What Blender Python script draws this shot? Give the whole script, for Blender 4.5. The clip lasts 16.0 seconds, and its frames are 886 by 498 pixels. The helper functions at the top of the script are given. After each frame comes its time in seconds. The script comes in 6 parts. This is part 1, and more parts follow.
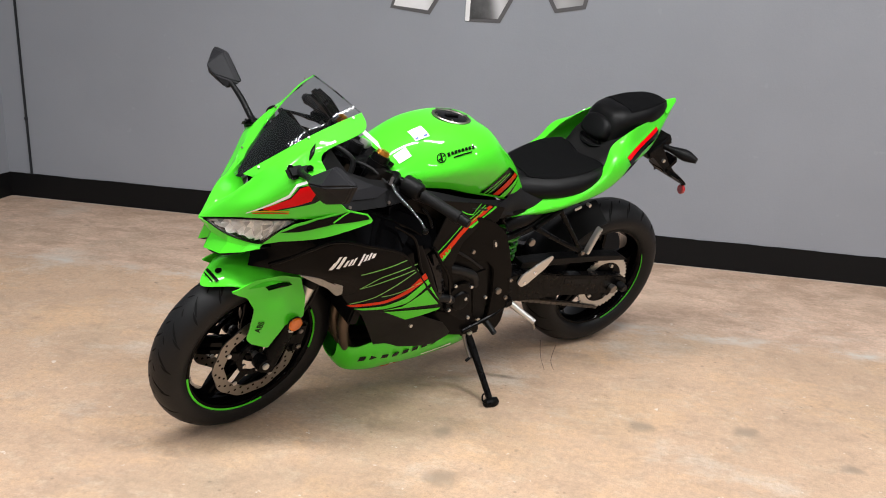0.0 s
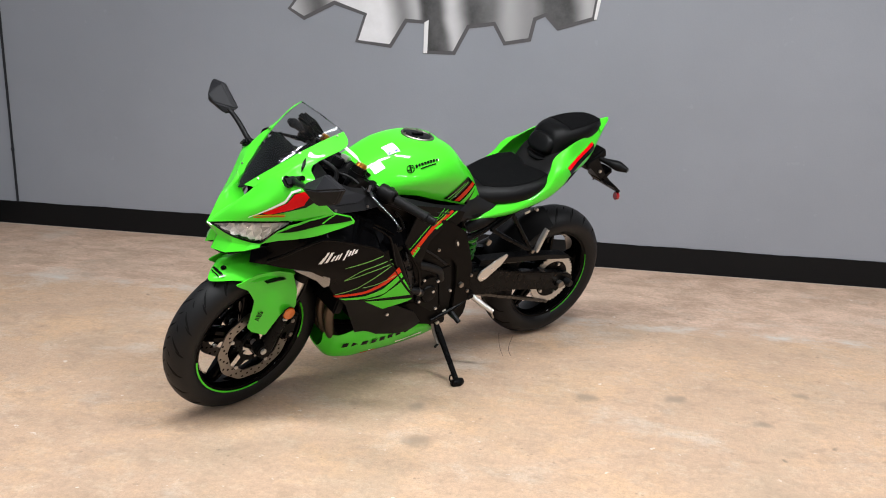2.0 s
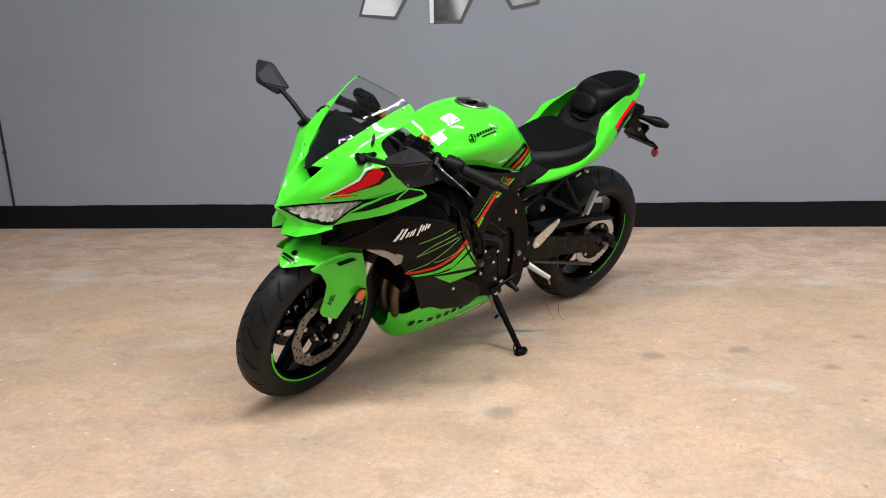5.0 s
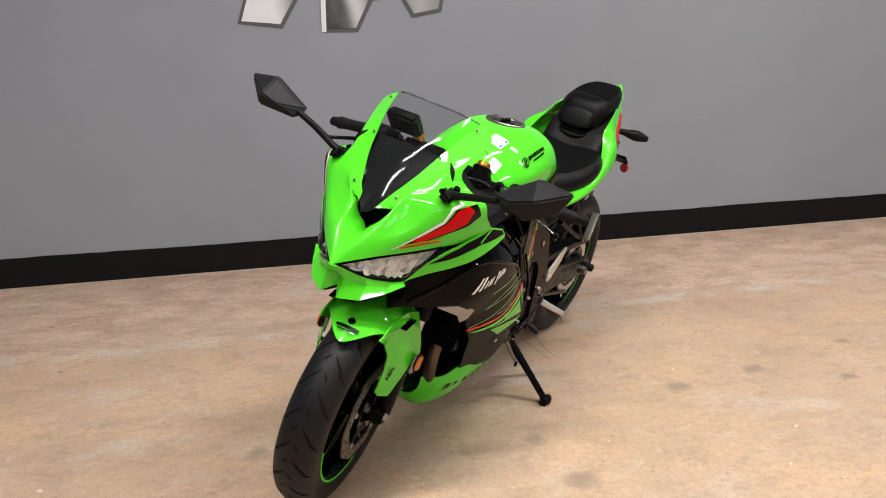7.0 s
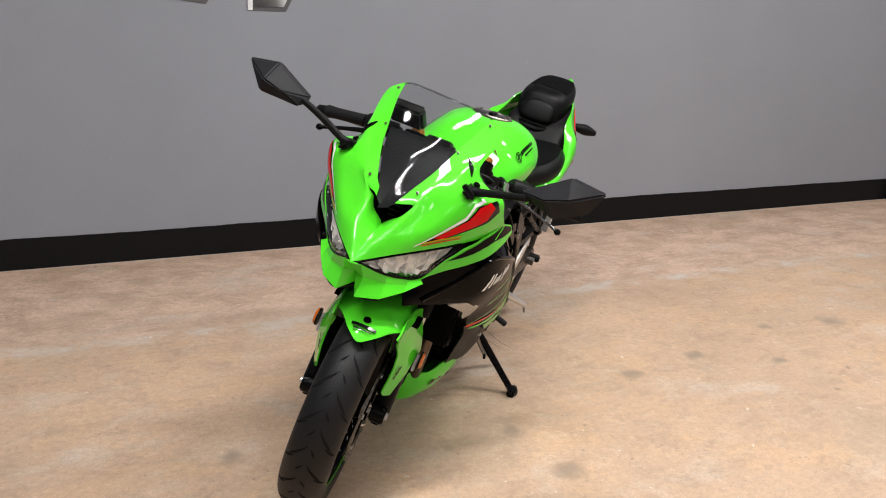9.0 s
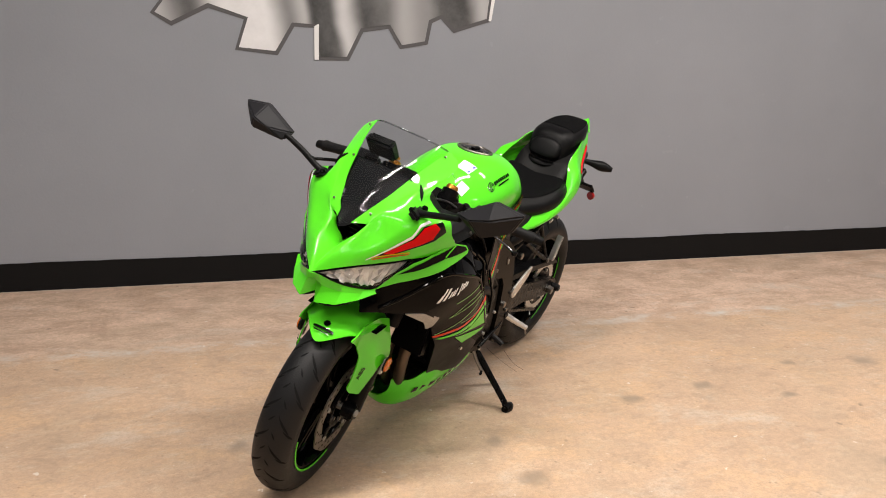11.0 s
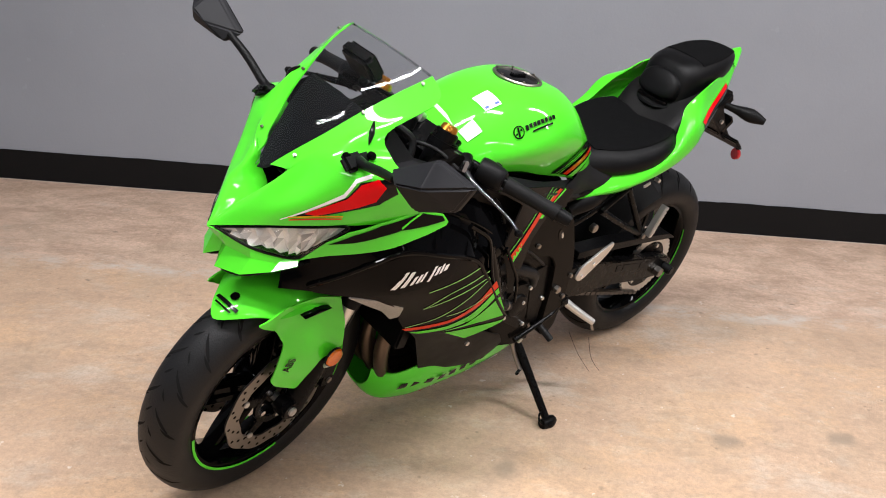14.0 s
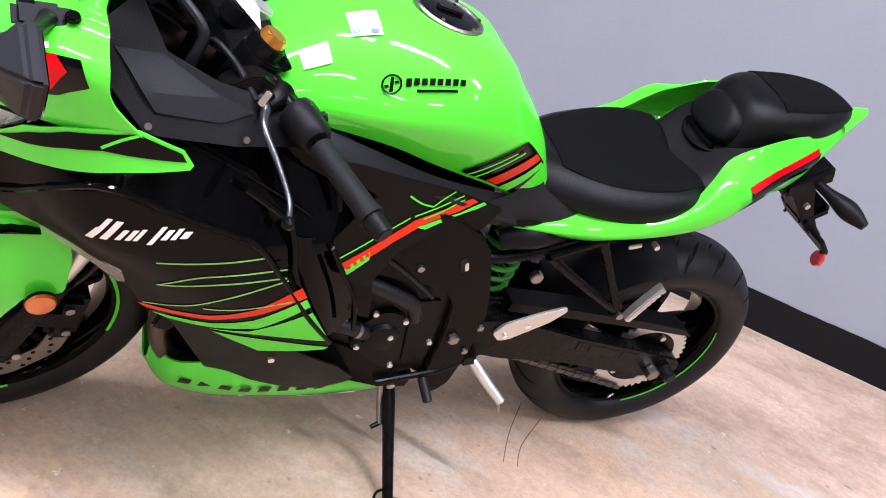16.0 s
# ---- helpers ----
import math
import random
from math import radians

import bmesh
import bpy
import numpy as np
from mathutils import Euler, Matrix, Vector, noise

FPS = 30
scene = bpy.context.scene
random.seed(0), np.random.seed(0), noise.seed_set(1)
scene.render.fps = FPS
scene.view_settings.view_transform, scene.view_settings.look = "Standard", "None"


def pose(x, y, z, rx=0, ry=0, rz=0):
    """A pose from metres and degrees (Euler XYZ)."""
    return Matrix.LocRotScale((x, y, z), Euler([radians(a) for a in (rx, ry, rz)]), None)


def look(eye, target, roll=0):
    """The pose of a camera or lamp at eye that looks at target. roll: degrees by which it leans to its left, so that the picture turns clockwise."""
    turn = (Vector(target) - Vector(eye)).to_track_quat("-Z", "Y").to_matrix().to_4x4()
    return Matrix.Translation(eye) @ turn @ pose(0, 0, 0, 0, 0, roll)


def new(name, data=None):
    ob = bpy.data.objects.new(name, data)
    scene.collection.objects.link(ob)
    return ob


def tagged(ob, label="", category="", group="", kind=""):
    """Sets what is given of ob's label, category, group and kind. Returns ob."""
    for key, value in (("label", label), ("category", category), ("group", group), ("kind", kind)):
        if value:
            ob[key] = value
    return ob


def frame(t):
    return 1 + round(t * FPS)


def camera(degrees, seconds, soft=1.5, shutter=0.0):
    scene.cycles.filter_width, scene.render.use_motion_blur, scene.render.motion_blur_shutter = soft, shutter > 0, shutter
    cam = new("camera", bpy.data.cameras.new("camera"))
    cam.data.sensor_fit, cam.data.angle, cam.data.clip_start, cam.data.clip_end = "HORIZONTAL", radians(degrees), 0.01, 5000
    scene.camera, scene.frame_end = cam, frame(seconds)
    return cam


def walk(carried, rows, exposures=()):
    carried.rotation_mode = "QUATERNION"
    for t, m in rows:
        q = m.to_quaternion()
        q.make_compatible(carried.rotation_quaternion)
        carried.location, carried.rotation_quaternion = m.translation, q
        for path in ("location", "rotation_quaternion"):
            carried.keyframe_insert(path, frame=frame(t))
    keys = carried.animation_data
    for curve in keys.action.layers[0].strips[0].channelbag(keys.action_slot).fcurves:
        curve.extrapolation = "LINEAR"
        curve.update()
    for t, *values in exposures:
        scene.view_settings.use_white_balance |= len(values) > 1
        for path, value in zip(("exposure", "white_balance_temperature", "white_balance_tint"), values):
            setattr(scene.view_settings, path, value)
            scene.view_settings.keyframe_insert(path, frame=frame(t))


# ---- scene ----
cam = camera(56.4, 16.0, 1.0)
PATH = [
    (0, (0.049, 0.048, 1.322), (-0.338, 1.922, 0.741), 2.7),
    (0.5, (0.027, -0.04, 1.337), (-0.389, 1.83, 0.763), 2.0),
    (1, (-0.01, -0.219, 1.323), (-0.384, 1.663, 0.758), 1.8),
    (1.5, (0.016, -0.339, 1.335), (-0.299, 1.561, 0.797), 2.1),
    (2, (0.101, -0.397, 1.341), (-0.193, 1.514, 0.831), 2.0),
    (2.5, (0.293, -0.513, 1.32), (-0.061, 1.379, 0.774), 2.4),
    (3, (0.364, -0.596, 1.333), (-0.045, 1.279, 0.769), 1.9),
    (3.5, (0.342, -0.592, 1.325), (-0.123, 1.266, 0.75), 0.5),
    (4, (0.202, -0.555, 1.308), (-0.247, 1.307, 0.732), -0.9),
    (6.5, (-1.026, -0.042, 1.312), (-0.684, 1.852, 0.769), -0.3),
    (7, (-1.194, 0.141, 1.292), (-0.763, 2.016, 0.744), -1.0),
    (7.5, (-1.328, 0.373, 1.294), (-0.819, 2.226, 0.737), -1.8),
    (8, (-1.478, 0.379, 1.295), (-0.822, 2.177, 0.714), -1.6),
    (8.5, (-1.598, 0.321, 1.297), (-0.828, 2.066, 0.697), 0.8),
    (9, (-1.559, 0.307, 1.312), (-0.792, 2.059, 0.726), 2.2),
    (11.5, (-0.982, -0.15, 1.33), (-0.569, 1.747, 0.849), 1.0),
    (12, (-0.754, -0.081, 1.333), (-0.338, 1.814, 0.848), 1.9),
    (12.5, (-0.689, 0.099, 1.306), (-0.266, 1.988, 0.801), 2.6),
    (13, (-0.712, 0.303, 1.312), (-0.332, 2.194, 0.781), 3.2),
    (13.5, (-0.691, 0.412, 1.272), (-0.503, 2.305, 0.654), 2.8),
    (14, (-0.498, 0.541, 1.269), (-0.598, 2.412, 0.57), 3.4),
    (14.5, (-0.288, 0.634, 1.272), (-0.516, 2.48, 0.536), 5.4),
    (15, (-0.178, 0.818, 1.228), (-0.336, 2.658, 0.459), 9.2),
    (15.5, (-0.107, 1.037, 1.223), (-0.359, 2.849, 0.414), 13.3),
    (16, (0.011, 1.269, 1.166), (-0.482, 3.039, 0.377), 19.6),
]
walk(cam, [(t, look(eye, target, roll)) for t, eye, target, roll in PATH],
     [(0.0, -0.1, 6650, 11), (4.0, -0.15, 6280, 10), (7.0, -0.25, 6950, 13), (9.0, -0.25, 6850, 13), (11.5, -0.2, 7450, 15), (13.0, -0.2, 7300, 14), (14.0, -0.02, 6650, 14), (15.0, 0.12, 6350, 17), (16.0, 0.53, 6030, 22)])

# ---- world and light ----
world = bpy.data.worlds.new("world")
scene.world = world
world.use_nodes = True
world.node_tree.nodes["Background"].inputs[0].default_value = (0.75, 0.82, 0.9, 1)
world.node_tree.nodes["Background"].inputs[1].default_value = 0.3
scene.view_settings.exposure = 0.0

X0, X1, Y0, Y1, HIGH = -3.68, 6.4, -9.0, 4.482, 3.6


def tube_lamp(x, y, z, long, wide, power, turn=0.0):
    lamp = bpy.data.lights.new("ceiling_lamp", "AREA")
    lamp.shape, lamp.size, lamp.size_y, lamp.energy, lamp.color = "RECTANGLE", long, wide, power, (0.95, 0.98, 1.0)
    ob = new("ceiling_lamp", lamp)
    ob.matrix_world = pose(x, y, z, 0, 0, turn)
    return ob


LAMPS = [(-2.1, 0.9, 58), (-0.9, 1.5, 96), (0.7, 1.7, 96), (2.9, 2.4, 66)] + [(x, y, 24) for y in (-0.8, -3.5, -6.2) for x in (-2.5, 0.2, 2.9)] + [(5.3, y, 27) for y in (1.9, -0.8, -3.5)]
for lx, ly, watts in LAMPS:
    tube_lamp(lx, ly, HIGH - 0.13, 1.22, 0.14, watts)


# ---- materials ----
def surface(name, colour, rough=0.5, metal=0.0, coat=0.0, scale=30.0, vary=0.15, bump=0.0, fine=220.0, spec=0.5, stain=None, rough_vary=0.1):
    """A node material: colour varied at two scales, roughness varied, fine relief."""
    m = bpy.data.materials.new(name)
    m.use_nodes = True
    n, link = m.node_tree.nodes, m.node_tree.links
    b = n["Principled BSDF"]
    at = n.new("ShaderNodeTexCoord")
    big, small = n.new("ShaderNodeTexNoise"), n.new("ShaderNodeTexNoise")
    big.inputs["Scale"].default_value, small.inputs["Scale"].default_value = scale, fine
    big.inputs["Detail"].default_value = small.inputs["Detail"].default_value = 4
    mix = n.new("ShaderNodeMix")
    mix.data_type, mix.blend_type = "RGBA", "MIX"
    dark = [c * (1 - vary) for c in colour]
    light = [min(1.0, c * (1 + vary)) for c in colour]
    mix.inputs[6].default_value = (*(stain or dark), 1)
    mix.inputs[7].default_value = (*light, 1)
    both = n.new("ShaderNodeMath")
    both.operation = "MULTIPLY_ADD"
    both.inputs[1].default_value, both.inputs[2].default_value = 0.35, 0.0
    add = n.new("ShaderNodeMath")
    add.operation = "MULTIPLY_ADD"
    add.inputs[1].default_value = 0.65
    link.new(at.outputs["Object"], big.inputs["Vector"])
    link.new(at.outputs["Object"], small.inputs["Vector"])
    link.new(small.outputs["Fac"], both.inputs[0])
    link.new(big.outputs["Fac"], add.inputs[0])
    link.new(both.outputs[0], add.inputs[2])
    link.new(add.outputs[0], mix.inputs[0])
    link.new(mix.outputs[2], b.inputs["Base Color"])
    rr = n.new("ShaderNodeMapRange")
    rr.inputs["To Min"].default_value, rr.inputs["To Max"].default_value = max(0.02, rough - rough_vary), min(1.0, rough + rough_vary)
    link.new(big.outputs["Fac"], rr.inputs["Value"])
    link.new(rr.outputs[0], b.inputs["Roughness"])
    b.inputs["Metallic"].default_value = metal
    b.inputs["Specular IOR Level"].default_value = spec
    if coat:
        b.inputs["Coat Weight"].default_value, b.inputs["Coat Roughness"].default_value = coat, 0.03
    if bump:
        relief = n.new("ShaderNodeBump")
        relief.inputs["Strength"].default_value, relief.inputs["Distance"].default_value = bump, 0.002
        link.new(small.outputs["Fac"], relief.inputs["Height"])
        link.new(relief.outputs[0], b.inputs["Normal"])
    return m


GREEN = surface("lime_green_paint", (0.060, 0.62, 0.022), 0.40, spec=0.05, coat=0.9, scale=6, vary=0.03, rough_vary=0.03)
DARK = surface("graphite_metallic_paint", (0.0058, 0.0050, 0.0045), 0.20, coat=0.0, scale=8, vary=0.15, fine=900, rough_vary=0.04, spec=0.05)
GLOSS = surface("gloss_black_paint", (0.0014, 0.0014, 0.0016), 0.06, coat=0.05, scale=6, vary=0.1, rough_vary=0.03, spec=0.055)
PLASTIC = surface("matt_black_plastic", (0.0048, 0.0048, 0.0052), 0.42, scale=40, vary=0.2, bump=0.25, fine=600, spec=0.10)
BLACK = surface("satin_black_metal", (0.0026, 0.0026, 0.0028), 0.28, scale=25, vary=0.25, bump=0.12, fine=400, spec=0.09)
ENGINE = surface("black_engine_casting", (0.0030, 0.0030, 0.0032), 0.32, scale=30, vary=0.25, bump=0.3, fine=350, spec=0.09)
RUBBER = surface("tyre_rubber", (0.0052, 0.0054, 0.0060), 0.5, scale=18, vary=0.3, bump=0.3, fine=260, spec=0.25)
GROOVE = surface("tyre_groove_rubber", (0.006, 0.006, 0.006), 0.9, scale=40, vary=0.2, spec=0.1)
GRIP = surface("grip_rubber", (0.0060, 0.0060, 0.0064), 0.6, scale=60, vary=0.2, bump=0.5, fine=500, spec=0.14)
SILVER = surface("brushed_aluminium", (0.62, 0.61, 0.59), 0.38, metal=0.9, scale=60, vary=0.12, bump=0.1, fine=700)
STEEL = surface("ground_brake_steel", (0.27, 0.25, 0.23), 0.36, metal=1.0, scale=50, vary=0.15, bump=0.1, fine=500)
CHROME = surface("chrome", (0.88, 0.88, 0.89), 0.16, metal=1.0, scale=30, vary=0.04)
BRONZE = surface("heat_tinted_steel", (0.10, 0.075, 0.055), 0.34, metal=0.85, scale=14, vary=0.4)
SEAT = surface("seat_vinyl", (0.0030, 0.0030, 0.0034), 0.42, scale=35, vary=0.2, bump=0.3, fine=420, spec=0.12)
SEATTOP = surface("seat_grip_vinyl", (0.0026, 0.0026, 0.0029), 0.8, scale=35, vary=0.2, bump=0.8, fine=700, spec=0.06)
TRIM = surface("dark_grey_plastic", (0.0070, 0.0068, 0.0070), 0.42, scale=30, vary=0.15, bump=0.05, fine=220, spec=0.10)
PANEL = surface("smooth_dark_panel", (0.0042, 0.0044, 0.0050), 0.40, scale=9, vary=0.15, fine=60, spec=0.07, rough_vary=0.03)
HOUSING = surface("moulded_grey_plastic", (0.013, 0.013, 0.0148), 0.48, scale=30, vary=0.15, bump=0.12, fine=500, spec=0.10)
SLATE = surface("slate_grey_conduit", (0.026, 0.028, 0.032), 0.5, scale=30, vary=0.2, spec=0.2)
YELLOW = surface("yellow_decal", (0.62, 0.40, 0.01), 0.2, scale=8, vary=0.05, spec=0.15)
LEVER = surface("polished_dark_metal", (0.10, 0.10, 0.11), 0.22, metal=0.85, scale=60, vary=0.1)
RED = surface("red_decal", (0.66, 0.0012, 0.004), 0.12, scale=8, vary=0.05, spec=0.15, rough_vary=0.03)
ORANGE = surface("orange_red_decal", (0.56, 0.026, 0.004), 0.15, scale=8, vary=0.12, spec=0.15, rough_vary=0.03)
LIME = surface("lime_decal", (0.070, 0.60, 0.025), 0.25, spec=0.1, coat=0.3, scale=8, vary=0.05)
OLIVE = surface("dull_lime_pinstripe", (0.13, 0.42, 0.06), 0.35, coat=0.5, scale=8, vary=0.1)
INK = surface("black_decal", (0.0015, 0.0015, 0.0016), 0.15, spec=0.2, scale=8, vary=0.1)
WHITE = surface("white_sticker", (0.80, 0.80, 0.79), 0.4, scale=10, vary=0.03)
BLUE = surface("blue_print", (0.03, 0.08, 0.5), 0.4, scale=10, vary=0.05)
AMBER = surface("amber_reflector", (0.62, 0.13, 0.004), 0.18, coat=0.6, scale=120, vary=0.25, bump=0.6, fine=420)
REDLENS = surface("red_reflector", (0.42, 0.012, 0.015), 0.16, coat=1.0, scale=120, vary=0.3, bump=0.6, fine=420)
LAMPIN = surface("bright_lamp_bowl", (0.88, 0.87, 0.85), 0.22, metal=0.12, coat=0.8, scale=90, vary=0.10)
GOLD = surface("gold_anodised", (0.50, 0.20, 0.03), 0.3, metal=0.9, scale=60, vary=0.1)
COIL = surface("green_spring_paint", (0.04, 0.40, 0.02), 0.35, coat=0.5, scale=20, vary=0.1)


def clear(name, tint, rough, opaque, gloss):
    """A thin see-through sheet: tinted transparency under a glossy skin."""
    m = bpy.data.materials.new(name)
    m.use_nodes = True
    n, link = m.node_tree.nodes, m.node_tree.links
    n.remove(n["Principled BSDF"])
    see, shine, skin_, body = (n.new(k) for k in ("ShaderNodeBsdfTransparent", "ShaderNodeBsdfGlossy", "ShaderNodeMixShader", "ShaderNodeMixShader"))
    fog, view = n.new("ShaderNodeBsdfDiffuse"), n.new("ShaderNodeFresnel")
    see.inputs[0].default_value = (*tint, 1)
    fog.inputs[0].default_value = (0.05, 0.055, 0.06, 1)
    shine.inputs[0].default_value, shine.inputs[1].default_value = (1, 1, 1, 1), rough
    view.inputs[0].default_value = gloss
    body.inputs[0].default_value = opaque
    link.new(see.outputs[0], body.inputs[1])
    link.new(fog.outputs[0], body.inputs[2])
    link.new(view.outputs[0], skin_.inputs[0])
    link.new(body.outputs[0], skin_.inputs[1])
    link.new(shine.outputs[0], skin_.inputs[2])
    link.new(skin_.outputs[0], n["Material Output"].inputs[0])
    return m


def facets(name):
    """Cut glass and chrome facets: the room's uneven reflections are painted as a random grey each."""
    m = surface(name, (0.86, 0.85, 0.83), 0.2, coat=0.8, scale=120, vary=0.08)
    n, link = m.node_tree.nodes, m.node_tree.links
    geo, ramp = n.new("ShaderNodeNewGeometry"), n.new("ShaderNodeValToRGB")
    for k, (at_, v) in enumerate(((0.0, 0.30), (0.28, 0.82), (1.0, 0.97))):
        e = ramp.color_ramp.elements[k] if k < 2 else ramp.color_ramp.elements.new(at_)
        e.position, e.color = at_, (v, v * 0.98, v * 0.95, 1)
    link.new(geo.outputs["Random Per Island"], ramp.inputs[0])
    link.new(ramp.outputs[0], n["Principled BSDF"].inputs["Base Color"])
    return m


FACET = facets("cut_lamp_facets")
SCREEN = clear("smoked_screen_acrylic", (0.82, 0.84, 0.85), 0.02, 0.03, 1.32)
LENS = clear("clear_lamp_lens", (0.985, 0.985, 0.98), 0.03, 0.0, 1.4)


# ---- mesh helpers ----
def part(name, bm, material, parent, label="", m=None, sharp=32, mirror=False):
    """One mesh object under a thing or a part, in the thing's own space. mirror: flipped to the other side."""
    if mirror:
        for v in bm.verts:
            v.co.y = -v.co.y
        bmesh.ops.reverse_faces(bm, faces=bm.faces)
    if m is not None:
        bm.transform(m)
    me = bpy.data.meshes.new(name)
    for f in bm.faces:
        f.smooth = True
    bm.to_mesh(me)
    bm.free()
    me.set_sharp_from_angle(angle=radians(sharp))
    me.materials.append(material)
    ob = new(name, me)
    ob.parent = parent
    if label:
        ob["label"] = label
    return ob


def pair(name, make, material, parent, label="", m=None, sharp=32):
    """The same part on both sides."""
    return [part(name, make(), material, parent, label, m, sharp, mirror) for mirror in (False, True)]


def spline(points, steps):
    """A smooth line through points, with so many steps between two."""
    p = [Vector(q) for q in points]
    out = []
    for i in range(len(p) - 1):
        a, b = p[max(i - 1, 0)], p[min(i + 2, len(p) - 1)]
        p0, p1 = p[i], p[i + 1]
        for k in range(steps):
            t = k / steps
            out.append(0.5 * ((2 * p0) + (p1 - a) * t + (2 * a - 5 * p0 + 4 * p1 - b) * t * t + (3 * p0 - a - 3 * p1 + b) * t ** 3))
    return out + [p[-1]]


def solid(bm, thick):
    """Gives a sheet thickness, inwards."""
    if thick:
        bmesh.ops.recalc_face_normals(bm, faces=bm.faces)
        bmesh.ops.solidify(bm, geom=bm.faces[:], thickness=thick)
    return bm


def grid_mesh(rows, bm=None, close=False):
    bm = bm or bmesh.new()
    v = [[bm.verts.new(p) for p in r] for r in rows]
    for i in range(len(v) - 1):
        for j in range(len(v[0]) - (0 if close else 1)):
            q = [v[i][j], v[i][(j + 1) % len(v[0])], v[i + 1][(j + 1) % len(v[0])], v[i + 1][j]]
            bm.faces.new(q)
    return bm


def patch(rows, nu=5, nv=5, thick=0.003, out=(0, 1, 0)):
    """A smooth sheet through a grid of points."""
    a = [spline(r, nu) for r in rows]
    b = [spline([r[j] for r in a], nv) for j in range(len(a[0]))]
    bm = grid_mesh(b)
    s = sum((f.normal.dot(Vector(out)) for f in bm.faces), 0.0) if not bm.normal_update() else 0
    if s < 0:
        bmesh.ops.reverse_faces(bm, faces=bm.faces)
    if thick:
        bmesh.ops.solidify(bm, geom=bm.faces[:], thickness=thick)
    return bm


def whole(sections, steps=4, across=4, thick=0.0, ends=False):
    """A symmetric body lofted along x. sections: (x, [(y, z) from the middle outwards])."""
    rows = []
    for x, half in sections:
        rows.append([(x, -y, z) for y, z in half[::-1]] + [(x, y, z) for y, z in half if y > 1e-6])
    a = [spline(r, across) for r in rows]
    b = [spline([r[j] for r in a], steps) for j in range(len(a[0]))]
    bm = grid_mesh(b)
    if ends:
        for k in (0, -1):
            bm.verts.ensure_lookup_table()
            n = len(b[0])
            vs = [bm.verts[j * n + (0 if k == 0 else n - 1)] for j in range(len(b))]
            bm.faces.new(vs)
    bmesh.ops.recalc_face_normals(bm, faces=bm.faces)
    if thick:
        bmesh.ops.solidify(bm, geom=bm.faces[:], thickness=thick)
    return bm


def net(rows, nu=6, nv=6):
    """A smooth sheet through a grid of points, to lay things on: at(u, v), both from 0 to 1."""
    a = [spline(r, nu) for r in rows]
    g = [spline([r[j] for r in a], nv) for j in range(len(a[0]))]

    def at(u, v):
        i, j = max(0.0, min(1.0, u)) * (len(g) - 1), max(0.0, min(1.0, v)) * (len(g[0]) - 1)
        i0, j0 = min(int(i), len(g) - 2), min(int(j), len(g[0]) - 2)
        return g[i0][j0].lerp(g[i0 + 1][j0], i - i0).lerp(g[i0][j0 + 1].lerp(g[i0 + 1][j0 + 1], i - i0), j - j0)
    return at


def straight(points, steps):
    """As spline, with its corners kept."""
    p = [Vector(q) for q in points]
    return [p[i].lerp(p[i + 1], k / steps) for i in range(len(p) - 1) for k in range(steps)] + [p[-1]]


def lay(at, low, high, lift, out=(0.4, 0.8, 0.4), n=7, run=spline):
    """A thin decal on a sheet, between two lines of (u, v)."""
    rows = []
    for a, b_ in zip(run([(u, v, 0) for u, v in low], n), run([(u, v, 0) for u, v in high], n)):
        rows.append([at(a.x + (b_.x - a.x) * s, a.y + (b_.y - a.y) * s) for s in (0, 0.2, 0.4, 0.6, 0.8, 1)])
    b = grid_mesh(rows)
    bmesh.ops.remove_doubles(b, verts=b.verts, dist=2e-4)
    b.normal_update()
    if sum(f.normal.dot(Vector(out)) for f in b.faces) < 0:
        bmesh.ops.reverse_faces(b, faces=b.faces)
    b.normal_update()
    for v in b.verts:
        v.co += v.normal * lift
    return b


def thin_plate(points):
    """A smooth sheet y(x, z) near the given points (x, y, z)."""
    c = np.array(points, float)
    p, n = c[:, [0, 2]], len(c)
    r = np.linalg.norm(p[:, None] - p[None], axis=2)
    k = np.where(r > 0, r * r * np.log(r + 1e-12), 0) + np.eye(n) * 2e-4
    q = np.c_[np.ones(n), p]
    w = np.linalg.solve(np.block([[k, q], [q.T, np.zeros((3, 3))]]), np.r_[c[:, 1], np.zeros(3)])

    def y(x, z):
        d = np.hypot(p[:, 0] - x, p[:, 1] - z)
        return float(np.where(d > 0, d * d * np.log(d + 1e-12), 0) @ w[:n] + w[n] + w[n + 1] * x + w[n + 2] * z)
    return y


def inside(pt, poly):
    x, z = pt
    hit = False
    for (ax, az), (bx, bz) in zip(poly, poly[1:] + poly[:1]):
        if (az > z) != (bz > z) and x < (bx - ax) * (z - az) / (bz - az) + ax:
            hit = not hit
    return hit


def rounded(poly, r=0.006, k=3):
    """The outline with its corners rounded."""
    out = []
    n = len(poly)
    for i in range(n):
        p, a, b = Vector(poly[i]), Vector(poly[i - 1]), Vector(poly[(i + 1) % n])
        da, db = (a - p), (b - p)
        ra, rb = min(r, da.length * 0.4), min(r, db.length * 0.4)
        s, e = p + da.normalized() * ra, p + db.normalized() * rb
        for j in range(k + 1):
            t = j / k
            out.append(tuple(s * (1 - t) ** 2 + p * 2 * t * (1 - t) + e * t * t))
    return out


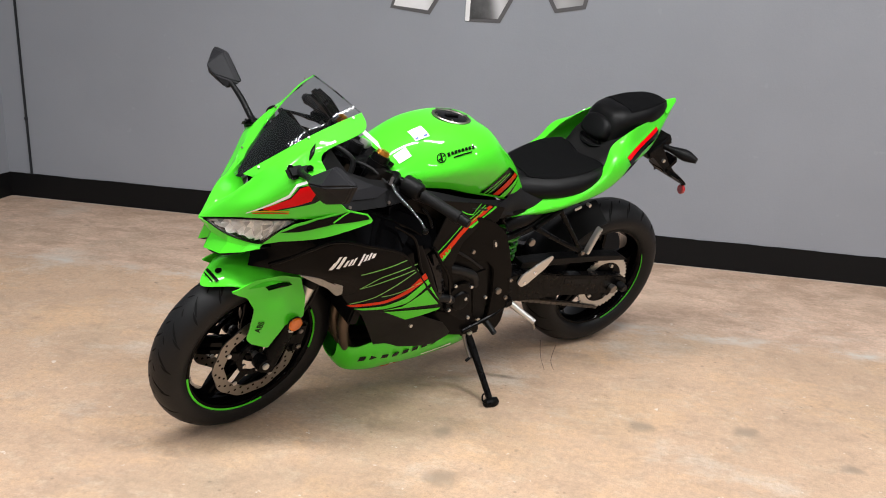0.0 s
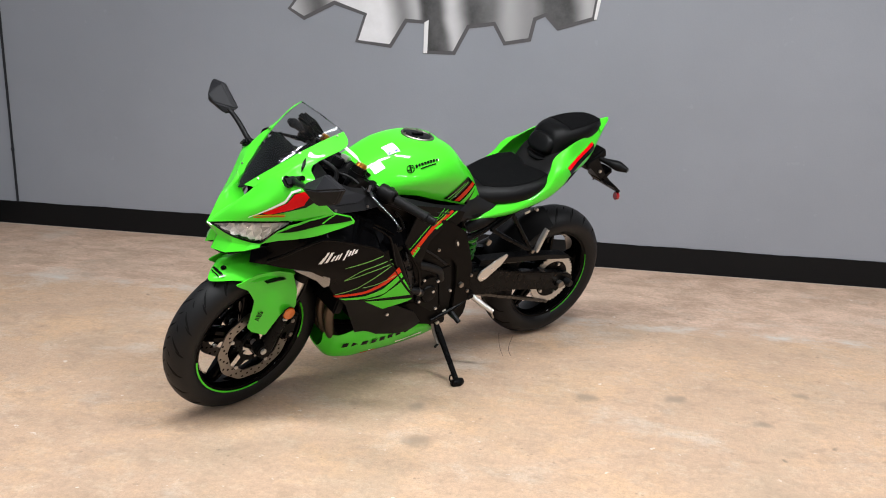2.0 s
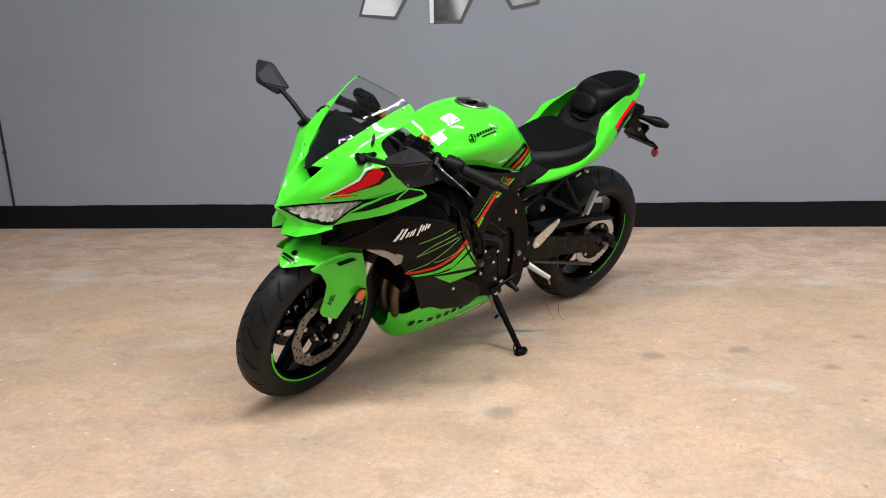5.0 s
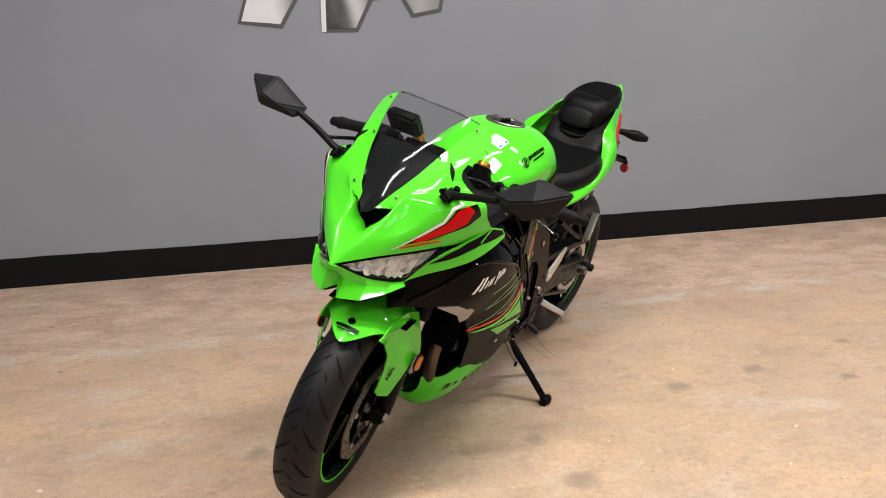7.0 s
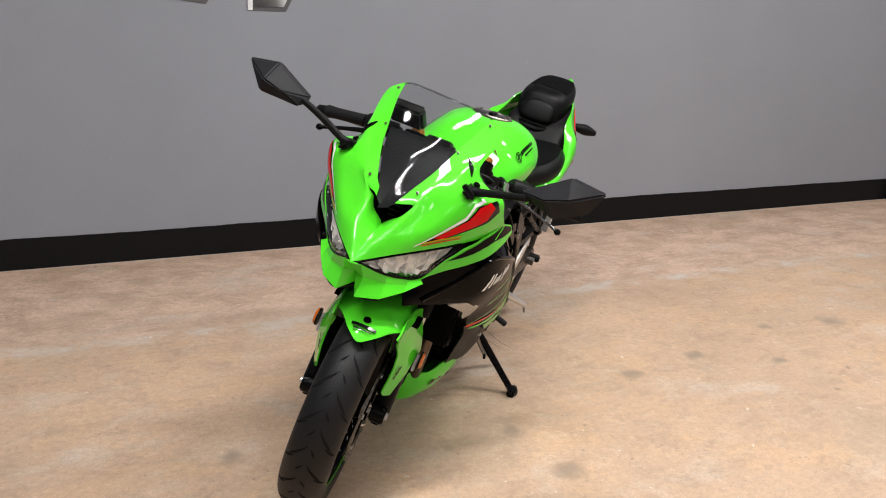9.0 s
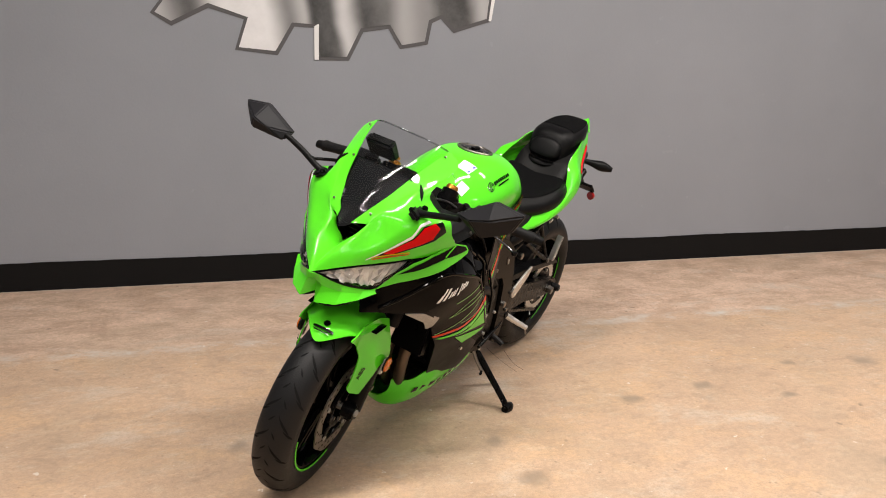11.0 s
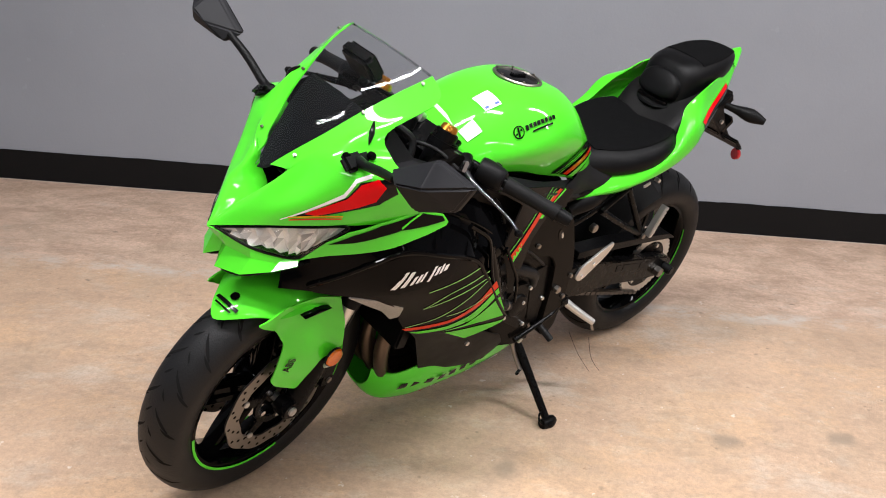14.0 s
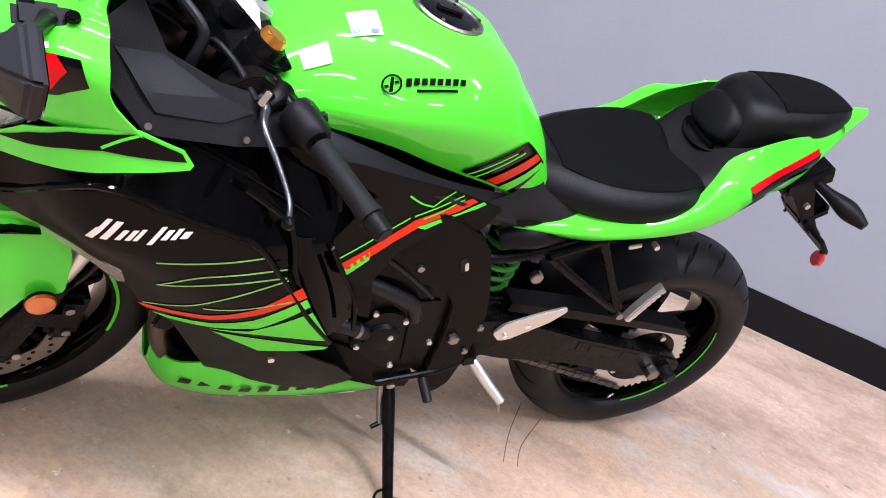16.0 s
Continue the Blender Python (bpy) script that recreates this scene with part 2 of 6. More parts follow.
def skin(poly, sheet, off=0.0, thick=0.003, step=0.014, soft=0.0):
    """A panel cut out of the sheet y(x, z) along the outline poly of (x, z)."""
    from mathutils.geometry import delaunay_2d_cdt
    if soft:
        poly = rounded(poly, soft)
    edge = []
    for a, b in zip(poly, poly[1:] + poly[:1]):
        a, b = Vector(a), Vector(b)
        k = max(1, int((b - a).length / step))
        edge += [a.lerp(b, i / k) for i in range(k)]
    n = len(edge)
    lo = [min(q[i] for q in edge) for i in (0, 1)]
    hi = [max(q[i] for q in edge) for i in (0, 1)]
    pts = list(edge)
    z, odd = lo[1] + step / 2, 0
    flat = [tuple(q) for q in edge]
    while z < hi[1]:
        x = lo[0] + step / 2 * (1 + odd)
        while x < hi[0]:
            if inside((x, z), flat) and min((Vector((x, z)) - q).length for q in edge) > step * 0.45:
                pts.append(Vector((x, z)))
            x += step
        z += step * 0.87
        odd = 1 - odd
    vs, _, fs, *_ = delaunay_2d_cdt(pts, [(i, (i + 1) % n) for i in range(n)], [], 1, 1e-6)
    bm = bmesh.new()
    bv = [bm.verts.new((v[0], sheet(v[0], v[1]) + off, v[1])) for v in vs]
    for f in fs:
        bm.faces.new([bv[i] for i in f])
    bm.normal_update()
    if sum(f.normal.y * f.calc_area() for f in bm.faces) < 0:
        bmesh.ops.reverse_faces(bm, faces=bm.faces)
    if thick:
        bmesh.ops.solidify(bm, geom=bm.faces[:], thickness=thick)
    return bm


def ribbon(line, width, sheet, off, taper=False):
    """A narrow stripe along a line of (x, z) on the sheet."""
    p = [Vector((q[0], q[1])) for q in spline([(x, z, 0) for x, z in line], 8)]
    rows = []
    for i, q in enumerate(p):
        d = (p[min(i + 1, len(p) - 1)] - p[max(i - 1, 0)]).normalized()
        n = Vector((-d.y, d.x)) * width / 2 * (max(0.15, i / (len(p) - 1)) if taper else 1)
        rows.append([(c.x, sheet(c.x, c.y) + off, c.y) for c in (q - n, q + n)])
    bm = grid_mesh(rows)
    bm.normal_update()
    if sum(f.normal.y for f in bm.faces) < 0:
        bmesh.ops.reverse_faces(bm, faces=bm.faces)
    return bm


def slab(poly, y0, y1, bevel=0.004, bm=None):
    """A plate with the outline poly of (x, z) between y0 and y1, its edges rounded."""
    b = bmesh.new()
    f = b.faces.new([b.verts.new((x, y0, z)) for x, z in poly])
    r = bmesh.ops.extrude_face_region(b, geom=[f])
    for v in r["geom"]:
        if isinstance(v, bmesh.types.BMVert):
            v.co.y = y1
    bmesh.ops.recalc_face_normals(b, faces=b.faces)
    if bevel:
        bmesh.ops.bevel(b, geom=b.edges[:], offset=bevel, segments=2, affect="EDGES", clamp_overlap=True)
    return join(bm, b)


def join(into, bm):
    if into is None:
        return bm
    me = bpy.data.meshes.new("scrap")
    bm.to_mesh(me)
    bm.free()
    into.from_mesh(me)
    bpy.data.meshes.remove(me)
    return into


def box(centre, size, turn=(0, 0, 0), bevel=0.004, bm=None):
    b = bmesh.new()
    bmesh.ops.create_cube(b, size=1)
    b.transform(pose(*centre, *turn) @ Matrix.Diagonal((*size, 1)))
    if bevel:
        bmesh.ops.bevel(b, geom=b.edges[:], offset=bevel, segments=2, affect="EDGES", clamp_overlap=True)
    return join(bm, b)


def rod(a, b, r0, r1=None, seg=14, bevel=0.0, bm=None):
    """A round bar from a to b."""
    a, b = Vector(a), Vector(b)
    bb = bmesh.new()
    bmesh.ops.create_cone(bb, cap_ends=True, segments=seg, radius1=r0, radius2=r0 if r1 is None else r1, depth=(b - a).length)
    if bevel:
        bmesh.ops.bevel(bb, geom=[e for e in bb.edges if len(e.link_faces) == 2 and max(len(f.verts) for f in e.link_faces) > 4], offset=bevel, segments=2, affect="EDGES")
    turn = (b - a).to_track_quat("Z", "Y").to_matrix().to_4x4()
    bb.transform(Matrix.Translation((a + b) / 2) @ turn)
    return join(bm, bb)


def pipe(points, r, seg=10, steps=6, bm=None):
    """A bent round tube through points; r is one radius or one per point."""
    p = spline(points, steps)
    radii = [r] * len(p) if not isinstance(r, (list, tuple)) else [q.x for q in spline([(k, 0, 0) for k in r], steps)]
    rows, side = [], None
    for i, q in enumerate(p):
        d = (p[min(i + 1, len(p) - 1)] - p[max(i - 1, 0)]).normalized()
        if side is None:
            side = d.orthogonal().normalized()
        side = (side - d * side.dot(d)).normalized()
        up = d.cross(side)
        rows.append([q + (side * math.cos(a) + up * math.sin(a)) * radii[i] for a in (2 * math.pi * k / seg for k in range(seg))])
    b = grid_mesh(rows, close=True)
    b.verts.ensure_lookup_table()
    b.faces.new([b.verts[k] for k in range(seg)][::-1])
    b.faces.new([b.verts[len(b.verts) - seg + k] for k in range(seg)])
    bmesh.ops.recalc_face_normals(b, faces=b.faces)
    return join(bm, b)


def turned(profile, centre, seg=72, bm=None, closed=True):
    """A body turned about an axle along y. profile: (radius, y)."""
    rows = []
    for k in range(seg):
        a = 2 * math.pi * k / seg
        rows.append([(centre[0] + r * math.cos(a), centre[1] + y, centre[2] + r * math.sin(a)) for r, y in profile])
    b = bmesh.new()
    v = [[b.verts.new(q) for q in row] for row in rows]
    m = len(profile)
    for i in range(seg):
        for j in range(m if closed else m - 1):
            b.faces.new([v[i][j], v[(i + 1) % seg][j], v[(i + 1) % seg][(j + 1) % m], v[i][(j + 1) % m]])
    bmesh.ops.recalc_face_normals(b, faces=b.faces)
    return join(bm, b)


def wide(p):
    """The front body's far side stands a little further out than the near one."""
    k = max(0.0, min(1.0, abs(p.y) / 0.09)) * max(0.0, min(1.0, (p.x - 0.95) / 0.2)) * max(0.0, min(1.0, (p.z - 0.5) / 0.2))
    return p.y - 0.004 * k if p.y < 0 else p.y


def ahead(p):
    """The far fin stands a little further forward and up: the screen sits askew."""
    k = max(0.0, min(1.0, (-p.y - 0.02) / 0.06)) * max(0.0, min(1.0, (p.z - 0.94) / 0.12))
    return Vector((0.034, -0.007, 0.019)) * k


def flip_body(bm, mirror):
    """As flip, for the panels of the front body."""
    flip(bm, mirror)
    if mirror:
        for v in bm.verts:
            v.co = Vector((v.co.x, wide(v.co), v.co.z)) + ahead(v.co)
    return bm


def flip(bm, mirror):
    """The same mesh, for the other side if mirror."""
    if mirror:
        for v in bm.verts:
            v.co.y = -v.co.y
        bmesh.ops.reverse_faces(bm, faces=bm.faces)
    return bm


# ---- the room ----
def node_mix(n, link, fac, a, b):
    mix = n.new("ShaderNodeMix")
    mix.data_type = "RGBA"
    for slot, v in ((0, fac), (6, a), (7, b)):
        if isinstance(v, (tuple, list)):
            mix.inputs[slot].default_value = (*v, 1)
        elif isinstance(v, float):
            mix.inputs[slot].default_value = v
        else:
            link.new(v, mix.inputs[slot])
    return mix.outputs[2]


def node_noise(n, link, vec, scale, detail=6.0, rough=0.6, lo=0.4, hi=0.6, distort=0.0):
    t, r = n.new("ShaderNodeTexNoise"), n.new("ShaderNodeMapRange")
    t.inputs["Scale"].default_value, t.inputs["Detail"].default_value = scale, detail
    t.inputs["Roughness"].default_value, t.inputs["Distortion"].default_value = rough, distort
    r.inputs["From Min"].default_value, r.inputs["From Max"].default_value = lo, hi
    link.new(vec, t.inputs["Vector"])
    link.new(t.outputs["Fac"], r.inputs["Value"])
    return r.outputs[0]


def node_math(n, link, op, a, b=0.0, clamp=False):
    q = n.new("ShaderNodeMath")
    q.operation, q.use_clamp = op, clamp
    for i, v in enumerate((a, b)):
        if isinstance(v, (int, float)):
            q.inputs[i].default_value = v
        else:
            link.new(v, q.inputs[i])
    return q.outputs[0]


def concrete():
    """Old warm concrete: peach blotches, pink and pale worn areas, grey oil stains, one spot of painted shadow, a slab
    joint, pits and scratches.
    """
    m = bpy.data.materials.new("stained_concrete")
    m.use_nodes = True
    n, link = m.node_tree.nodes, m.node_tree.links
    b = n["Principled BSDF"]
    geo, split = n.new("ShaderNodeNewGeometry"), n.new("ShaderNodeSeparateXYZ")
    vec = geo.outputs["Position"]
    link.new(vec, split.inputs[0])
    wob = node_noise(n, link, vec, 3.0, lo=0.0, hi=1.0)
    drawn = n.new("ShaderNodeVectorMath")
    drawn.operation = "MULTIPLY"
    drawn.inputs[1].default_value = (0.80, 1.15, 1.0)
    link.new(vec, drawn.inputs[0])
    streak = drawn.outputs[0]
    c = node_mix(n, link, node_noise(n, link, vec, 0.9, detail=8, lo=0.38, hi=0.62, distort=0.4), (0.505, 0.346, 0.240), (0.61, 0.415, 0.282))
    c = node_mix(n, link, node_math(n, link, "MULTIPLY", node_noise(n, link, streak, 2.6, detail=9, rough=0.68, lo=0.50, hi=0.60, distort=0.3), 0.60), c, (0.65, 0.42, 0.25))
    c = node_mix(n, link, node_math(n, link, "MULTIPLY", node_noise(n, link, streak, 7.0, detail=14, rough=0.78, lo=0.50, hi=0.62, distort=0.2), 0.50), c, (0.33, 0.234, 0.166))
    c = node_mix(n, link, node_math(n, link, "MULTIPLY", node_noise(n, link, streak, 11.0, detail=10, rough=0.78, lo=0.52, hi=0.62), 0.45), c, (0.65, 0.51, 0.385))
    # the strip along the wall is pinker and more soiled
    strip = node_math(n, link, "ADD", split.outputs["Y"], node_math(n, link, "MULTIPLY", wob, 0.12))
    near = n.new("ShaderNodeMapRange")
    near.inputs["From Min"].default_value, near.inputs["From Max"].default_value = 3.46, 3.60
    link.new(strip, near.inputs["Value"])
    pink = node_mix(n, link, node_noise(n, link, streak, 5.5, detail=12, rough=0.76, lo=0.42, hi=0.60, distort=0.3), (0.74, 0.530, 0.410), (0.46, 0.312, 0.228))
    c = node_mix(n, link, node_math(n, link, "MULTIPLY", near.outputs[0], 0.85), c, pink)
    # pale worn haze
    c = node_mix(n, link, node_math(n, link, "MULTIPLY", node_noise(n, link, streak, 2.1, detail=10, rough=0.7, lo=0.54, hi=0.66, distort=0.2), 0.6), c, (0.60, 0.535, 0.465))
    # grey soft stains with shapes of their own; the (-1.25, 2.48) spot is painted cast shadow
    spots = ((0.22, 2.58, 0.07), (0.56, 2.65, 0.055), (0.86, 1.93, 0.075), (-0.35, 2.09, 0.06), (0.85, 2.49, 0.04), (1.05, 2.79, 0.05), (-0.41, 2.36, 0.05), (1.4, 2.76, 0.09), (-1.25, 2.48, 0.06), (0.4, 1.2, 0.07))
    warp = n.new("ShaderNodeTexNoise")
    warp.inputs["Scale"].default_value, warp.inputs["Detail"].default_value = 9, 5
    link.new(vec, warp.inputs["Vector"])
    shift = n.new("ShaderNodeVectorMath")
    shift.operation = "MULTIPLY_ADD"
    shift.inputs[1].default_value, shift.inputs[2].default_value = (0.11, 0.11, 0), (-0.055, -0.055, 0)
    link.new(warp.outputs["Color"], shift.inputs[0])
    moved = n.new("ShaderNodeVectorMath")
    link.new(vec, moved.inputs[0])
    link.new(shift.outputs[0], moved.inputs[1])
    total = None
    for sx, sy, sr in spots:
        far = n.new("ShaderNodeVectorMath")
        far.operation = "DISTANCE"
        far.inputs[1].default_value = (sx, sy, 0)
        link.new(moved.outputs[0], far.inputs[0])
        fall = n.new("ShaderNodeMapRange")
        fall.interpolation_type = "SMOOTHSTEP"
        fall.inputs["From Min"].default_value, fall.inputs["From Max"].default_value = sr, sr * 0.15
        link.new(far.outputs["Value"], fall.inputs["Value"])
        total = fall.outputs[0] if total is None else node_math(n, link, "MAXIMUM", total, fall.outputs[0])
    c = node_mix(n, link, node_math(n, link, "MULTIPLY", total, 0.66), c, (0.185, 0.155, 0.125))
    # broad grey-green traffic patches, and rusty crumbs in clusters
    c = node_mix(n, link, node_math(n, link, "MULTIPLY", node_noise(n, link, vec, 1.7, detail=6, rough=0.55, lo=0.50, hi=0.66, distort=0.8), 0.34), c, (0.40, 0.315, 0.225))
    crumb = node_math(n, link, "MULTIPLY", node_noise(n, link, vec, 34, detail=5, rough=0.8, lo=0.60, hi=0.66), node_noise(n, link, vec, 2.8, detail=5, lo=0.52, hi=0.62, distort=0.5))
    c = node_mix(n, link, node_math(n, link, "MULTIPLY", crumb, 0.75), c, (0.30, 0.165, 0.095))
    # small dark spots and pits, pale flecks
    cells = n.new("ShaderNodeTexVoronoi")
    cells.inputs["Scale"].default_value = 7.5
    link.new(moved.outputs[0], cells.inputs["Vector"])
    dot = n.new("ShaderNodeMapRange")
    dot.inputs["From Min"].default_value, dot.inputs["From Max"].default_value = 0.085, 0.03
    link.new(cells.outputs["Distance"], dot.inputs["Value"])
    dots = node_math(n, link, "MULTIPLY", dot.outputs[0], node_noise(n, link, vec, 1.6, lo=0.44, hi=0.56))
    c = node_mix(n, link, node_math(n, link, "MULTIPLY", dots, 0.75), c, (0.17, 0.135, 0.10))
    specks = n.new("ShaderNodeTexVoronoi")
    specks.inputs["Scale"].default_value = 26
    link.new(vec, specks.inputs["Vector"])
    fine_dot = n.new("ShaderNodeMapRange")
    fine_dot.inputs["From Min"].default_value, fine_dot.inputs["From Max"].default_value = 0.17, 0.07
    link.new(specks.outputs["Distance"], fine_dot.inputs["Value"])
    c = node_mix(n, link, node_math(n, link, "MULTIPLY", node_math(n, link, "MULTIPLY", fine_dot.outputs[0], node_noise(n, link, vec, 4.5, detail=6, lo=0.52, hi=0.6)), 0.6), c, (0.16, 0.12, 0.085))
    grain = node_noise(n, link, vec, 42, detail=9, rough=0.8, lo=0.40, hi=0.66)
    c = node_mix(n, link, node_math(n, link, "MULTIPLY", grain, 0.52), c, (0.29, 0.215, 0.155))
    c = node_mix(n, link, node_math(n, link, "MULTIPLY", node_noise(n, link, vec, 120, detail=4, rough=0.7, lo=0.50, hi=0.70), 0.35), c, (0.24, 0.175, 0.125))
    fleck = node_noise(n, link, vec, 24, detail=3, lo=0.69, hi=0.73)
    c = node_mix(n, link, node_math(n, link, "MULTIPLY", fleck, 0.65), c, (0.74, 0.68, 0.61))
    # the joint between two pours
    gap = node_math(n, link, "ABSOLUTE", node_math(n, link, "SUBTRACT", node_math(n, link, "ADD", split.outputs["Y"], node_math(n, link, "MULTIPLY", wob, 0.05)), 3.485))
    line = n.new("ShaderNodeMapRange")
    line.inputs["From Min"].default_value, line.inputs["From Max"].default_value = 0.070, 0.004
    link.new(gap, line.inputs["Value"])
    c = node_mix(n, link, node_math(n, link, "MULTIPLY", line.outputs[0], node_noise(n, link, streak, 5.0, detail=10, rough=0.75, lo=0.46, hi=0.60)), c, (0.54, 0.50, 0.45))
    dust = n.new("ShaderNodeMapRange")
    dust.inputs["From Min"].default_value, dust.inputs["From Max"].default_value = Y1 - 0.035, Y1 - 0.012
    link.new(node_math(n, link, "ADD", split.outputs["Y"], node_math(n, link, "MULTIPLY", node_noise(n, link, vec, 14, lo=0.3, hi=0.7), -0.02)), dust.inputs["Value"])
    c = node_mix(n, link, node_math(n, link, "MULTIPLY", dust.outputs[0], 0.7), c, (0.66, 0.58, 0.52))
    link.new(c, b.inputs["Base Color"])
    rough = n.new("ShaderNodeMapRange")
    rough.inputs["To Min"].default_value, rough.inputs["To Max"].default_value = 0.42, 0.72
    link.new(node_noise(n, link, vec, 2.3, lo=0.3, hi=0.7), rough.inputs["Value"])
    link.new(rough.outputs[0], b.inputs["Roughness"])
    relief = n.new("ShaderNodeBump")
    relief.inputs["Strength"].default_value, relief.inputs["Distance"].default_value = 0.35, 0.003
    link.new(node_math(n, link, "SUBTRACT", grain, dots), relief.inputs["Height"])
    link.new(relief.outputs[0], b.inputs["Normal"])
    return m


def wall_paint(name, colour, rough, spec=0.4):
    m = bpy.data.materials.new(name)
    m.use_nodes = True
    n, link = m.node_tree.nodes, m.node_tree.links
    b = n["Principled BSDF"]
    vec = n.new("ShaderNodeNewGeometry").outputs["Position"]
    c = node_mix(n, link, node_noise(n, link, vec, 0.9, lo=0.3, hi=0.7), tuple(k * 0.94 for k in colour), tuple(k * 1.05 for k in colour))
    c = node_mix(n, link, node_math(n, link, "MULTIPLY", node_noise(n, link, vec, 3.2, detail=10, rough=0.7, lo=0.55, hi=0.75), 0.18), c, tuple(k * 0.82 for k in colour))
    c = node_mix(n, link, node_math(n, link, "MULTIPLY", node_noise(n, link, vec, 14, detail=2, lo=0.72, hi=0.75), 0.25), c, tuple(min(1, k * 1.25) for k in colour))
    link.new(c, b.inputs["Base Color"])
    b.inputs["Roughness"].default_value = rough
    b.inputs["Specular IOR Level"].default_value = spec
    relief = n.new("ShaderNodeBump")
    relief.inputs["Strength"].default_value, relief.inputs["Distance"].default_value = 0.22, 0.002
    link.new(node_noise(n, link, vec, 90, detail=6, lo=0.2, hi=0.8), relief.inputs["Height"])
    link.new(relief.outputs[0], b.inputs["Normal"])
    return m


CONCRETE = concrete()
WALL = wall_paint("grey_wall_paint", (0.247, 0.262, 0.294), 0.55)
SKIRT = wall_paint("black_wall_paint", (0.0055, 0.0055, 0.006), 0.5, 0.15)
CEIL = wall_paint("pale_ceiling_paint", (0.32, 0.32, 0.32), 0.8)


def setting(name, bm, material, label, category, parent=None):
    ob = part(name, bm, material, parent, "", sharp=30)
    return tagged(ob, label, category, kind="structure")


floor = setting("floor", box(((X0 + X1) / 2, (Y0 + Y1) / 2, -0.06), (X1 - X0 + 0.4, Y1 - Y0 + 0.4, 0.12), bevel=0), CONCRETE, "peach stained bare concrete floor with grey blotches", "floor")
SCUFF = surface("dark_scuff", (0.13, 0.095, 0.07), 0.8, scale=40, vary=0.4)
for line in (((-0.134, 2.921), (-0.160, 3.04), (-0.178, 3.20)), ((-0.100, 2.93), (-0.118, 3.02), (-0.112, 3.17)), ((-0.389, 1.291), (-0.376, 1.397), (-0.357, 1.508))):
    rows = []
    for q in spline([(x, y, 0.0009) for x, y in line], 8):
        rows.append([q - Vector((0.0012, 0, 0)), q + Vector((0.0012, 0, 0))])
    b = grid_mesh(rows)
    bmesh.ops.recalc_face_normals(b, faces=b.faces)
    part("scratch", b, SCUFF, floor, "thin dark scratch")
setting("ceiling", box(((X0 + X1) / 2, (Y0 + Y1) / 2, HIGH + 0.06), (X1 - X0 + 0.4, Y1 - Y0 + 0.4, 0.12), bevel=0), CEIL, "plain pale painted ceiling above the showroom", "ceiling")
wall_n = setting("wall_north", box(((X0 + X1) / 2, Y1 + 0.08, HIGH / 2), (X1 - X0 + 0.4, 0.16, HIGH), bevel=0), WALL, "mid-grey painted masonry wall behind the motorcycle", "wall")
wall_w = setting("wall_west", box((X0 - 0.08, (Y0 + Y1) / 2, HIGH / 2), (0.16, Y1 - Y0, HIGH), bevel=0), WALL, "mid-grey painted side wall meeting the back wall", "wall")
setting("wall_east", box((X1 + 0.08, (Y0 + Y1) / 2, HIGH / 2), (0.16, Y1 - Y0, HIGH), bevel=0), WALL, "mid-grey painted wall closing the showroom", "wall")
setting("wall_south", box(((X0 + X1) / 2, Y0 - 0.08, HIGH / 2), (X1 - X0 + 0.4, 0.16, HIGH), bevel=0), WALL, "mid-grey painted wall closing the showroom", "wall")


def painted_band(a, b, height, thick, seed):
    """The black band along a wall's foot, brushed on freehand: its upper edge wavers."""
    rnd = random.Random(seed)
    a, b = Vector(a), Vector(b)
    d = (b - a).normalized()
    side = Vector((d.y, -d.x, 0)) * thick
    k = int((b - a).length / 0.03)
    rows, w = [], 0.0
    for i in range(k + 1):
        w = 0.9 * w + rnd.uniform(-0.0011, 0.0011)
        p = a.lerp(b, i / k)
        h = height + w + rnd.uniform(-0.0006, 0.0006)
        rows.append([p + Vector((0, 0, h)), p + side + Vector((0, 0, h)), p + side])
    bm = grid_mesh(rows)
    bmesh.ops.recalc_face_normals(bm, faces=bm.faces)
    return bm


setting("baseboard_north", painted_band((X0, Y1, 0), (3.80, Y1, 0), 0.152, 0.004, 1), SKIRT, "black painted band along the foot of the wall", "baseboard")
setting("baseboard_west", painted_band((X0, Y0, 0), (X0, Y1, 0), 0.150, 0.004, 2), SKIRT, "black painted band along the foot of the wall", "baseboard")

# the painted gear on the wall
MURAL = bpy.data.materials.new("airbrushed_gear_paint")
MURAL.use_nodes = True
_n, _l = MURAL.node_tree.nodes, MURAL.node_tree.links
_vec = _n.new("ShaderNodeNewGeometry").outputs["Position"]
_split, _ramp = _n.new("ShaderNodeSeparateXYZ"), _n.new("ShaderNodeValToRGB")
_l.new(_vec, _split.inputs[0])
_along = _n.new("ShaderNodeMapRange")
_along.inputs["From Min"].default_value, _along.inputs["From Max"].default_value = -2.1, 0.7
_drift = node_math(_n, _l, "MULTIPLY", node_noise(_n, _l, _vec, 2.2, detail=3, lo=0.0, hi=1.0), 0.10)
_lean = node_math(_n, _l, "ADD", node_math(_n, _l, "MULTIPLY", _split.outputs["Z"], 0.16), _drift)
_l.new(node_math(_n, _l, "ADD", _split.outputs["X"], node_math(_n, _l, "SUBTRACT", _lean, 0.27)), _along.inputs["Value"])
TONES = ((-2.0, 0.05), (-1.62, 0.45), (-1.42, 0.08), (-1.24, 0.70), (-1.06, 0.72), (-0.92, 0.20), (-0.84, 0.42), (-0.79, 0.03), (-0.70, 0.06), (-0.63, 0.55), (-0.52, 0.05), (-0.40, 0.12), (-0.30, 0.36), (-0.18, 0.22), (-0.08, 0.05), (0.04, 0.04), (0.15, 0.40), (0.30, 0.10))
_ramp.color_ramp.interpolation = "EASE"
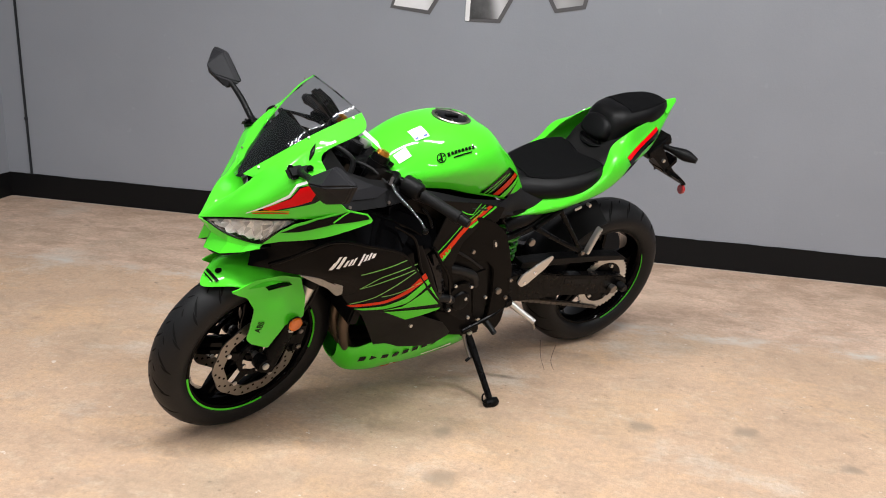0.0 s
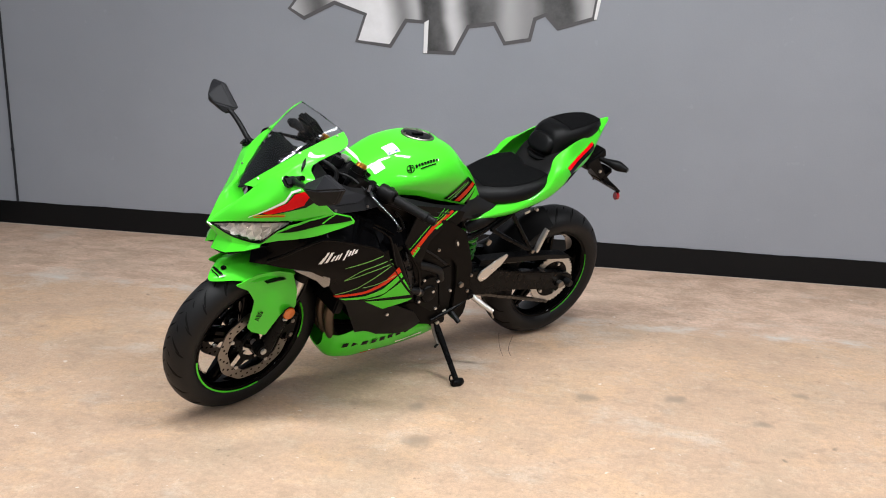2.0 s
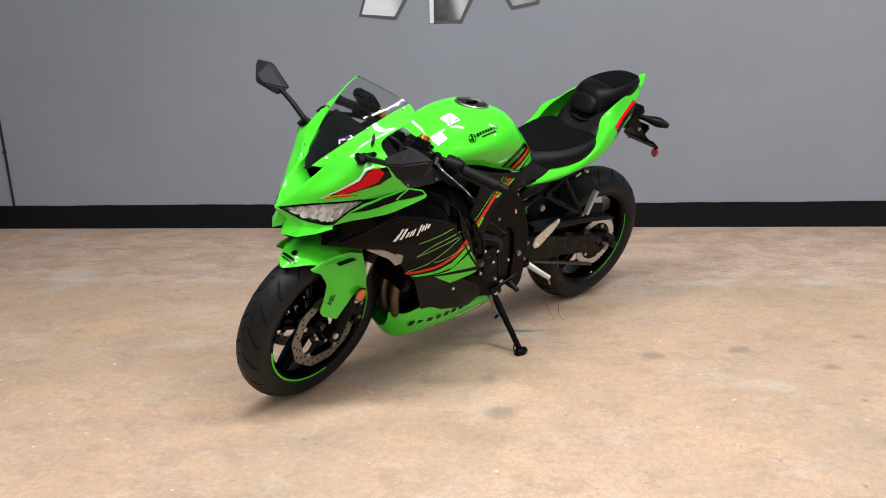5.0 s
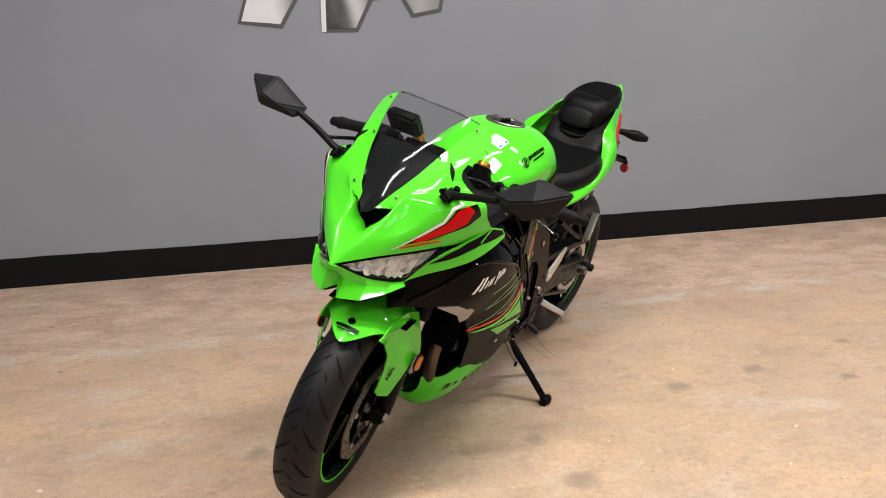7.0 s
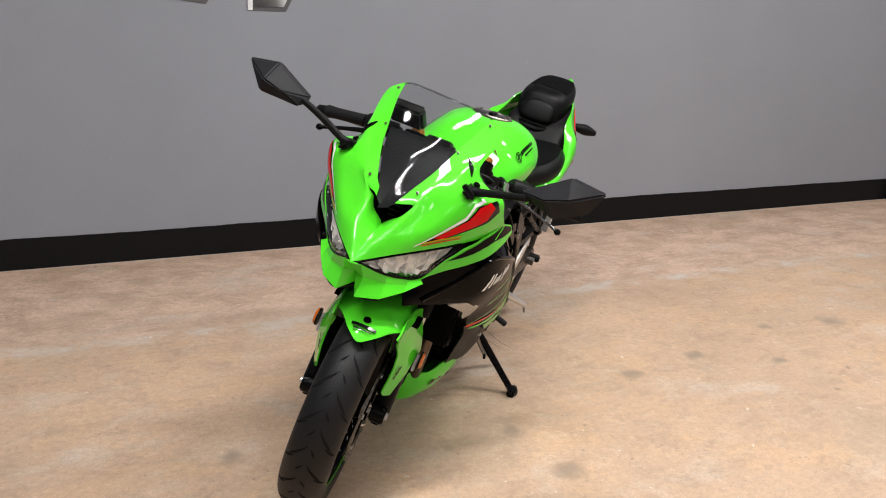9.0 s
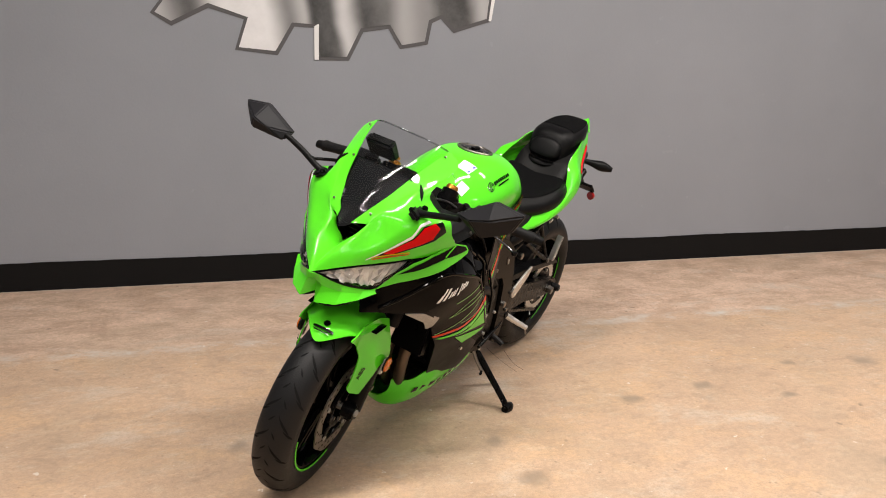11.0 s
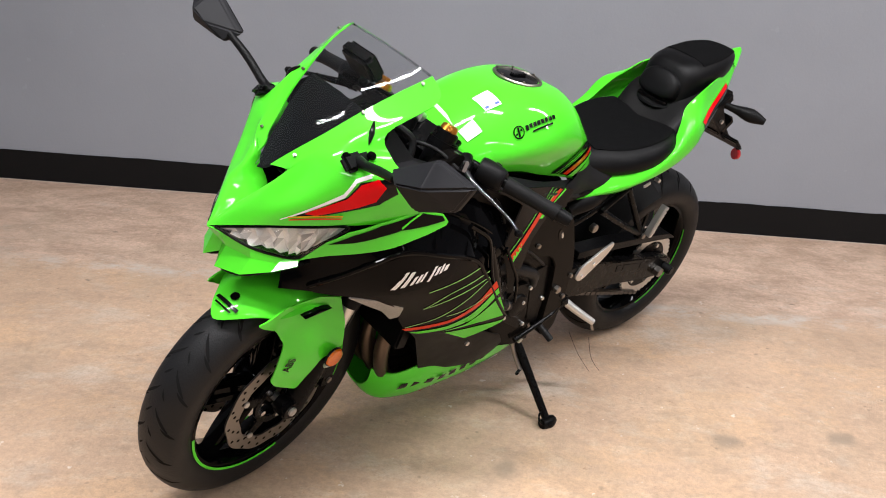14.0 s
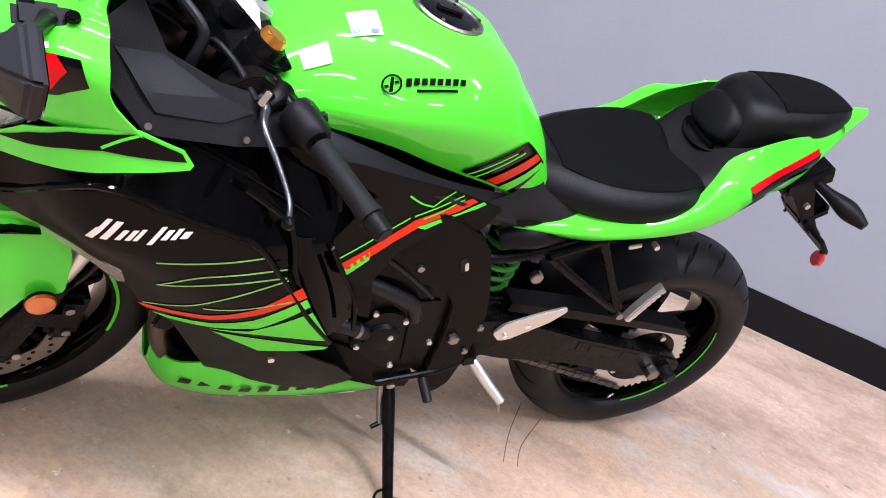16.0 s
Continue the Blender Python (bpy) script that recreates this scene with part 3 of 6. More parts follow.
for _k, (_x, _v) in enumerate(TONES):
    _e = _ramp.color_ramp.elements[_k] if _k < 2 else _ramp.color_ramp.elements.new((_x + 2.1) / 2.8)
    _e.position, _e.color = (_x + 2.1) / 2.8, (_v, _v, _v * 1.03, 1)
_l.new(_along.outputs[0], _ramp.inputs[0])
_c = node_mix(_n, _l, node_math(_n, _l, "MULTIPLY", node_noise(_n, _l, _vec, 9, detail=8, rough=0.7, lo=0.4, hi=0.7), 0.18), _ramp.outputs[0], (0.32, 0.32, 0.33))
_l.new(_c, _n["Principled BSDF"].inputs["Base Color"])
_n["Principled BSDF"].inputs["Roughness"].default_value = 0.45
MURAL_EDGE = wall_paint("airbrushed_gear_outline", (0.085, 0.083, 0.088), 0.5)
MURAL_LIGHT = wall_paint("white_gear_highlight", (0.70, 0.70, 0.71), 0.5)
# tooth outlines along the lower arc, as (x, z) on the wall
TEETH = [(-1.561, 1.524), (-1.63, 1.438), (-1.529, 1.375), (-1.341, 1.468), (-1.166, 1.414), (-1.217, 1.26), (-0.998, 1.234), (-0.907, 1.382), (-0.803, 1.378), (-0.805, 1.21), (-0.619, 1.209), (-0.54, 1.36), (-0.404, 1.38), (-0.339, 1.273), (-0.184, 1.30), (-0.16, 1.415), (-0.112, 1.437), (-0.038, 1.363), (0.168, 1.428), (0.183, 1.565), (0.42, 1.62), (0.50, 1.56), (0.62, 1.66)]
gear_top = [(0.62, 2.1), (0.2, 1.82), (-0.3, 1.68), (-0.72, 1.64), (-1.15, 1.68), (-1.65, 1.85), (-2.05, 2.15), (-1.98, 1.72), (-1.80, 1.60)]


def on_wall(poly, lift, soft=0.0):
    """A thin layer of paint on the back wall."""
    b = bmesh.new()
    f = b.faces.new([b.verts.new((x, Y1 - lift, z)) for x, z in poly])
    b.normal_update()
    if f.normal.y > 0:
        bmesh.ops.reverse_faces(b, faces=[f])
    bmesh.ops.triangulate(b, faces=b.faces[:])
    return b


def shrunk(poly, d):
    """The outline moved inwards by d."""
    out, n = [], len(poly)
    for i in range(n):
        p, a, b = Vector(poly[i]), Vector(poly[i - 1]), Vector(poly[(i + 1) % n])
        u, v = (p - a).normalized(), (b - p).normalized()
        nrm = Vector((-u.y, u.x)) + Vector((-v.y, v.x))
        out.append(tuple(p + nrm.normalized() * d))
    return out


gear_poly = TEETH + gear_top
gear = new("gear_mural", None)
tagged(gear, "airbrushed silver and black gear painted on the grey wall", "mural")
part("gear_outline", on_wall(gear_poly, 0.003), MURAL_EDGE, gear, "dark grey painted outline")
part("gear_face", on_wall(shrunk(gear_poly, 0.024), 0.006), MURAL, gear, "silver airbrushed gear face")
part("gear_highlight", on_wall([(-0.805, 1.212), (-0.782, 1.212), (-0.778, 1.40), (-0.803, 1.385)], 0.008), MURAL_LIGHT, gear, "white painted edge")
part("gear_highlight", on_wall([(0.160, 1.43), (0.176, 1.432), (0.196, 1.56), (0.40, 1.625), (0.40, 1.64), (0.178, 1.575)], 0.008), MURAL_LIGHT, gear, "white painted edge")
# a narrow cable conduit up the back wall, beside the corner
conduit = new("wall_conduit", None)
tagged(conduit, "thin dark cable channel fixed up the grey wall", "conduit")
conduit.location = (-3.517, Y1, 0.148)
part("channel", box((0, -0.006, (HIGH - 0.148) / 2), (0.014, 0.012, HIGH - 0.15), bevel=0.003), SLATE, conduit)
for k in range(3):
    part("clip", box((0, -0.008, 0.35 + k * 1.1), (0.022, 0.014, 0.02), bevel=0.003), SLATE, conduit)
# the black door frame at the wall's other end
setting("door_frame", box((3.86, Y1 - 0.03, 1.1), (0.12, 0.06, 2.2), bevel=0.006), SKIRT, "black painted door frame at the end of the wall", "door frame")

for lx, ly, watts in LAMPS:
    fit_ = new("ceiling_light", None)
    tagged(fit_, "white fluorescent light fitting fixed under the ceiling", "ceiling light", "ceiling lights")
    fit_.location = (lx, ly, HIGH)
    part("housing", box((0, 0, -0.06), (1.3, 0.3, 0.1), bevel=0.01), WHITE, fit_)


# ---- the motorcycle: x forward, y to its left, z up, standing on its side stand ----
YAW, LEAN_OVER, PIVOT = -135.0, 14.2, 0.07
AHEAD, ASIDE = -2.24, -2.3265
_h = Vector((math.cos(radians(YAW)), math.sin(radians(YAW)), 0))
_l = Vector((-_h.y, _h.x, 0))
_c0, _s0 = math.cos(radians(LEAN_OVER)), math.sin(radians(LEAN_OVER))
_ax = (_h, _l * _c0 - Vector((0, 0, _s0)), _l * _s0 + Vector((0, 0, _c0)))
_at = _h * AHEAD + _l * (ASIDE - PIVOT * _s0) + Vector((0, 0, PIVOT * (1 - _c0)))
STANDS = Matrix(((_ax[0].x, _ax[1].x, _ax[2].x, _at.x), (_ax[0].y, _ax[1].y, _ax[2].y, _at.y), (_ax[0].z, _ax[1].z, _ax[2].z, _at.z), (0, 0, 0, 1)))
bike = new("motorcycle", None)
bike.matrix_world = STANDS
tagged(bike, "lime green and black sport motorcycle leaning on its side stand", "motorcycle")

RAKE, STEER = 23.5, 12.5
_foot = Vector((1.477, 0, 0))
_axis = Vector((-math.sin(radians(RAKE)), 0, math.cos(radians(RAKE))))
TURNED = Matrix.Translation(_foot) @ Matrix.Rotation(radians(STEER), 4, _axis) @ Matrix.Translation(-_foot)
FRONT, REAR = Vector((1.391, 0, 0.300)), Vector((-0.045, -0.034, 0.308))


def trail(bm):
    """What hangs between the swingarm's pivot and the rear axle, swung over to where that axle stands."""
    for v in bm.verts:
        k = max(0.0, min(1.15, (0.50 - v.co.x) / 0.50))
        v.co.x += REAR.x * k
        v.co.y += REAR.y * k
    return bm


def dome(width, radius, rim, steps=18):
    """A tyre's section: rounded tread, bulging side walls, beads."""
    pts = []
    for k in range(steps + 1):
        a = radians(-78 + 156 * k / steps)
        pts.append((radius - width * 0.42 * (1 - math.cos(a)) , width * 0.505 * math.sin(a) / math.sin(radians(78))))
    pts += [(rim + 0.022, width * 0.50), (rim + 0.004, width * 0.44), (rim - 0.004, width * 0.36)]
    pts += [(rim - 0.004, -width * 0.36), (rim + 0.004, -width * 0.44), (rim + 0.022, -width * 0.50)]
    return pts


def rim_body(c, rim, wide):
    w = wide / 2
    return turned([(rim + 0.006, w), (rim - 0.010, w - 0.004), (rim - 0.022, w - 0.022), (rim - 0.026, 0.0), (rim - 0.022, -w + 0.022), (rim - 0.010, -w + 0.004), (rim + 0.006, -w),
                   (rim + 0.004, -w + 0.008), (rim - 0.012, -w + 0.026), (rim - 0.016, 0.0), (rim - 0.012, w - 0.026), (rim + 0.004, w - 0.008)], c)


def spoke(c, angle, r0, r1, wide, deep, bow):
    """One cast spoke, thicker at the hub, slightly swept."""
    rows = []
    for k in range(7):
        t = k / 6
        r, a = r0 + (r1 - r0) * t, angle + bow * t * t
        w, d = wide * (1.25 - 0.55 * t) / 2, deep * (1 - 0.35 * t) / 2
        mid = Vector((c.x + r * math.cos(a), c.y, c.z + r * math.sin(a)))
        side = Vector((-math.sin(a), 0, math.cos(a)))
        rows.append([mid + side * w * sx + Vector((0, d * sy, 0)) for sx, sy in ((-1, -0.5), (-0.6, -1), (0.6, -1), (1, -0.5), (1, 0.5), (0.6, 1), (-0.6, 1), (-1, 0.5))])
    b = grid_mesh(rows, close=True)
    bmesh.ops.recalc_face_normals(b, faces=b.faces)
    return b


def arc_band(c, r, y, wide, a0, a1, lift=0.0008, n=40):
    """A flat stripe along a circle on the wheel's side."""
    rows = []
    for k in range(n + 1):
        a = radians(a0 + (a1 - a0) * k / n)
        rows.append([(c.x + q * math.cos(a), y, c.z + q * math.sin(a)) for q in (r, r + wide)])
    b = grid_mesh(rows)
    b.normal_update()
    if (sum(f.normal.y for f in b.faces) > 0) != (y > c.y):
        bmesh.ops.reverse_faces(b, faces=b.faces)
    bmesh.ops.solidify(b, geom=b.faces[:], thickness=0.0015)
    return b


def tread(c, width, radius, count, seed, m):
    """Swept grooves pressed into a tyre's shoulders."""
    prof = dome(width, radius + 0.0006, 0.216)[:19]

    def at(u, ang):
        f = max(0, min(17.999, (u + 1) / 2 * 18))
        i = int(f)
        r = prof[i][0] + (prof[i + 1][0] - prof[i][0]) * (f - i)
        y = prof[i][1] + (prof[i + 1][1] - prof[i][1]) * (f - i)
        return Vector((c.x + r * math.cos(ang), c.y + y, c.z + r * math.sin(ang)))
    b = bmesh.new()
    for side in (1, -1):
        for k in range(count):
            base = 2 * math.pi * (k + (0.5 if side < 0 else 0)) / count
            for (u0, u1, a0, a1, w) in ((0.08, 0.62, 0.0, 0.15, 0.010), (0.40, 0.86, 0.13, 0.20, 0.008), (0.04, 0.22, 0.17, 0.235, 0.008)):
                rows = []
                for q in range(9):
                    t = q / 8
                    u, a = (u0 + (u1 - u0) * t) * side, base - (a0 + (a1 - a0) * t ** 0.8)
                    ww = w * math.sin(math.pi * (0.08 + 0.84 * t)) / radius / 2
                    rows.append([at(u, a - ww), at(u, a + ww)])
                grid_mesh(rows, b)
    bmesh.ops.recalc_face_normals(b, faces=b.faces)
    for f in b.faces:
        mid = f.calc_center_median() - c
        mid.y *= 0.3
        if f.normal.dot(mid) < 0:
            f.normal_flip()
    return b


def wheel(name, c, radius, width, rimwide, m, label, arcs):
    hub = turned([(0.0, 0.055), (0.030, 0.055), (0.036, 0.045), (0.036, -0.045), (0.030, -0.055), (0.0, -0.055)], c, seg=32, closed=False)
    w = part(name, rim_body(c, 0.216, rimwide), GLOSS, bike, label, m)
    part("hub", hub, GLOSS, w, "", m)
    for k in range(5):
        for d in (-0.14, 0.14):
            part("spoke", spoke(c, radians(90 + 72 * k) + d, 0.034, 0.200, 0.026, 0.05, -0.10 if d > 0 else 0.10), GLOSS, w, "", m)
    part("tyre", turned(dome(width, radius, 0.216), c, seg=96), RUBBER, w, "black rubber tyre with swept tread grooves", m, sharp=50)
    part("tread_groove", tread(c, width, radius, 20, 3, m), GROOVE, w, "", m)
    for y in (c.y + rimwide / 2 + 0.0025, c.y - rimwide / 2 - 0.0025):
        for a0, a1 in arcs:
            part("rim_stripe", arc_band(c, 0.2125, y, 0.0062, a0, a1), LIME, w, "lime green rim stripe", m)
    return w


front = wheel("front_wheel", FRONT, 0.300, 0.116, 0.100, TURNED, "gloss black five-spoke wheel with green rim stripe", ((-104, -4), (152, 196)))
rear = wheel("rear_wheel", REAR, 0.314, 0.165, 0.128, None, "gloss black five-spoke rear wheel with green rim stripe", ((158, 250),))
part("axle", rod(FRONT + Vector((0, 0.125, 0)), FRONT - Vector((0, 0.125, 0)), 0.011, bevel=0.002), SILVER, front, "silver wheel axle", TURNED)


def disc(c, y, outer, inner, parent, m, holes=48):
    """A drilled brake disc with a waved rim, on its carrier."""
    seg = 120
    rows = []
    for k in range(seg):
        a = 2 * math.pi * k / seg
        wave = 0.0022 * math.cos(10 * a)
        rows.append([(c.x + r * math.cos(a), y + dy, c.z + r * math.sin(a)) for r, dy in ((outer + wave, 0.0022), (outer + wave, -0.0022), (inner + wave, -0.0022), (inner + wave, 0.0022))])
    rows.append(rows[0])
    b = grid_mesh(rows, close=True)
    bmesh.ops.remove_doubles(b, verts=b.verts, dist=1e-5)
    bmesh.ops.recalc_face_normals(b, faces=b.faces)
    d = part("brake_disc", b, STEEL, parent, "drilled steel brake disc", m)
    hb = None
    for k in range(holes):
        a = 2 * math.pi * k / holes
        for r in ((outer + inner) / 2 + 0.011 * (k % 3 - 1),):
            p = Vector((c.x + r * math.cos(a), y, c.z + r * math.sin(a)))
            part("drilled_hole", rod(p - Vector((0, 0.0026, 0)), p + Vector((0, 0.0026, 0)), 0.0042, seg=8), GROOVE, d, "", m)
    cb = turned([(0.05, 0.003), (inner * 0.62, 0.004), (inner * 0.62, -0.004), (0.05, -0.003)], Vector((c.x, y, c.z)), seg=40)
    for k in range(5):
        join(cb, spoke(Vector((c.x, y, c.z)), radians(72 * k + 20), inner * 0.55, inner + 0.006, 0.024, 0.007, 0.05))
    part("disc_carrier", cb, BLACK, d, "black disc carrier", m)
    for k in range(5):
        a = radians(72 * k + 22)
        p = Vector((c.x + inner * 0.97 * math.cos(a), y, c.z + inner * 0.97 * math.sin(a)))
        part("rivet", rod(p - Vector((0, 0.006, 0)), p + Vector((0, 0.006, 0)), 0.0075, bevel=0.001), SILVER, d, "silver rivet", m)
    return d


for y in (0.068, -0.068):
    disc(FRONT, y, 0.145, 0.108, front, TURNED)
for k in range(5):
    a = radians(72 * k + 50)
    for y in (0.073, -0.073):
        p = FRONT + Vector((0.048 * math.cos(a), y, 0.048 * math.sin(a)))
        part("hub_bolt", rod(p - Vector((0, 0.004, 0)), p + Vector((0, 0.004, 0)), 0.007, seg=6), CHROME, front, "", TURNED)


# ---- fork, calipers, front mudguard ----
def fork_leg():
    d = _axis
    a = FRONT + Vector((-0.028, 0.098, 0.012))
    low = rod(a - d * 0.02, a + d * 0.17, 0.027, 0.026, seg=24, bevel=0.003)
    rod(FRONT + Vector((0.0, 0.078, 0)), FRONT + Vector((0, 0.118, 0)), 0.026, seg=20, bevel=0.004, bm=low)
    box(FRONT + Vector((-0.018, 0.098, -0.018)), (0.05, 0.036, 0.045), (0, -RAKE, 0), 0.008, low)
    return low


def fork_tube():
    a = FRONT + Vector((-0.028, 0.098, 0.012))
    return rod(a + _axis * 0.165, a + _axis * 0.42, 0.0185, seg=24)


def fork_upper():
    a = FRONT + Vector((-0.028, 0.098, 0.012))
    return rod(a + _axis * 0.40, a + _axis * 0.70, 0.0265, seg=24, bevel=0.002)


for mirror in (False, True):
    fork = part("fork_leg", flip(fork_leg(), mirror), BLACK, bike, "black fork lower leg", TURNED)
    part("fork_tube", flip(fork_tube(), mirror), SILVER, fork, "bright fork stanchion", TURNED)
    part("fork_clamp", flip(rod(FRONT + Vector((-0.028, 0.098, 0.012)) + _axis * 0.255, FRONT + Vector((-0.028, 0.098, 0.012)) + _axis * 0.41, 0.0245, 0.0265, seg=24, bevel=0.003), mirror), PLASTIC, fork, "black fork guard", TURNED)
    part("fork_upper", flip(fork_upper(), mirror), BLACK, fork, "black upper fork tube", TURNED)
    top = FRONT + Vector((-0.028, 0.098, 0.012)) + _axis * 0.70
    part("fork_cap", flip(rod(top, top + _axis * 0.014, 0.021, 0.017, seg=20, bevel=0.002), mirror), GOLD, fork, "gold fork cap", TURNED)
    cal = box(FRONT + Vector((-0.118, 0.080, 0.055)), (0.055, 0.055, 0.115), (0, -8, 0), 0.012)
    box(FRONT + Vector((-0.092, 0.092, 0.06)), (0.05, 0.03, 0.05), (0, -8, 0), 0.008, cal)
    caliper = part("brake_caliper", flip(cal, mirror), BLACK, bike, "black four-piston brake caliper", TURNED)
    for dz in (-0.03, 0.03):
        p = FRONT + Vector((-0.118, 0.104, 0.055 + dz))
        part("caliper_bolt", flip(rod(p, p + Vector((0, 0.008, 0)), 0.008, seg=6), mirror), STEEL, caliper, "", TURNED)
    part("brake_hose", flip(pipe([FRONT + Vector((-0.11, 0.085, 0.11)), FRONT + Vector((-0.15, 0.10, 0.2)), FRONT + Vector((-0.18, 0.09, 0.33)), FRONT + Vector((-0.22, 0.05, 0.45))], 0.0045), mirror), RUBBER, caliper, "", TURNED)


def mudguard():
    """The tyre's shell, from the low front lip to behind the fork."""
    rows = []
    for deg, r, w, drop in ((58.5, 0.322, 0.066, 0.014), (64, 0.326, 0.082, 0.024), (72, 0.330, 0.092, 0.034), (84, 0.333, 0.098, 0.040), (98, 0.333, 0.098, 0.042), (112, 0.330, 0.090, 0.036)):
        row = []
        for u in (-1, -0.8, -0.45, 0, 0.45, 0.8, 1):
            a = radians(deg + 13 * abs(u) ** 1.5 * max(0.0, (90 - deg) / 31.5))
            q = r - drop * abs(u) ** 2.2
            row.append((FRONT.x + q * math.cos(a), w * u, FRONT.z + q * math.sin(a)))
        rows.append(row)
    return patch(rows, 3, 5, 0.003, (0, 0, 1))


guard = part("front_mudguard", mudguard(), GREEN, bike, "lime green front mudguard", TURNED, sharp=40)
leg_sheet = thin_plate([(1.30, 0.108, 0.56), (1.46, 0.084, 0.56), (1.38, 0.117, 0.50), (1.34, 0.134, 0.44), (1.42, 0.101, 0.40), (1.40, 0.102, 0.35), (1.30, 0.134, 0.48), (1.56, 0.06, 0.61), (1.50, 0.088, 0.585)])
LEG = [(1.515, 0.592), (1.44, 0.612), (1.36, 0.610), (1.300, 0.590), (1.288, 0.530), (1.296, 0.472), (1.352, 0.455), (1.372, 0.408), (1.386, 0.362), (1.436, 0.385), (1.452, 0.405), (1.446, 0.470), (1.440, 0.515), (1.462, 0.556)]
for mirror in (False, True):
    leg = part("mudguard_leg", flip(skin(LEG, leg_sheet, 0.0, 0.004, 0.012, 0.008), mirror), GREEN, guard, "", TURNED)
    part("vent_slot", flip(slab([(1.335, 0.583), (1.375, 0.592), (1.415, 0.588)], 0.095, 0.114, 0.001), mirror), INK, leg, "", TURNED)
    part("mudguard_screw", flip(rod((1.372, 0.112, 0.43), (1.372, 0.121, 0.43), 0.006, seg=10, bevel=0.001), mirror), CHROME, leg, "", TURNED)
    tx = bpy.data.curves.new("lettering", "FONT")
    tx.body, tx.size, tx.align_x, tx.extrude = "ABS", 0.026, "CENTER", 0.0004
    scrap = new("lettering", tx)
    me = scrap.to_mesh()
    b = bmesh.new()
    b.from_mesh(me)
    bpy.data.objects.remove(scrap)
    turn = Matrix.Translation((1.415, leg_sheet(1.415, 0.452) + 0.0012, 0.452)) @ Euler((radians(90 + 6), 0, radians(180 - 17))).to_matrix().to_4x4() @ Matrix.Rotation(radians(78), 4, "Z")
    if mirror:
        turn = Matrix.Translation((1.415, -leg_sheet(1.415, 0.452) - 0.0012, 0.452)) @ Euler((radians(90 + 6), 0, radians(17))).to_matrix().to_4x4() @ Matrix.Rotation(radians(-78), 4, "Z")
    b.transform(turn)
    part("lettering", b, INK, leg, "black lettering", TURNED)
    refl = part("side_reflector", flip(turned([(0.0, 0.155), (0.016, 0.155), (0.021, 0.153), (0.023, 0.149), (0.023, 0.143), (0.0, 0.143)], Vector((1.330, 0, 0.462)), seg=32, closed=False), mirror), AMBER, bike, "round amber side reflector", TURNED)
    part("reflector_back", flip(turned([(0.0, 0.1425), (0.0242, 0.1425), (0.0245, 0.1475), (0.0, 0.1475)], Vector((1.330, 0, 0.462)), seg=32, closed=False), mirror), PLASTIC, refl, "black reflector back", TURNED)
    part("reflector_stay", flip(box((1.326, 0.136, 0.448), (0.018, 0.008, 0.05), (0, -20, 0), 0.002), mirror), SILVER, refl, "silver bracket", TURNED)
# badge on the mudguard: plain bars
for dz, w, h in ((0.0, 0.062, 0.0085), (0.0115, 0.046, 0.004)):
    a = radians(65.6) - dz / 0.33
    b = bmesh.new()
    rows = []
    for k in range(7):
        y = (-0.5 + k / 6) * w
        r = 0.3315 - 0.03 * (abs(y) / 0.082) ** 2.2
        rows.append([(FRONT.x + r * math.cos(q), y, FRONT.z + r * math.sin(q)) for q in (a - h / 0.68, a + h / 0.68)])
    b = grid_mesh(rows)
    b.normal_update()
    if b.faces[:][0].normal.z < 0:
        bmesh.ops.reverse_faces(b, faces=b.faces)
    part("badge_bar", b, INK, guard, "", TURNED)
a = radians(69.2)
q = FRONT + Vector((0.3305 * math.cos(a), 0, 0.3305 * math.sin(a)))
part("badge_ring", rod(q, q + Vector((math.cos(a), 0, math.sin(a))) * 0.0012, 0.0095, seg=24), INK, guard, "", TURNED)


# ---- nose cowl ----
CHEEK = [
    [(1.545, 0.0, 0.750), (1.533, 0.014, 0.755), (1.478, 0.075, 0.780), (1.410, 0.135, 0.800), (1.310, 0.208, 0.826), (1.214, 0.240, 0.847)],
    [(1.500, 0.0, 0.782), (1.505, 0.027, 0.798), (1.450, 0.094, 0.827), (1.390, 0.159, 0.862), (1.330, 0.214, 0.884), (1.258, 0.238, 0.890)],
    [(1.424, 0.0, 0.814), (1.466, 0.047, 0.842), (1.418, 0.097, 0.872), (1.376, 0.160, 0.910), (1.328, 0.210, 0.930), (1.266, 0.227, 0.928)],
    [(1.423, 0.044, 0.852), (1.440, 0.060, 0.870), (1.400, 0.091, 0.911), (1.360, 0.136, 0.943), (1.316, 0.161, 0.946), (1.270, 0.176, 0.948)],
    [(1.422, 0.058, 0.872), (1.429, 0.068, 0.886), (1.386, 0.090, 0.930), (1.334, 0.122, 0.967), (1.300, 0.138, 0.980), (1.270, 0.150, 0.987)],
    [(1.424, 0.064, 0.887), (1.415, 0.072, 0.904), (1.368, 0.089, 0.945), (1.300, 0.116, 0.988), (1.232, 0.140, 1.018), (1.165, 0.158, 1.047)],
    [(1.438, 0.025, 0.880), (1.405, 0.045, 0.914), (1.350, 0.072, 0.962), (1.284, 0.088, 1.008), (1.222, 0.103, 1.046), (1.156, 0.115, 1.080)],
]
cowl = part("nose_cowl", patch(CHEEK, 6, 5, 0.0035, (0.4, 0.7, 0.5)), GREEN, bike, "lime green nose cowl", sharp=40)
b = flip_body(patch(CHEEK, 6, 5, 0.0035, (0.4, 0.7, 0.5)), True)
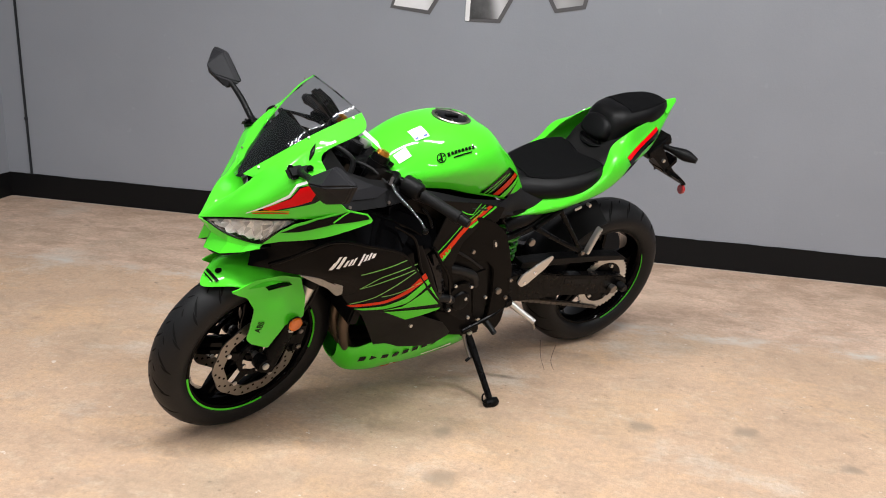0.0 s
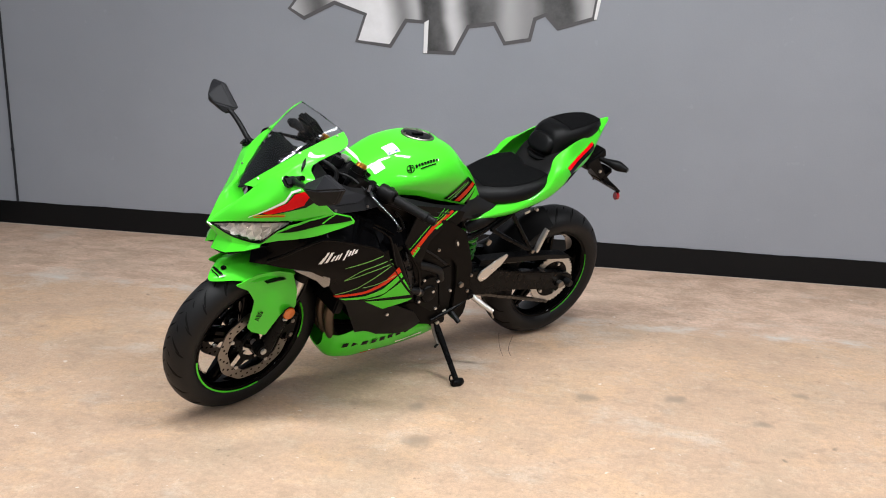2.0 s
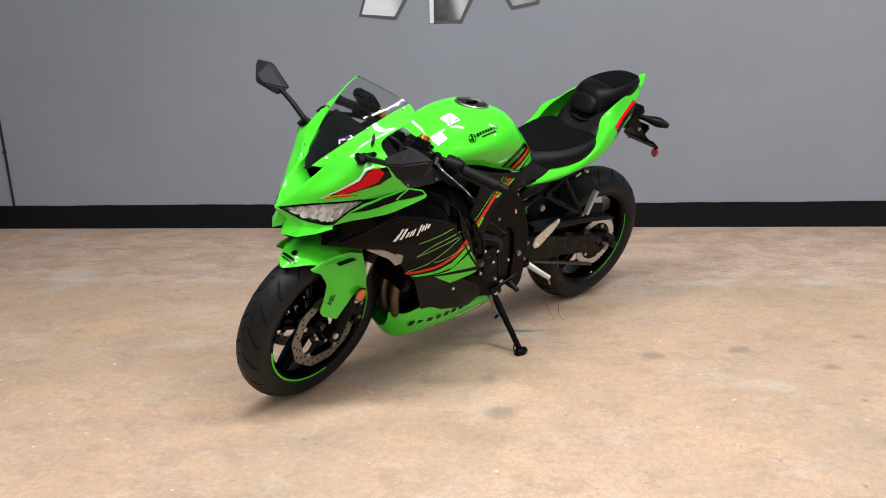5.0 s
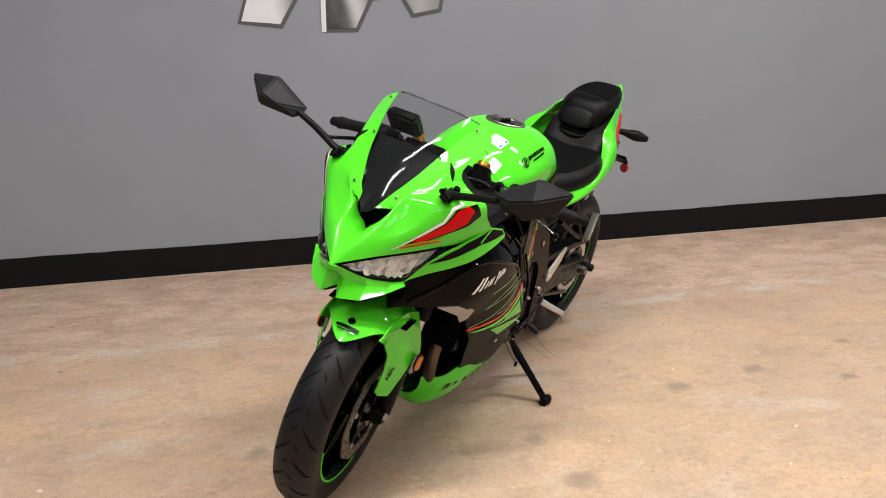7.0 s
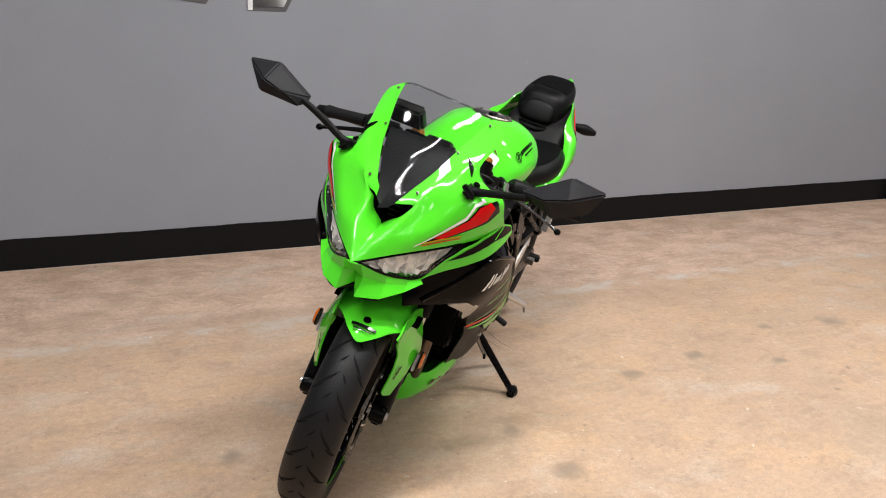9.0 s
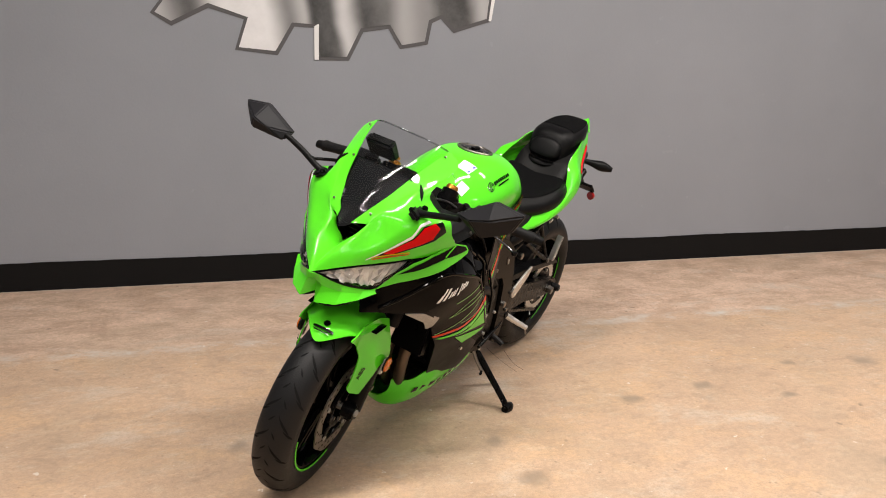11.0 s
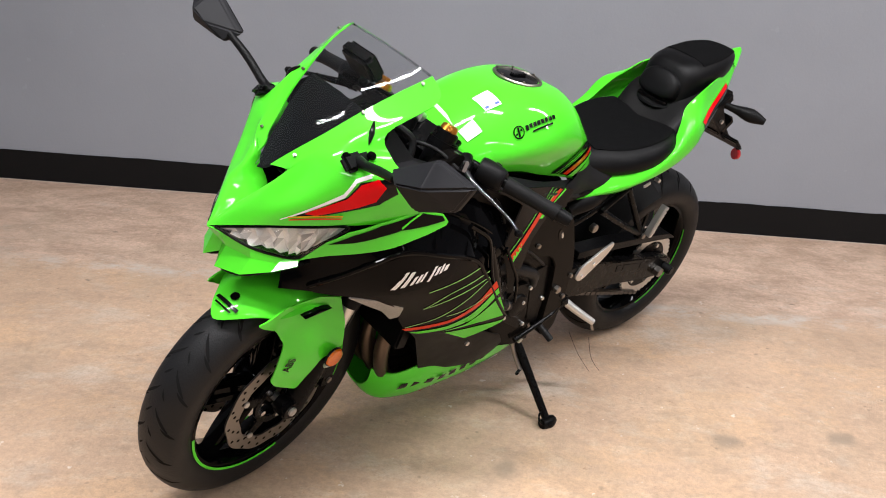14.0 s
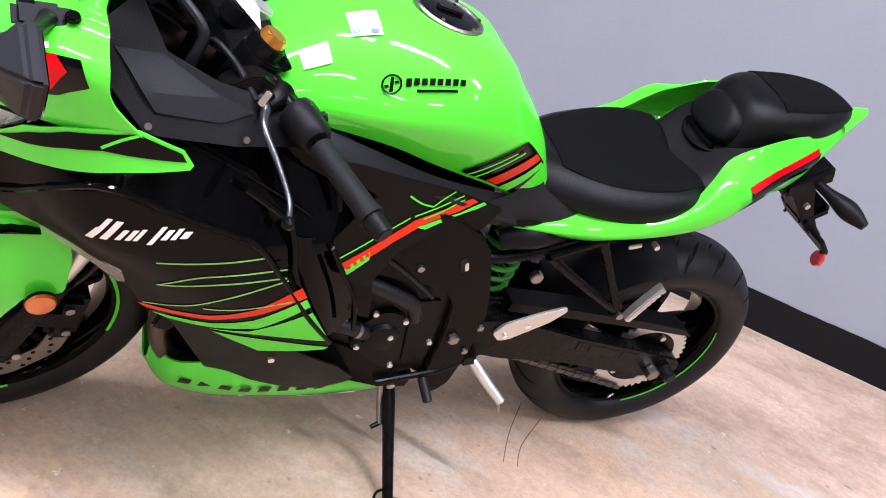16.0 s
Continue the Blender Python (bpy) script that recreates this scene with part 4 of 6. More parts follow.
for v in b.verts:
    # the intake's far lip lies closer to the middle
    v.co.y += 0.026 * max(0.0, min(1.0, (v.co.z - 0.82) / 0.04, (0.91 - v.co.z) / 0.04, (0.105 + v.co.y) / 0.045, (-0.024 - v.co.y) / 0.04, (v.co.x - 1.385) / 0.04))
part("nose_cowl_side", b, GREEN, cowl, "lime green nose cowl", sharp=40)
b = bmesh.new()
front_v = [b.verts.new(p) for p in ((1.408, 0, 0.816), (1.408, 0.060, 0.886), (1.408, -0.036, 0.886))]
back_v = [b.verts.new(p) for p in ((1.34, 0, 0.826), (1.34, 0.054, 0.884), (1.34, -0.034, 0.884))]
b.faces.new(back_v)
for k in range(3):
    b.faces.new((front_v[k], front_v[(k + 1) % 3], back_v[(k + 1) % 3], back_v[k]))
bmesh.ops.recalc_face_normals(b, faces=b.faces)
part("intake_duct", b, INK, cowl, "black ram-air duct")
for k in range(4):
    z = 0.834 + 0.014 * k
    part("duct_slat", box((1.398, 0.010, z), (0.006, (z - 0.816) / 0.078 * 0.080, 0.0035), bevel=0.001), PLASTIC, cowl)

# decals follow the cheek
_cheek = net(CHEEK, 8, 8)


def on_cheek(u, v):
    """A place on the cheek: v runs from its lower edge (0) to the screen (1.2)."""
    return _cheek(0.4 + (u - 0.25) * 0.8, v * 5 / 6)


for mirror in (False, True):
    for mat_, lift, low, high in (
        (WHITE, 0.0012, [(0.33, 0.070), (0.46, 0.148), (0.588, 0.234), (0.632, 0.358), (0.73, 0.404)], [(0.33, 0.084), (0.45, 0.170), (0.572, 0.266), (0.620, 0.394), (0.72, 0.436)]),
        (INK, 0.0014, [(0.40, 0.100), (0.50, 0.090), (0.66, 0.138), (0.79, 0.172), (0.905, 0.260)], [(0.40, 0.112), (0.50, 0.164), (0.60, 0.238), (0.655, 0.362), (0.86, 0.402)]),
        (RED, 0.0026, [(0.43, 0.120), (0.50, 0.103), (0.67, 0.156), (0.775, 0.200), (0.825, 0.318)], [(0.44, 0.133), (0.52, 0.177), (0.605, 0.226), (0.663, 0.344), (0.768, 0.390)]),
        (YELLOW, 0.0030, [(0.36, 0.092), (0.48, 0.094), (0.62, 0.092)], [(0.36, 0.102), (0.48, 0.106), (0.62, 0.102)]),
        (ORANGE, 0.0030, [(0.38, 0.070), (0.48, 0.072), (0.62, 0.074)], [(0.38, 0.082), (0.48, 0.086), (0.62, 0.084)]),
    ):
        part("cheek_decal", flip_body(lay(on_cheek, low, high, lift, run=straight), mirror), mat_, cowl)
    # slit, screws, mirror foot
    part("vent_slit", flip_body(pipe([(1.282, 0.119, 1.000), (1.296, 0.136, 0.984), (1.307, 0.147, 0.966)], [0.001, 0.006, 0.001], steps=4), mirror), INK, cowl)
    for p in ((1.410, 0.061, 0.913), (1.290, 0.091, 1.003), (1.180, 0.118, 1.066)):
        q = Vector(p)
        part("cowl_screw", flip_body(rod(q, q + Vector((0.15, 0.5, 0.8)).normalized() * 0.005, 0.0038, seg=10, bevel=0.001), mirror), STEEL, cowl)

# lower cheeks, under and behind the lamps
_side = thin_plate([(1.411, .126, .719), (1.349, .192, .815), (1.214, .237, .847), (1.157, .242, .833), (1.319, .212, .772), (1.264, .234, .670), (1.142, .259, .722), (1.314, .176, .632), (1.208, .229, .615), (1.2, .2, .561), (1.17, .2, .527), (.964, .205, .435), (.857, .22, .48), (.992, .24, .68), (1.435, .113, .647), (1.01, .157, .327), (1.042, .105, .24), (.597, .075, .208), (.7, .14, .3), (.85, .17, .3), (1.05, .255, .60), (.85, .215, .70), (1.0, .235, .80), (.7, .19, .6), (.7, .16, .75)])


def SIDE(x, z):
    """The left flank of the fairings."""
    return _side(x, z) + 0.0205 * (0.95 - z)


LOWCHEEK = [(1.412, 0.717), (1.380, 0.774), (1.352, 0.806), (1.305, 0.832), (1.262, 0.847), (1.222, 0.857), (1.165, 0.842), (1.150, 0.824), (1.154, 0.817), (1.235, 0.797), (1.319, 0.767), (1.370, 0.743)]
for mirror in (False, True):
    low = part("lower_cheek", flip_body(skin(LOWCHEEK, SIDE, 0.0, 0.003, 0.012), mirror), GREEN, cowl)
    part("cheek_stripe", flip_body(skin([(1.380, 0.770), (1.345, 0.802), (1.301, 0.829), (1.261, 0.842), (1.222, 0.853), (1.168, 0.839), (1.160, 0.828), (1.260, 0.820), (1.300, 0.806), (1.345, 0.784)], SIDE, 0.0016, 0, 0.012), mirror), DARK, low)
    part("cheek_stripe", flip_body(ribbon([(1.222, 0.852), (1.242, 0.840), (1.262, 0.824)], 0.004, SIDE, 0.0026), mirror), LIME, low)

# headlamps
for mirror in (False, True):
    top = [(1.532, 0.014, 0.752), (1.462, 0.085, 0.780), (1.402, 0.138, 0.797), (1.347, 0.186, 0.813)]
    bot = [(1.530, 0.018, 0.748), (1.487, 0.068, 0.727), (1.437, 0.106, 0.717), (1.412, 0.126, 0.722)]
    mid = [tuple((Vector(a) + Vector(b)) / 2 + Vector((0.008, 0.010, 0)) * (0.2 if k in (0,) else 1)) for k, (a, b) in enumerate(zip(top, bot))]
    shell = [[tuple(Vector(p) - Vector((0.026, 0.018, 0)) * (0.15 if k == 0 else 1)) for k, p in enumerate(r)] for r in (top, mid, bot)]
    lamp = part("headlamp", flip_body(patch(shell, 5, 5, 0.003, (0.7, 0.7, 0)), mirror), LAMPIN, bike, "clear-lens headlamp with chrome reflectors")
    rim = part("lamp_rim", flip_body(pipe(top + [(1.385, 0.155, 0.765)] + bot[::-1] + [top[0]], 0.0032, 8, 5), mirror), INK, lamp, "black lamp rim")
    # crystal-cut reflectors: facets that alternate in depth
    rnd = random.Random(5)
    line_t, line_b = spline(top, 5), spline(bot, 5)
    cut = []
    for k in range(2, 15):
        col = []
        for j, f in enumerate((0.04, 0.30, 0.55, 0.80, 0.97)):
            deep = (0.004 if (k + j) % 2 else 0.020) + rnd.uniform(-0.002, 0.004)
            col.append(line_t[k].lerp(line_b[k], f) + Vector((-0.82, -0.56, 0)) * deep + Vector((rnd.uniform(-0.004, 0.004), 0, rnd.uniform(-0.003, 0.003))))
        cut.append(col)
    for lo_, hi_ in ((0, 4), (4, 8), (8, 12)):
        b = grid_mesh(cut[lo_:hi_ + 1])
        bmesh.ops.triangulate(b, faces=b.faces[:])
        bmesh.ops.split_edges(b, edges=b.edges[:])
        b.normal_update()
        if sum(f.normal.dot(Vector((0.7, 0.6, 0.2))) for f in b.faces) < 0:
            bmesh.ops.reverse_faces(b, faces=b.faces)
        part("reflector", flip_body(b, mirror), FACET, lamp, "chrome reflector facets", sharp=5)
    lens = part("lens", flip_body(patch([top, mid, bot], 5, 5, 0.0, (0.7, 0.7, 0)), mirror), LENS, lamp, "clear lens")
    lens.visible_shadow = False
    part("chin", flip_body(patch([[(1.546, 0.0, 0.748), (1.532, 0.022, 0.746), (1.488, 0.070, 0.724), (1.436, 0.108, 0.714), (1.410, 0.128, 0.718)],
                        [(1.506, 0.0, 0.716), (1.516, 0.026, 0.712), (1.486, 0.072, 0.704), (1.446, 0.110, 0.704), (1.418, 0.134, 0.714)],
                        [(1.490, 0.0, 0.682), (1.536, 0.024, 0.666), (1.508, 0.074, 0.671), (1.462, 0.112, 0.690), (1.421, 0.140, 0.712)]], 1, 1, 0.0035, (0.8, 0.3, -0.1)), mirror), GREEN, cowl, sharp=12)
    part("chin_inner", flip_body(patch([[(1.490, 0.0, 0.672), (1.528, 0.026, 0.664), (1.494, 0.075, 0.664), (1.420, 0.136, 0.706)], [(1.40, 0.0, 0.69), (1.40, 0.03, 0.69), (1.39, 0.07, 0.69), (1.36, 0.12, 0.70)]], 4, 4, 0.003, (0, 0, -1)), mirror), PLASTIC, cowl)

# windscreen and the dark panel beneath it
edge = [(1.438, 0.022, 0.879), (1.350, 0.070, 0.961), (1.284, 0.086, 1.007), (1.222, 0.101, 1.045), (1.158, 0.113, 1.079)]
crown = [(1.449, -0.012, 0.862), (1.368, 0.0, 0.964), (1.307, 0.0, 1.018), (1.249, 0.0, 1.058), (1.184, 0.0, 1.098)]
rows = []
for k, (e, c) in enumerate(zip(edge, crown)):
    half, bow = [], (1.0, 1.6, 2.0, 2.0, 2.0)[k]
    for u in (1, 0.75, 0.4):
        half.append((c[0] + (e[0] - c[0]) * u ** bow, e[1] * u, c[2] + (e[2] - c[2]) * u ** bow))
    far = [Vector((x, wide(Vector((x, -y, z))), z)) for x, y, z in half]
    rows.append([tuple(p + ahead(p)) for p in far] + [c] + half[::-1])
screen = part("windscreen", patch(rows, 4, 6, 0.0, (0.6, 0, 0.8)), SCREEN, bike, "smoke-tinted clear windscreen", sharp=60)
screen.visible_shadow = False
flat = (0.97, 0.30, 0.12)
under = []
for k, r in enumerate(rows[:3]):
    e = (Vector(r[0]) + Vector(r[-1])) / 2
    under.append([(e.x + (p[0] - e.x) * flat[k] - 0.005, p[1] * 0.985, e.z + (p[2] - e.z) * flat[k] - 0.006) for p in r])
under.append([(p[0] + (1.262 - p[0]) * 0.25 - 0.004, p[1] * 0.96, p[2] - 0.012 - 0.02 * (abs(p[1]) / 0.1)) for p in under[2]])
under.append([(1.235, p[1] * 0.9, p[2] - 0.055) for p in rows[2]])
part("inner_cowl", patch(under, 4, 6, 0.0, (0.6, 0, 0.8)), PANEL, bike, "dark grey panel under the windscreen", sharp=50)
part("screen_rim", pipe([(p[0], p[1], p[2]) for p in rows[-1]], 0.0022, 6, 5), SCREEN, screen)

# instruments
dash = part("dashboard", box((1.154, -0.112, 1.016), (0.032, 0.100, 0.068), (0, 38, 0), 0.008), PLASTIC, bike, "black instrument display housing")
part("display", box((1.1404, -0.112, 1.0266), (0.003, 0.084, 0.054), (0, 38, 0), 0.001), GLOSS, dash, "dark glass display")
part("dash_stay", box((1.20, 0, 0.955), (0.10, 0.09, 0.05), (0, 20, 0), 0.012), BLACK, bike)
part("wiring_loom", pipe([(1.19, 0.05, 0.96), (1.15, 0.09, 0.93), (1.16, 0.10, 0.88), (1.13, 0.06, 0.84)], 0.008), RUBBER, bike)
part("inner_fairing", slab([(1.38, 0.78), (1.30, 0.90), (1.22, 0.95), (1.10, 0.90), (1.02, 0.84), (1.05, 0.70), (1.25, 0.66), (1.36, 0.70)], -0.075, 0.075, 0.01), INK, bike, "black inner structure")
INNER = thin_plate([(1.288, .170, .944), (1.268, .196, .887), (1.218, .222, .855), (1.096, .205, .852), (.998, .185, .864), (1.057, .150, .908), (1.143, .150, .925), (1.246, .120, .99), (1.19, .19, .89)])
for mirror in (False, True):
    part("inner_panel", flip_body(skin([(1.286, 0.950), (1.282, 0.905), (1.214, 0.848), (1.096, 0.842), (0.985, 0.850), (1.040, 0.890), (1.130, 0.905), (1.200, 0.930), (1.240, 0.985)], INNER, 0.0, 0.003, 0.014), mirror), PLASTIC, bike, "matt black inner fairing panel")
    # the panel's raised facet, and the creases that bound it
    part("panel_facet", flip_body(skin([(1.262, 0.930), (1.205, 0.872), (1.120, 0.866), (1.080, 0.880), (1.140, 0.900), (1.205, 0.928)], lambda x, z: INNER(x, z) + 0.003 + 0.22 * max(0.0, 0.030 - abs(z - 0.892)), 0.0, 0.003, 0.012), mirror), HOUSING, bike, "raised facet of the inner fairing", sharp=12)
    for x, z in ((1.212, 0.856), (1.085, 0.850)):
        q = Vector((x, INNER(x, z), z))
        part("panel_screw", flip_body(rod(q, q + Vector((0, 0.005, 0.002)), 0.0048, seg=10, bevel=0.001), mirror), STEEL, bike)

# mirrors
for mirror in (False, True):
    inn, top_, outr, lowo, low_ = Vector((1.362, 0.283, 0.992)), Vector((1.358, 0.385, 1.062)), Vector((1.345, 0.466, 1.050)), Vector((1.347, 0.440, 0.992)), Vector((1.368, 0.372, 0.958))
    apex = [Vector((1.404, 0.345, 1.005)), Vector((1.392, 0.400, 1.020))]
    if mirror:
        inn, top_, outr, lowo, low_ = Vector((1.352, 0.292, 1.018)), Vector((1.366, 0.386, 1.078)), Vector((1.370, 0.468, 1.066)), Vector((1.400, 0.408, 1.004)), Vector((1.380, 0.306, 0.994))
        apex = [Vector((1.410, 0.345, 1.026)), Vector((1.412, 0.392, 1.038))]
    b = bmesh.new()
    ring = [b.verts.new(p) for p in (inn, top_, outr, lowo, low_)]
    ap = [b.verts.new(p) for p in apex]
    for f in ((ring[0], ring[1], ap[1], ap[0]), (ring[1], ring[2], ap[1]), (ring[2], ring[3], ap[1]), (ring[3], ring[4], ap[0], ap[1]), (ring[4], ring[0], ap[0])):
        b.faces.new(f)
    back = [b.verts.new(p - Vector((0.016, 0, 0))) for p in (inn, top_, outr, lowo, low_)]
    for k in range(5):
        b.faces.new((ring[k], ring[(k + 1) % 5], back[(k + 1) % 5], back[k]))
    b.faces.new(back)
    bmesh.ops.recalc_face_normals(b, faces=b.faces)
    bmesh.ops.bevel(b, geom=b.edges[:], offset=0.004, segments=2, affect="EDGES", clamp_overlap=True)
    mirror_ = part("mirror", flip(b, mirror), HOUSING, bike, "angular dark grey mirror housing", sharp=25)
    gb = bmesh.new()
    gc = sum((inn, top_, outr, lowo, low_), Vector()) / 5
    f = gb.faces.new([gb.verts.new(gc + (p - gc) * 0.9 - Vector((0.0175, 0, 0))) for p in (inn, top_, outr, lowo, low_)])
    bmesh.ops.recalc_face_normals(gb, faces=gb.faces)
    gb.normal_update()
    if f.normal.x > 0:
        bmesh.ops.reverse_faces(gb, faces=gb.faces)
    part("mirror_glass", flip(gb, mirror), CHROME, mirror_, "mirror glass")
    stem = pipe([(1.338, 0.166, 0.944), (1.342, 0.192, 0.950), (1.352, 0.250, 0.984 if mirror else 0.968), (1.366, 0.304, 1.012 if mirror else 0.984)], [0.012, 0.0095, 0.0090, 0.0080], 12, 5)
    st = part("mirror_stem", flip(stem, mirror), PLASTIC, mirror_, "black mirror stem")
    foot_ = box((1.336, 0.160, 0.942), (0.082, 0.036, 0.018), (-38, -2, 14), 0.007)
    part("mirror_foot", flip(foot_, mirror), PLASTIC, mirror_)
    for dx in (-0.025, 0.025):
        q = Vector((1.336 + dx, 0.160 - dx * 0.2, 0.950))
        part("foot_cap", flip(rod(q, q + Vector((0.1, 0.4, 0.9)).normalized() * 0.008, 0.010, 0.008, seg=14, bevel=0.002), mirror), GLOSS, mirror_)


# ---- side fairings ----
PANEL = [(1.390, 0.655), (1.346, 0.691), (1.304, 0.739), (1.245, 0.768), (1.148, 0.746), (1.044, 0.706), (0.990, 0.648), (0.917, 0.554), (0.850, 0.482), (0.854, 0.466), (0.967, 0.439), (1.054, 0.494), (1.165, 0.526), (1.190, 0.560), (1.210, 0.610), (1.275, 0.643), (1.335, 0.637), (1.380, 0.641)]
# height over the panel's lettering line, stroke height and width
EDGE_X, EDGE_Z = (0.90, 0.99, 1.044, 1.148, 1.245, 1.304, 1.346, 1.39, 1.44), (0.60, 0.650, 0.708, 0.748, 0.770, 0.740, 0.692, 0.656, 0.646)


def folded(x, z):
    """The gloss panel over the side fairing: it rolls inwards above the fairing's upper edge."""
    up = max(0.0, z - float(np.interp(x, EDGE_X, EDGE_Z)))
    return SIDE(x, z) - 0.004 - 0.62 * up + 2.2 * up * up


def strut_fold(x, z):
    """The strut behind the fairing: two faces that meet along a ridge."""
    ridge = 0.860 + (z - 0.490) * 0.50
    return SIDE(x, z) - 0.004 - (0.55 * max(0.0, ridge - x) if x < ridge else 0.25 * (x - ridge))


NAME_BARS = [(1.263, 0.000, 0.026, 0.009), (1.256, 0.010, 0.036, 0.007), (1.246, 0.006, 0.040, 0.009), (1.228, 0.012, 0.022, 0.007), (1.216, 0.015, 0.022, 0.007), (1.206, 0.017, 0.024, 0.006), (1.188, 0.014, 0.036, 0.007), (1.172, 0.026, 0.020, 0.008), (1.160, 0.028, 0.022, 0.007), (1.148, 0.032, 0.014, 0.010)]
for mirror in (False, True):
    fairing = part("side_fairing", flip_body(skin(PANEL, SIDE, 0.0, 0.003, 0.013, 0.006), mirror), DARK, bike, "graphite metallic side fairing with green pinstripes", sharp=45)
    for line in ([(1.169, 0.661), (1.101, 0.672), (1.012, 0.684)], [(1.158, 0.603), (1.100, 0.644), (0.980, 0.660)], [(1.158, 0.603), (1.076, 0.632), (0.976, 0.644)], [(1.165, 0.532), (1.110, 0.563), (1.054, 0.606), (0.972, 0.639)], [(1.085, 0.567), (1.026, 0.578), (0.955, 0.594)]):
        part("pinstripe", flip_body(ribbon(line, 0.0030, SIDE, 0.0014), mirror), OLIVE, fairing)
    part("fairing_stripe", flip_body(skin([(1.172, 0.527), (1.072, 0.549), (1.006, 0.579), (0.946, 0.624), (0.932, 0.603), (0.994, 0.566), (1.068, 0.536), (1.159, 0.519)], SIDE, 0.0014, 0, 0.012), mirror), ORANGE, fairing, "orange-red stripe")
    part("fairing_stripe", flip_body(skin([(1.150, 0.512), (1.063, 0.524), (1.004, 0.546), (0.931, 0.599), (0.920, 0.582), (0.988, 0.522), (1.059, 0.509), (1.125, 0.506)], SIDE, 0.0014, 0, 0.012), mirror), LIME, fairing, "lime green stripe")
    part("fairing_stripe", flip_body(skin([(1.062, 0.503), (1.000, 0.510), (0.912, 0.568), (0.856, 0.490), (0.982, 0.500)], SIDE, 0.0014, 0, 0.012), mirror), LIME, fairing, "lime green stripe")
    part("fairing_stripe", flip_body(skin([(1.055, 0.495), (0.977, 0.486), (0.852, 0.472), (0.858, 0.465), (0.966, 0.441)], SIDE, 0.0014, 0, 0.012), mirror), LIME, fairing, "lime green stripe")
    # the name in white, as plain slanted strokes
    for x, dz, h, w in NAME_BARS:
        z = 0.682 + dz
        part("name_bar", flip_body(skin([(x, z), (x - w, z + 0.001), (x - w - h * 0.42, z + h), (x - h * 0.42, z + h - 0.001)], SIDE, 0.0016, 0, 0.010), mirror), WHITE, fairing)
    # turn signal set flush in the fairing's front edge
    sig = part("turn_signal", flip_body(skin([(1.318, 0.636), (1.262, 0.640), (1.208, 0.616), (1.196, 0.575), (1.206, 0.560), (1.240, 0.596)], thin_plate([(1.314, .172, .632), (1.208, .226, .615), (1.2, .194, .561), (1.26, .214, .64), (1.24, .196, .595)]), 0.012, 0.012, 0.012, 0.004), mirror), surface("smoked_signal_lens", (0.30, 0.285, 0.275), 0.15, coat=0.6, scale=160, vary=0.4, bump=0.5, fine=300) if not mirror else bpy.data.materials["smoked_signal_lens"], bike, "flush smoked turn signal")
    # gloss black upper edge and the deep black recess behind it
    part("fairing_edge", flip_body(skin([(1.440, 0.646), (1.420, 0.716), (1.372, 0.744), (1.318, 0.770), (1.235, 0.798), (1.140, 0.832), (1.060, 0.800), (1.000, 0.730), (1.044, 0.708), (1.148, 0.748), (1.245, 0.770), (1.302, 0.737), (1.344, 0.689), (1.376, 0.640)], folded, 0.0, 0.003, 0.014), mirror), GLOSS, bike, "gloss black fairing edge", sharp=45)
    part("fairing_recess", flip_body(skin([(1.210, 0.850), (1.084, 0.846), (0.985, 0.848), (0.865, 0.782), (0.908, 0.685), (0.985, 0.650), (1.046, 0.712), (1.140, 0.750), (1.240, 0.790)], lambda x, z: SIDE(x, z) - 0.010 - 0.62 * max(0.0, z - 0.69) - 0.10 * max(0.0, 1.0 - x), 0.0, 0.003, 0.012), mirror), GLOSS, bike, "gloss black fairing recess", sharp=45)
    for k in range(1):
        x = 0.945
        part("intake_rib", flip_body(pipe([(x, SIDE(x, 0.80) - 0.054, 0.800), (x - 0.02, SIDE(x - 0.02, 0.775) - 0.044, 0.775), (x - 0.03, SIDE(x - 0.03, 0.74) - 0.032, 0.742)], [0.004, 0.006, 0.004], 8, 4), mirror), BLACK, bike)
    part("fairing_strut", flip_body(skin([(0.985, 0.715), (0.915, 0.690), (0.840, 0.580), (0.815, 0.505), (0.860, 0.488), (0.920, 0.570), (0.960, 0.640)], strut_fold, -0.006, 0.006, 0.012, 0.006), mirror), GLOSS, bike, "gloss black fairing strut", sharp=45)
    low = part("lower_fairing", flip_body(skin([(1.150, 0.515), (1.052, 0.490), (0.966, 0.438), (0.905, 0.440), (0.800, 0.378), (0.724, 0.290), (0.790, 0.266), (0.900, 0.286), (1.017, 0.300), (1.060, 0.380), (1.108, 0.470)], SIDE, -0.010, 0.004, 0.014, 0.008), mirror), TRIM, bike, "dark grey lower fairing", sharp=45)
    part("fairing_bolt", flip_body(rod((0.93, SIDE(0.93, 0.40) - 0.012, 0.40), (0.93, SIDE(0.93, 0.40) - 0.004, 0.40), 0.006, seg=8), mirror), SILVER, low)
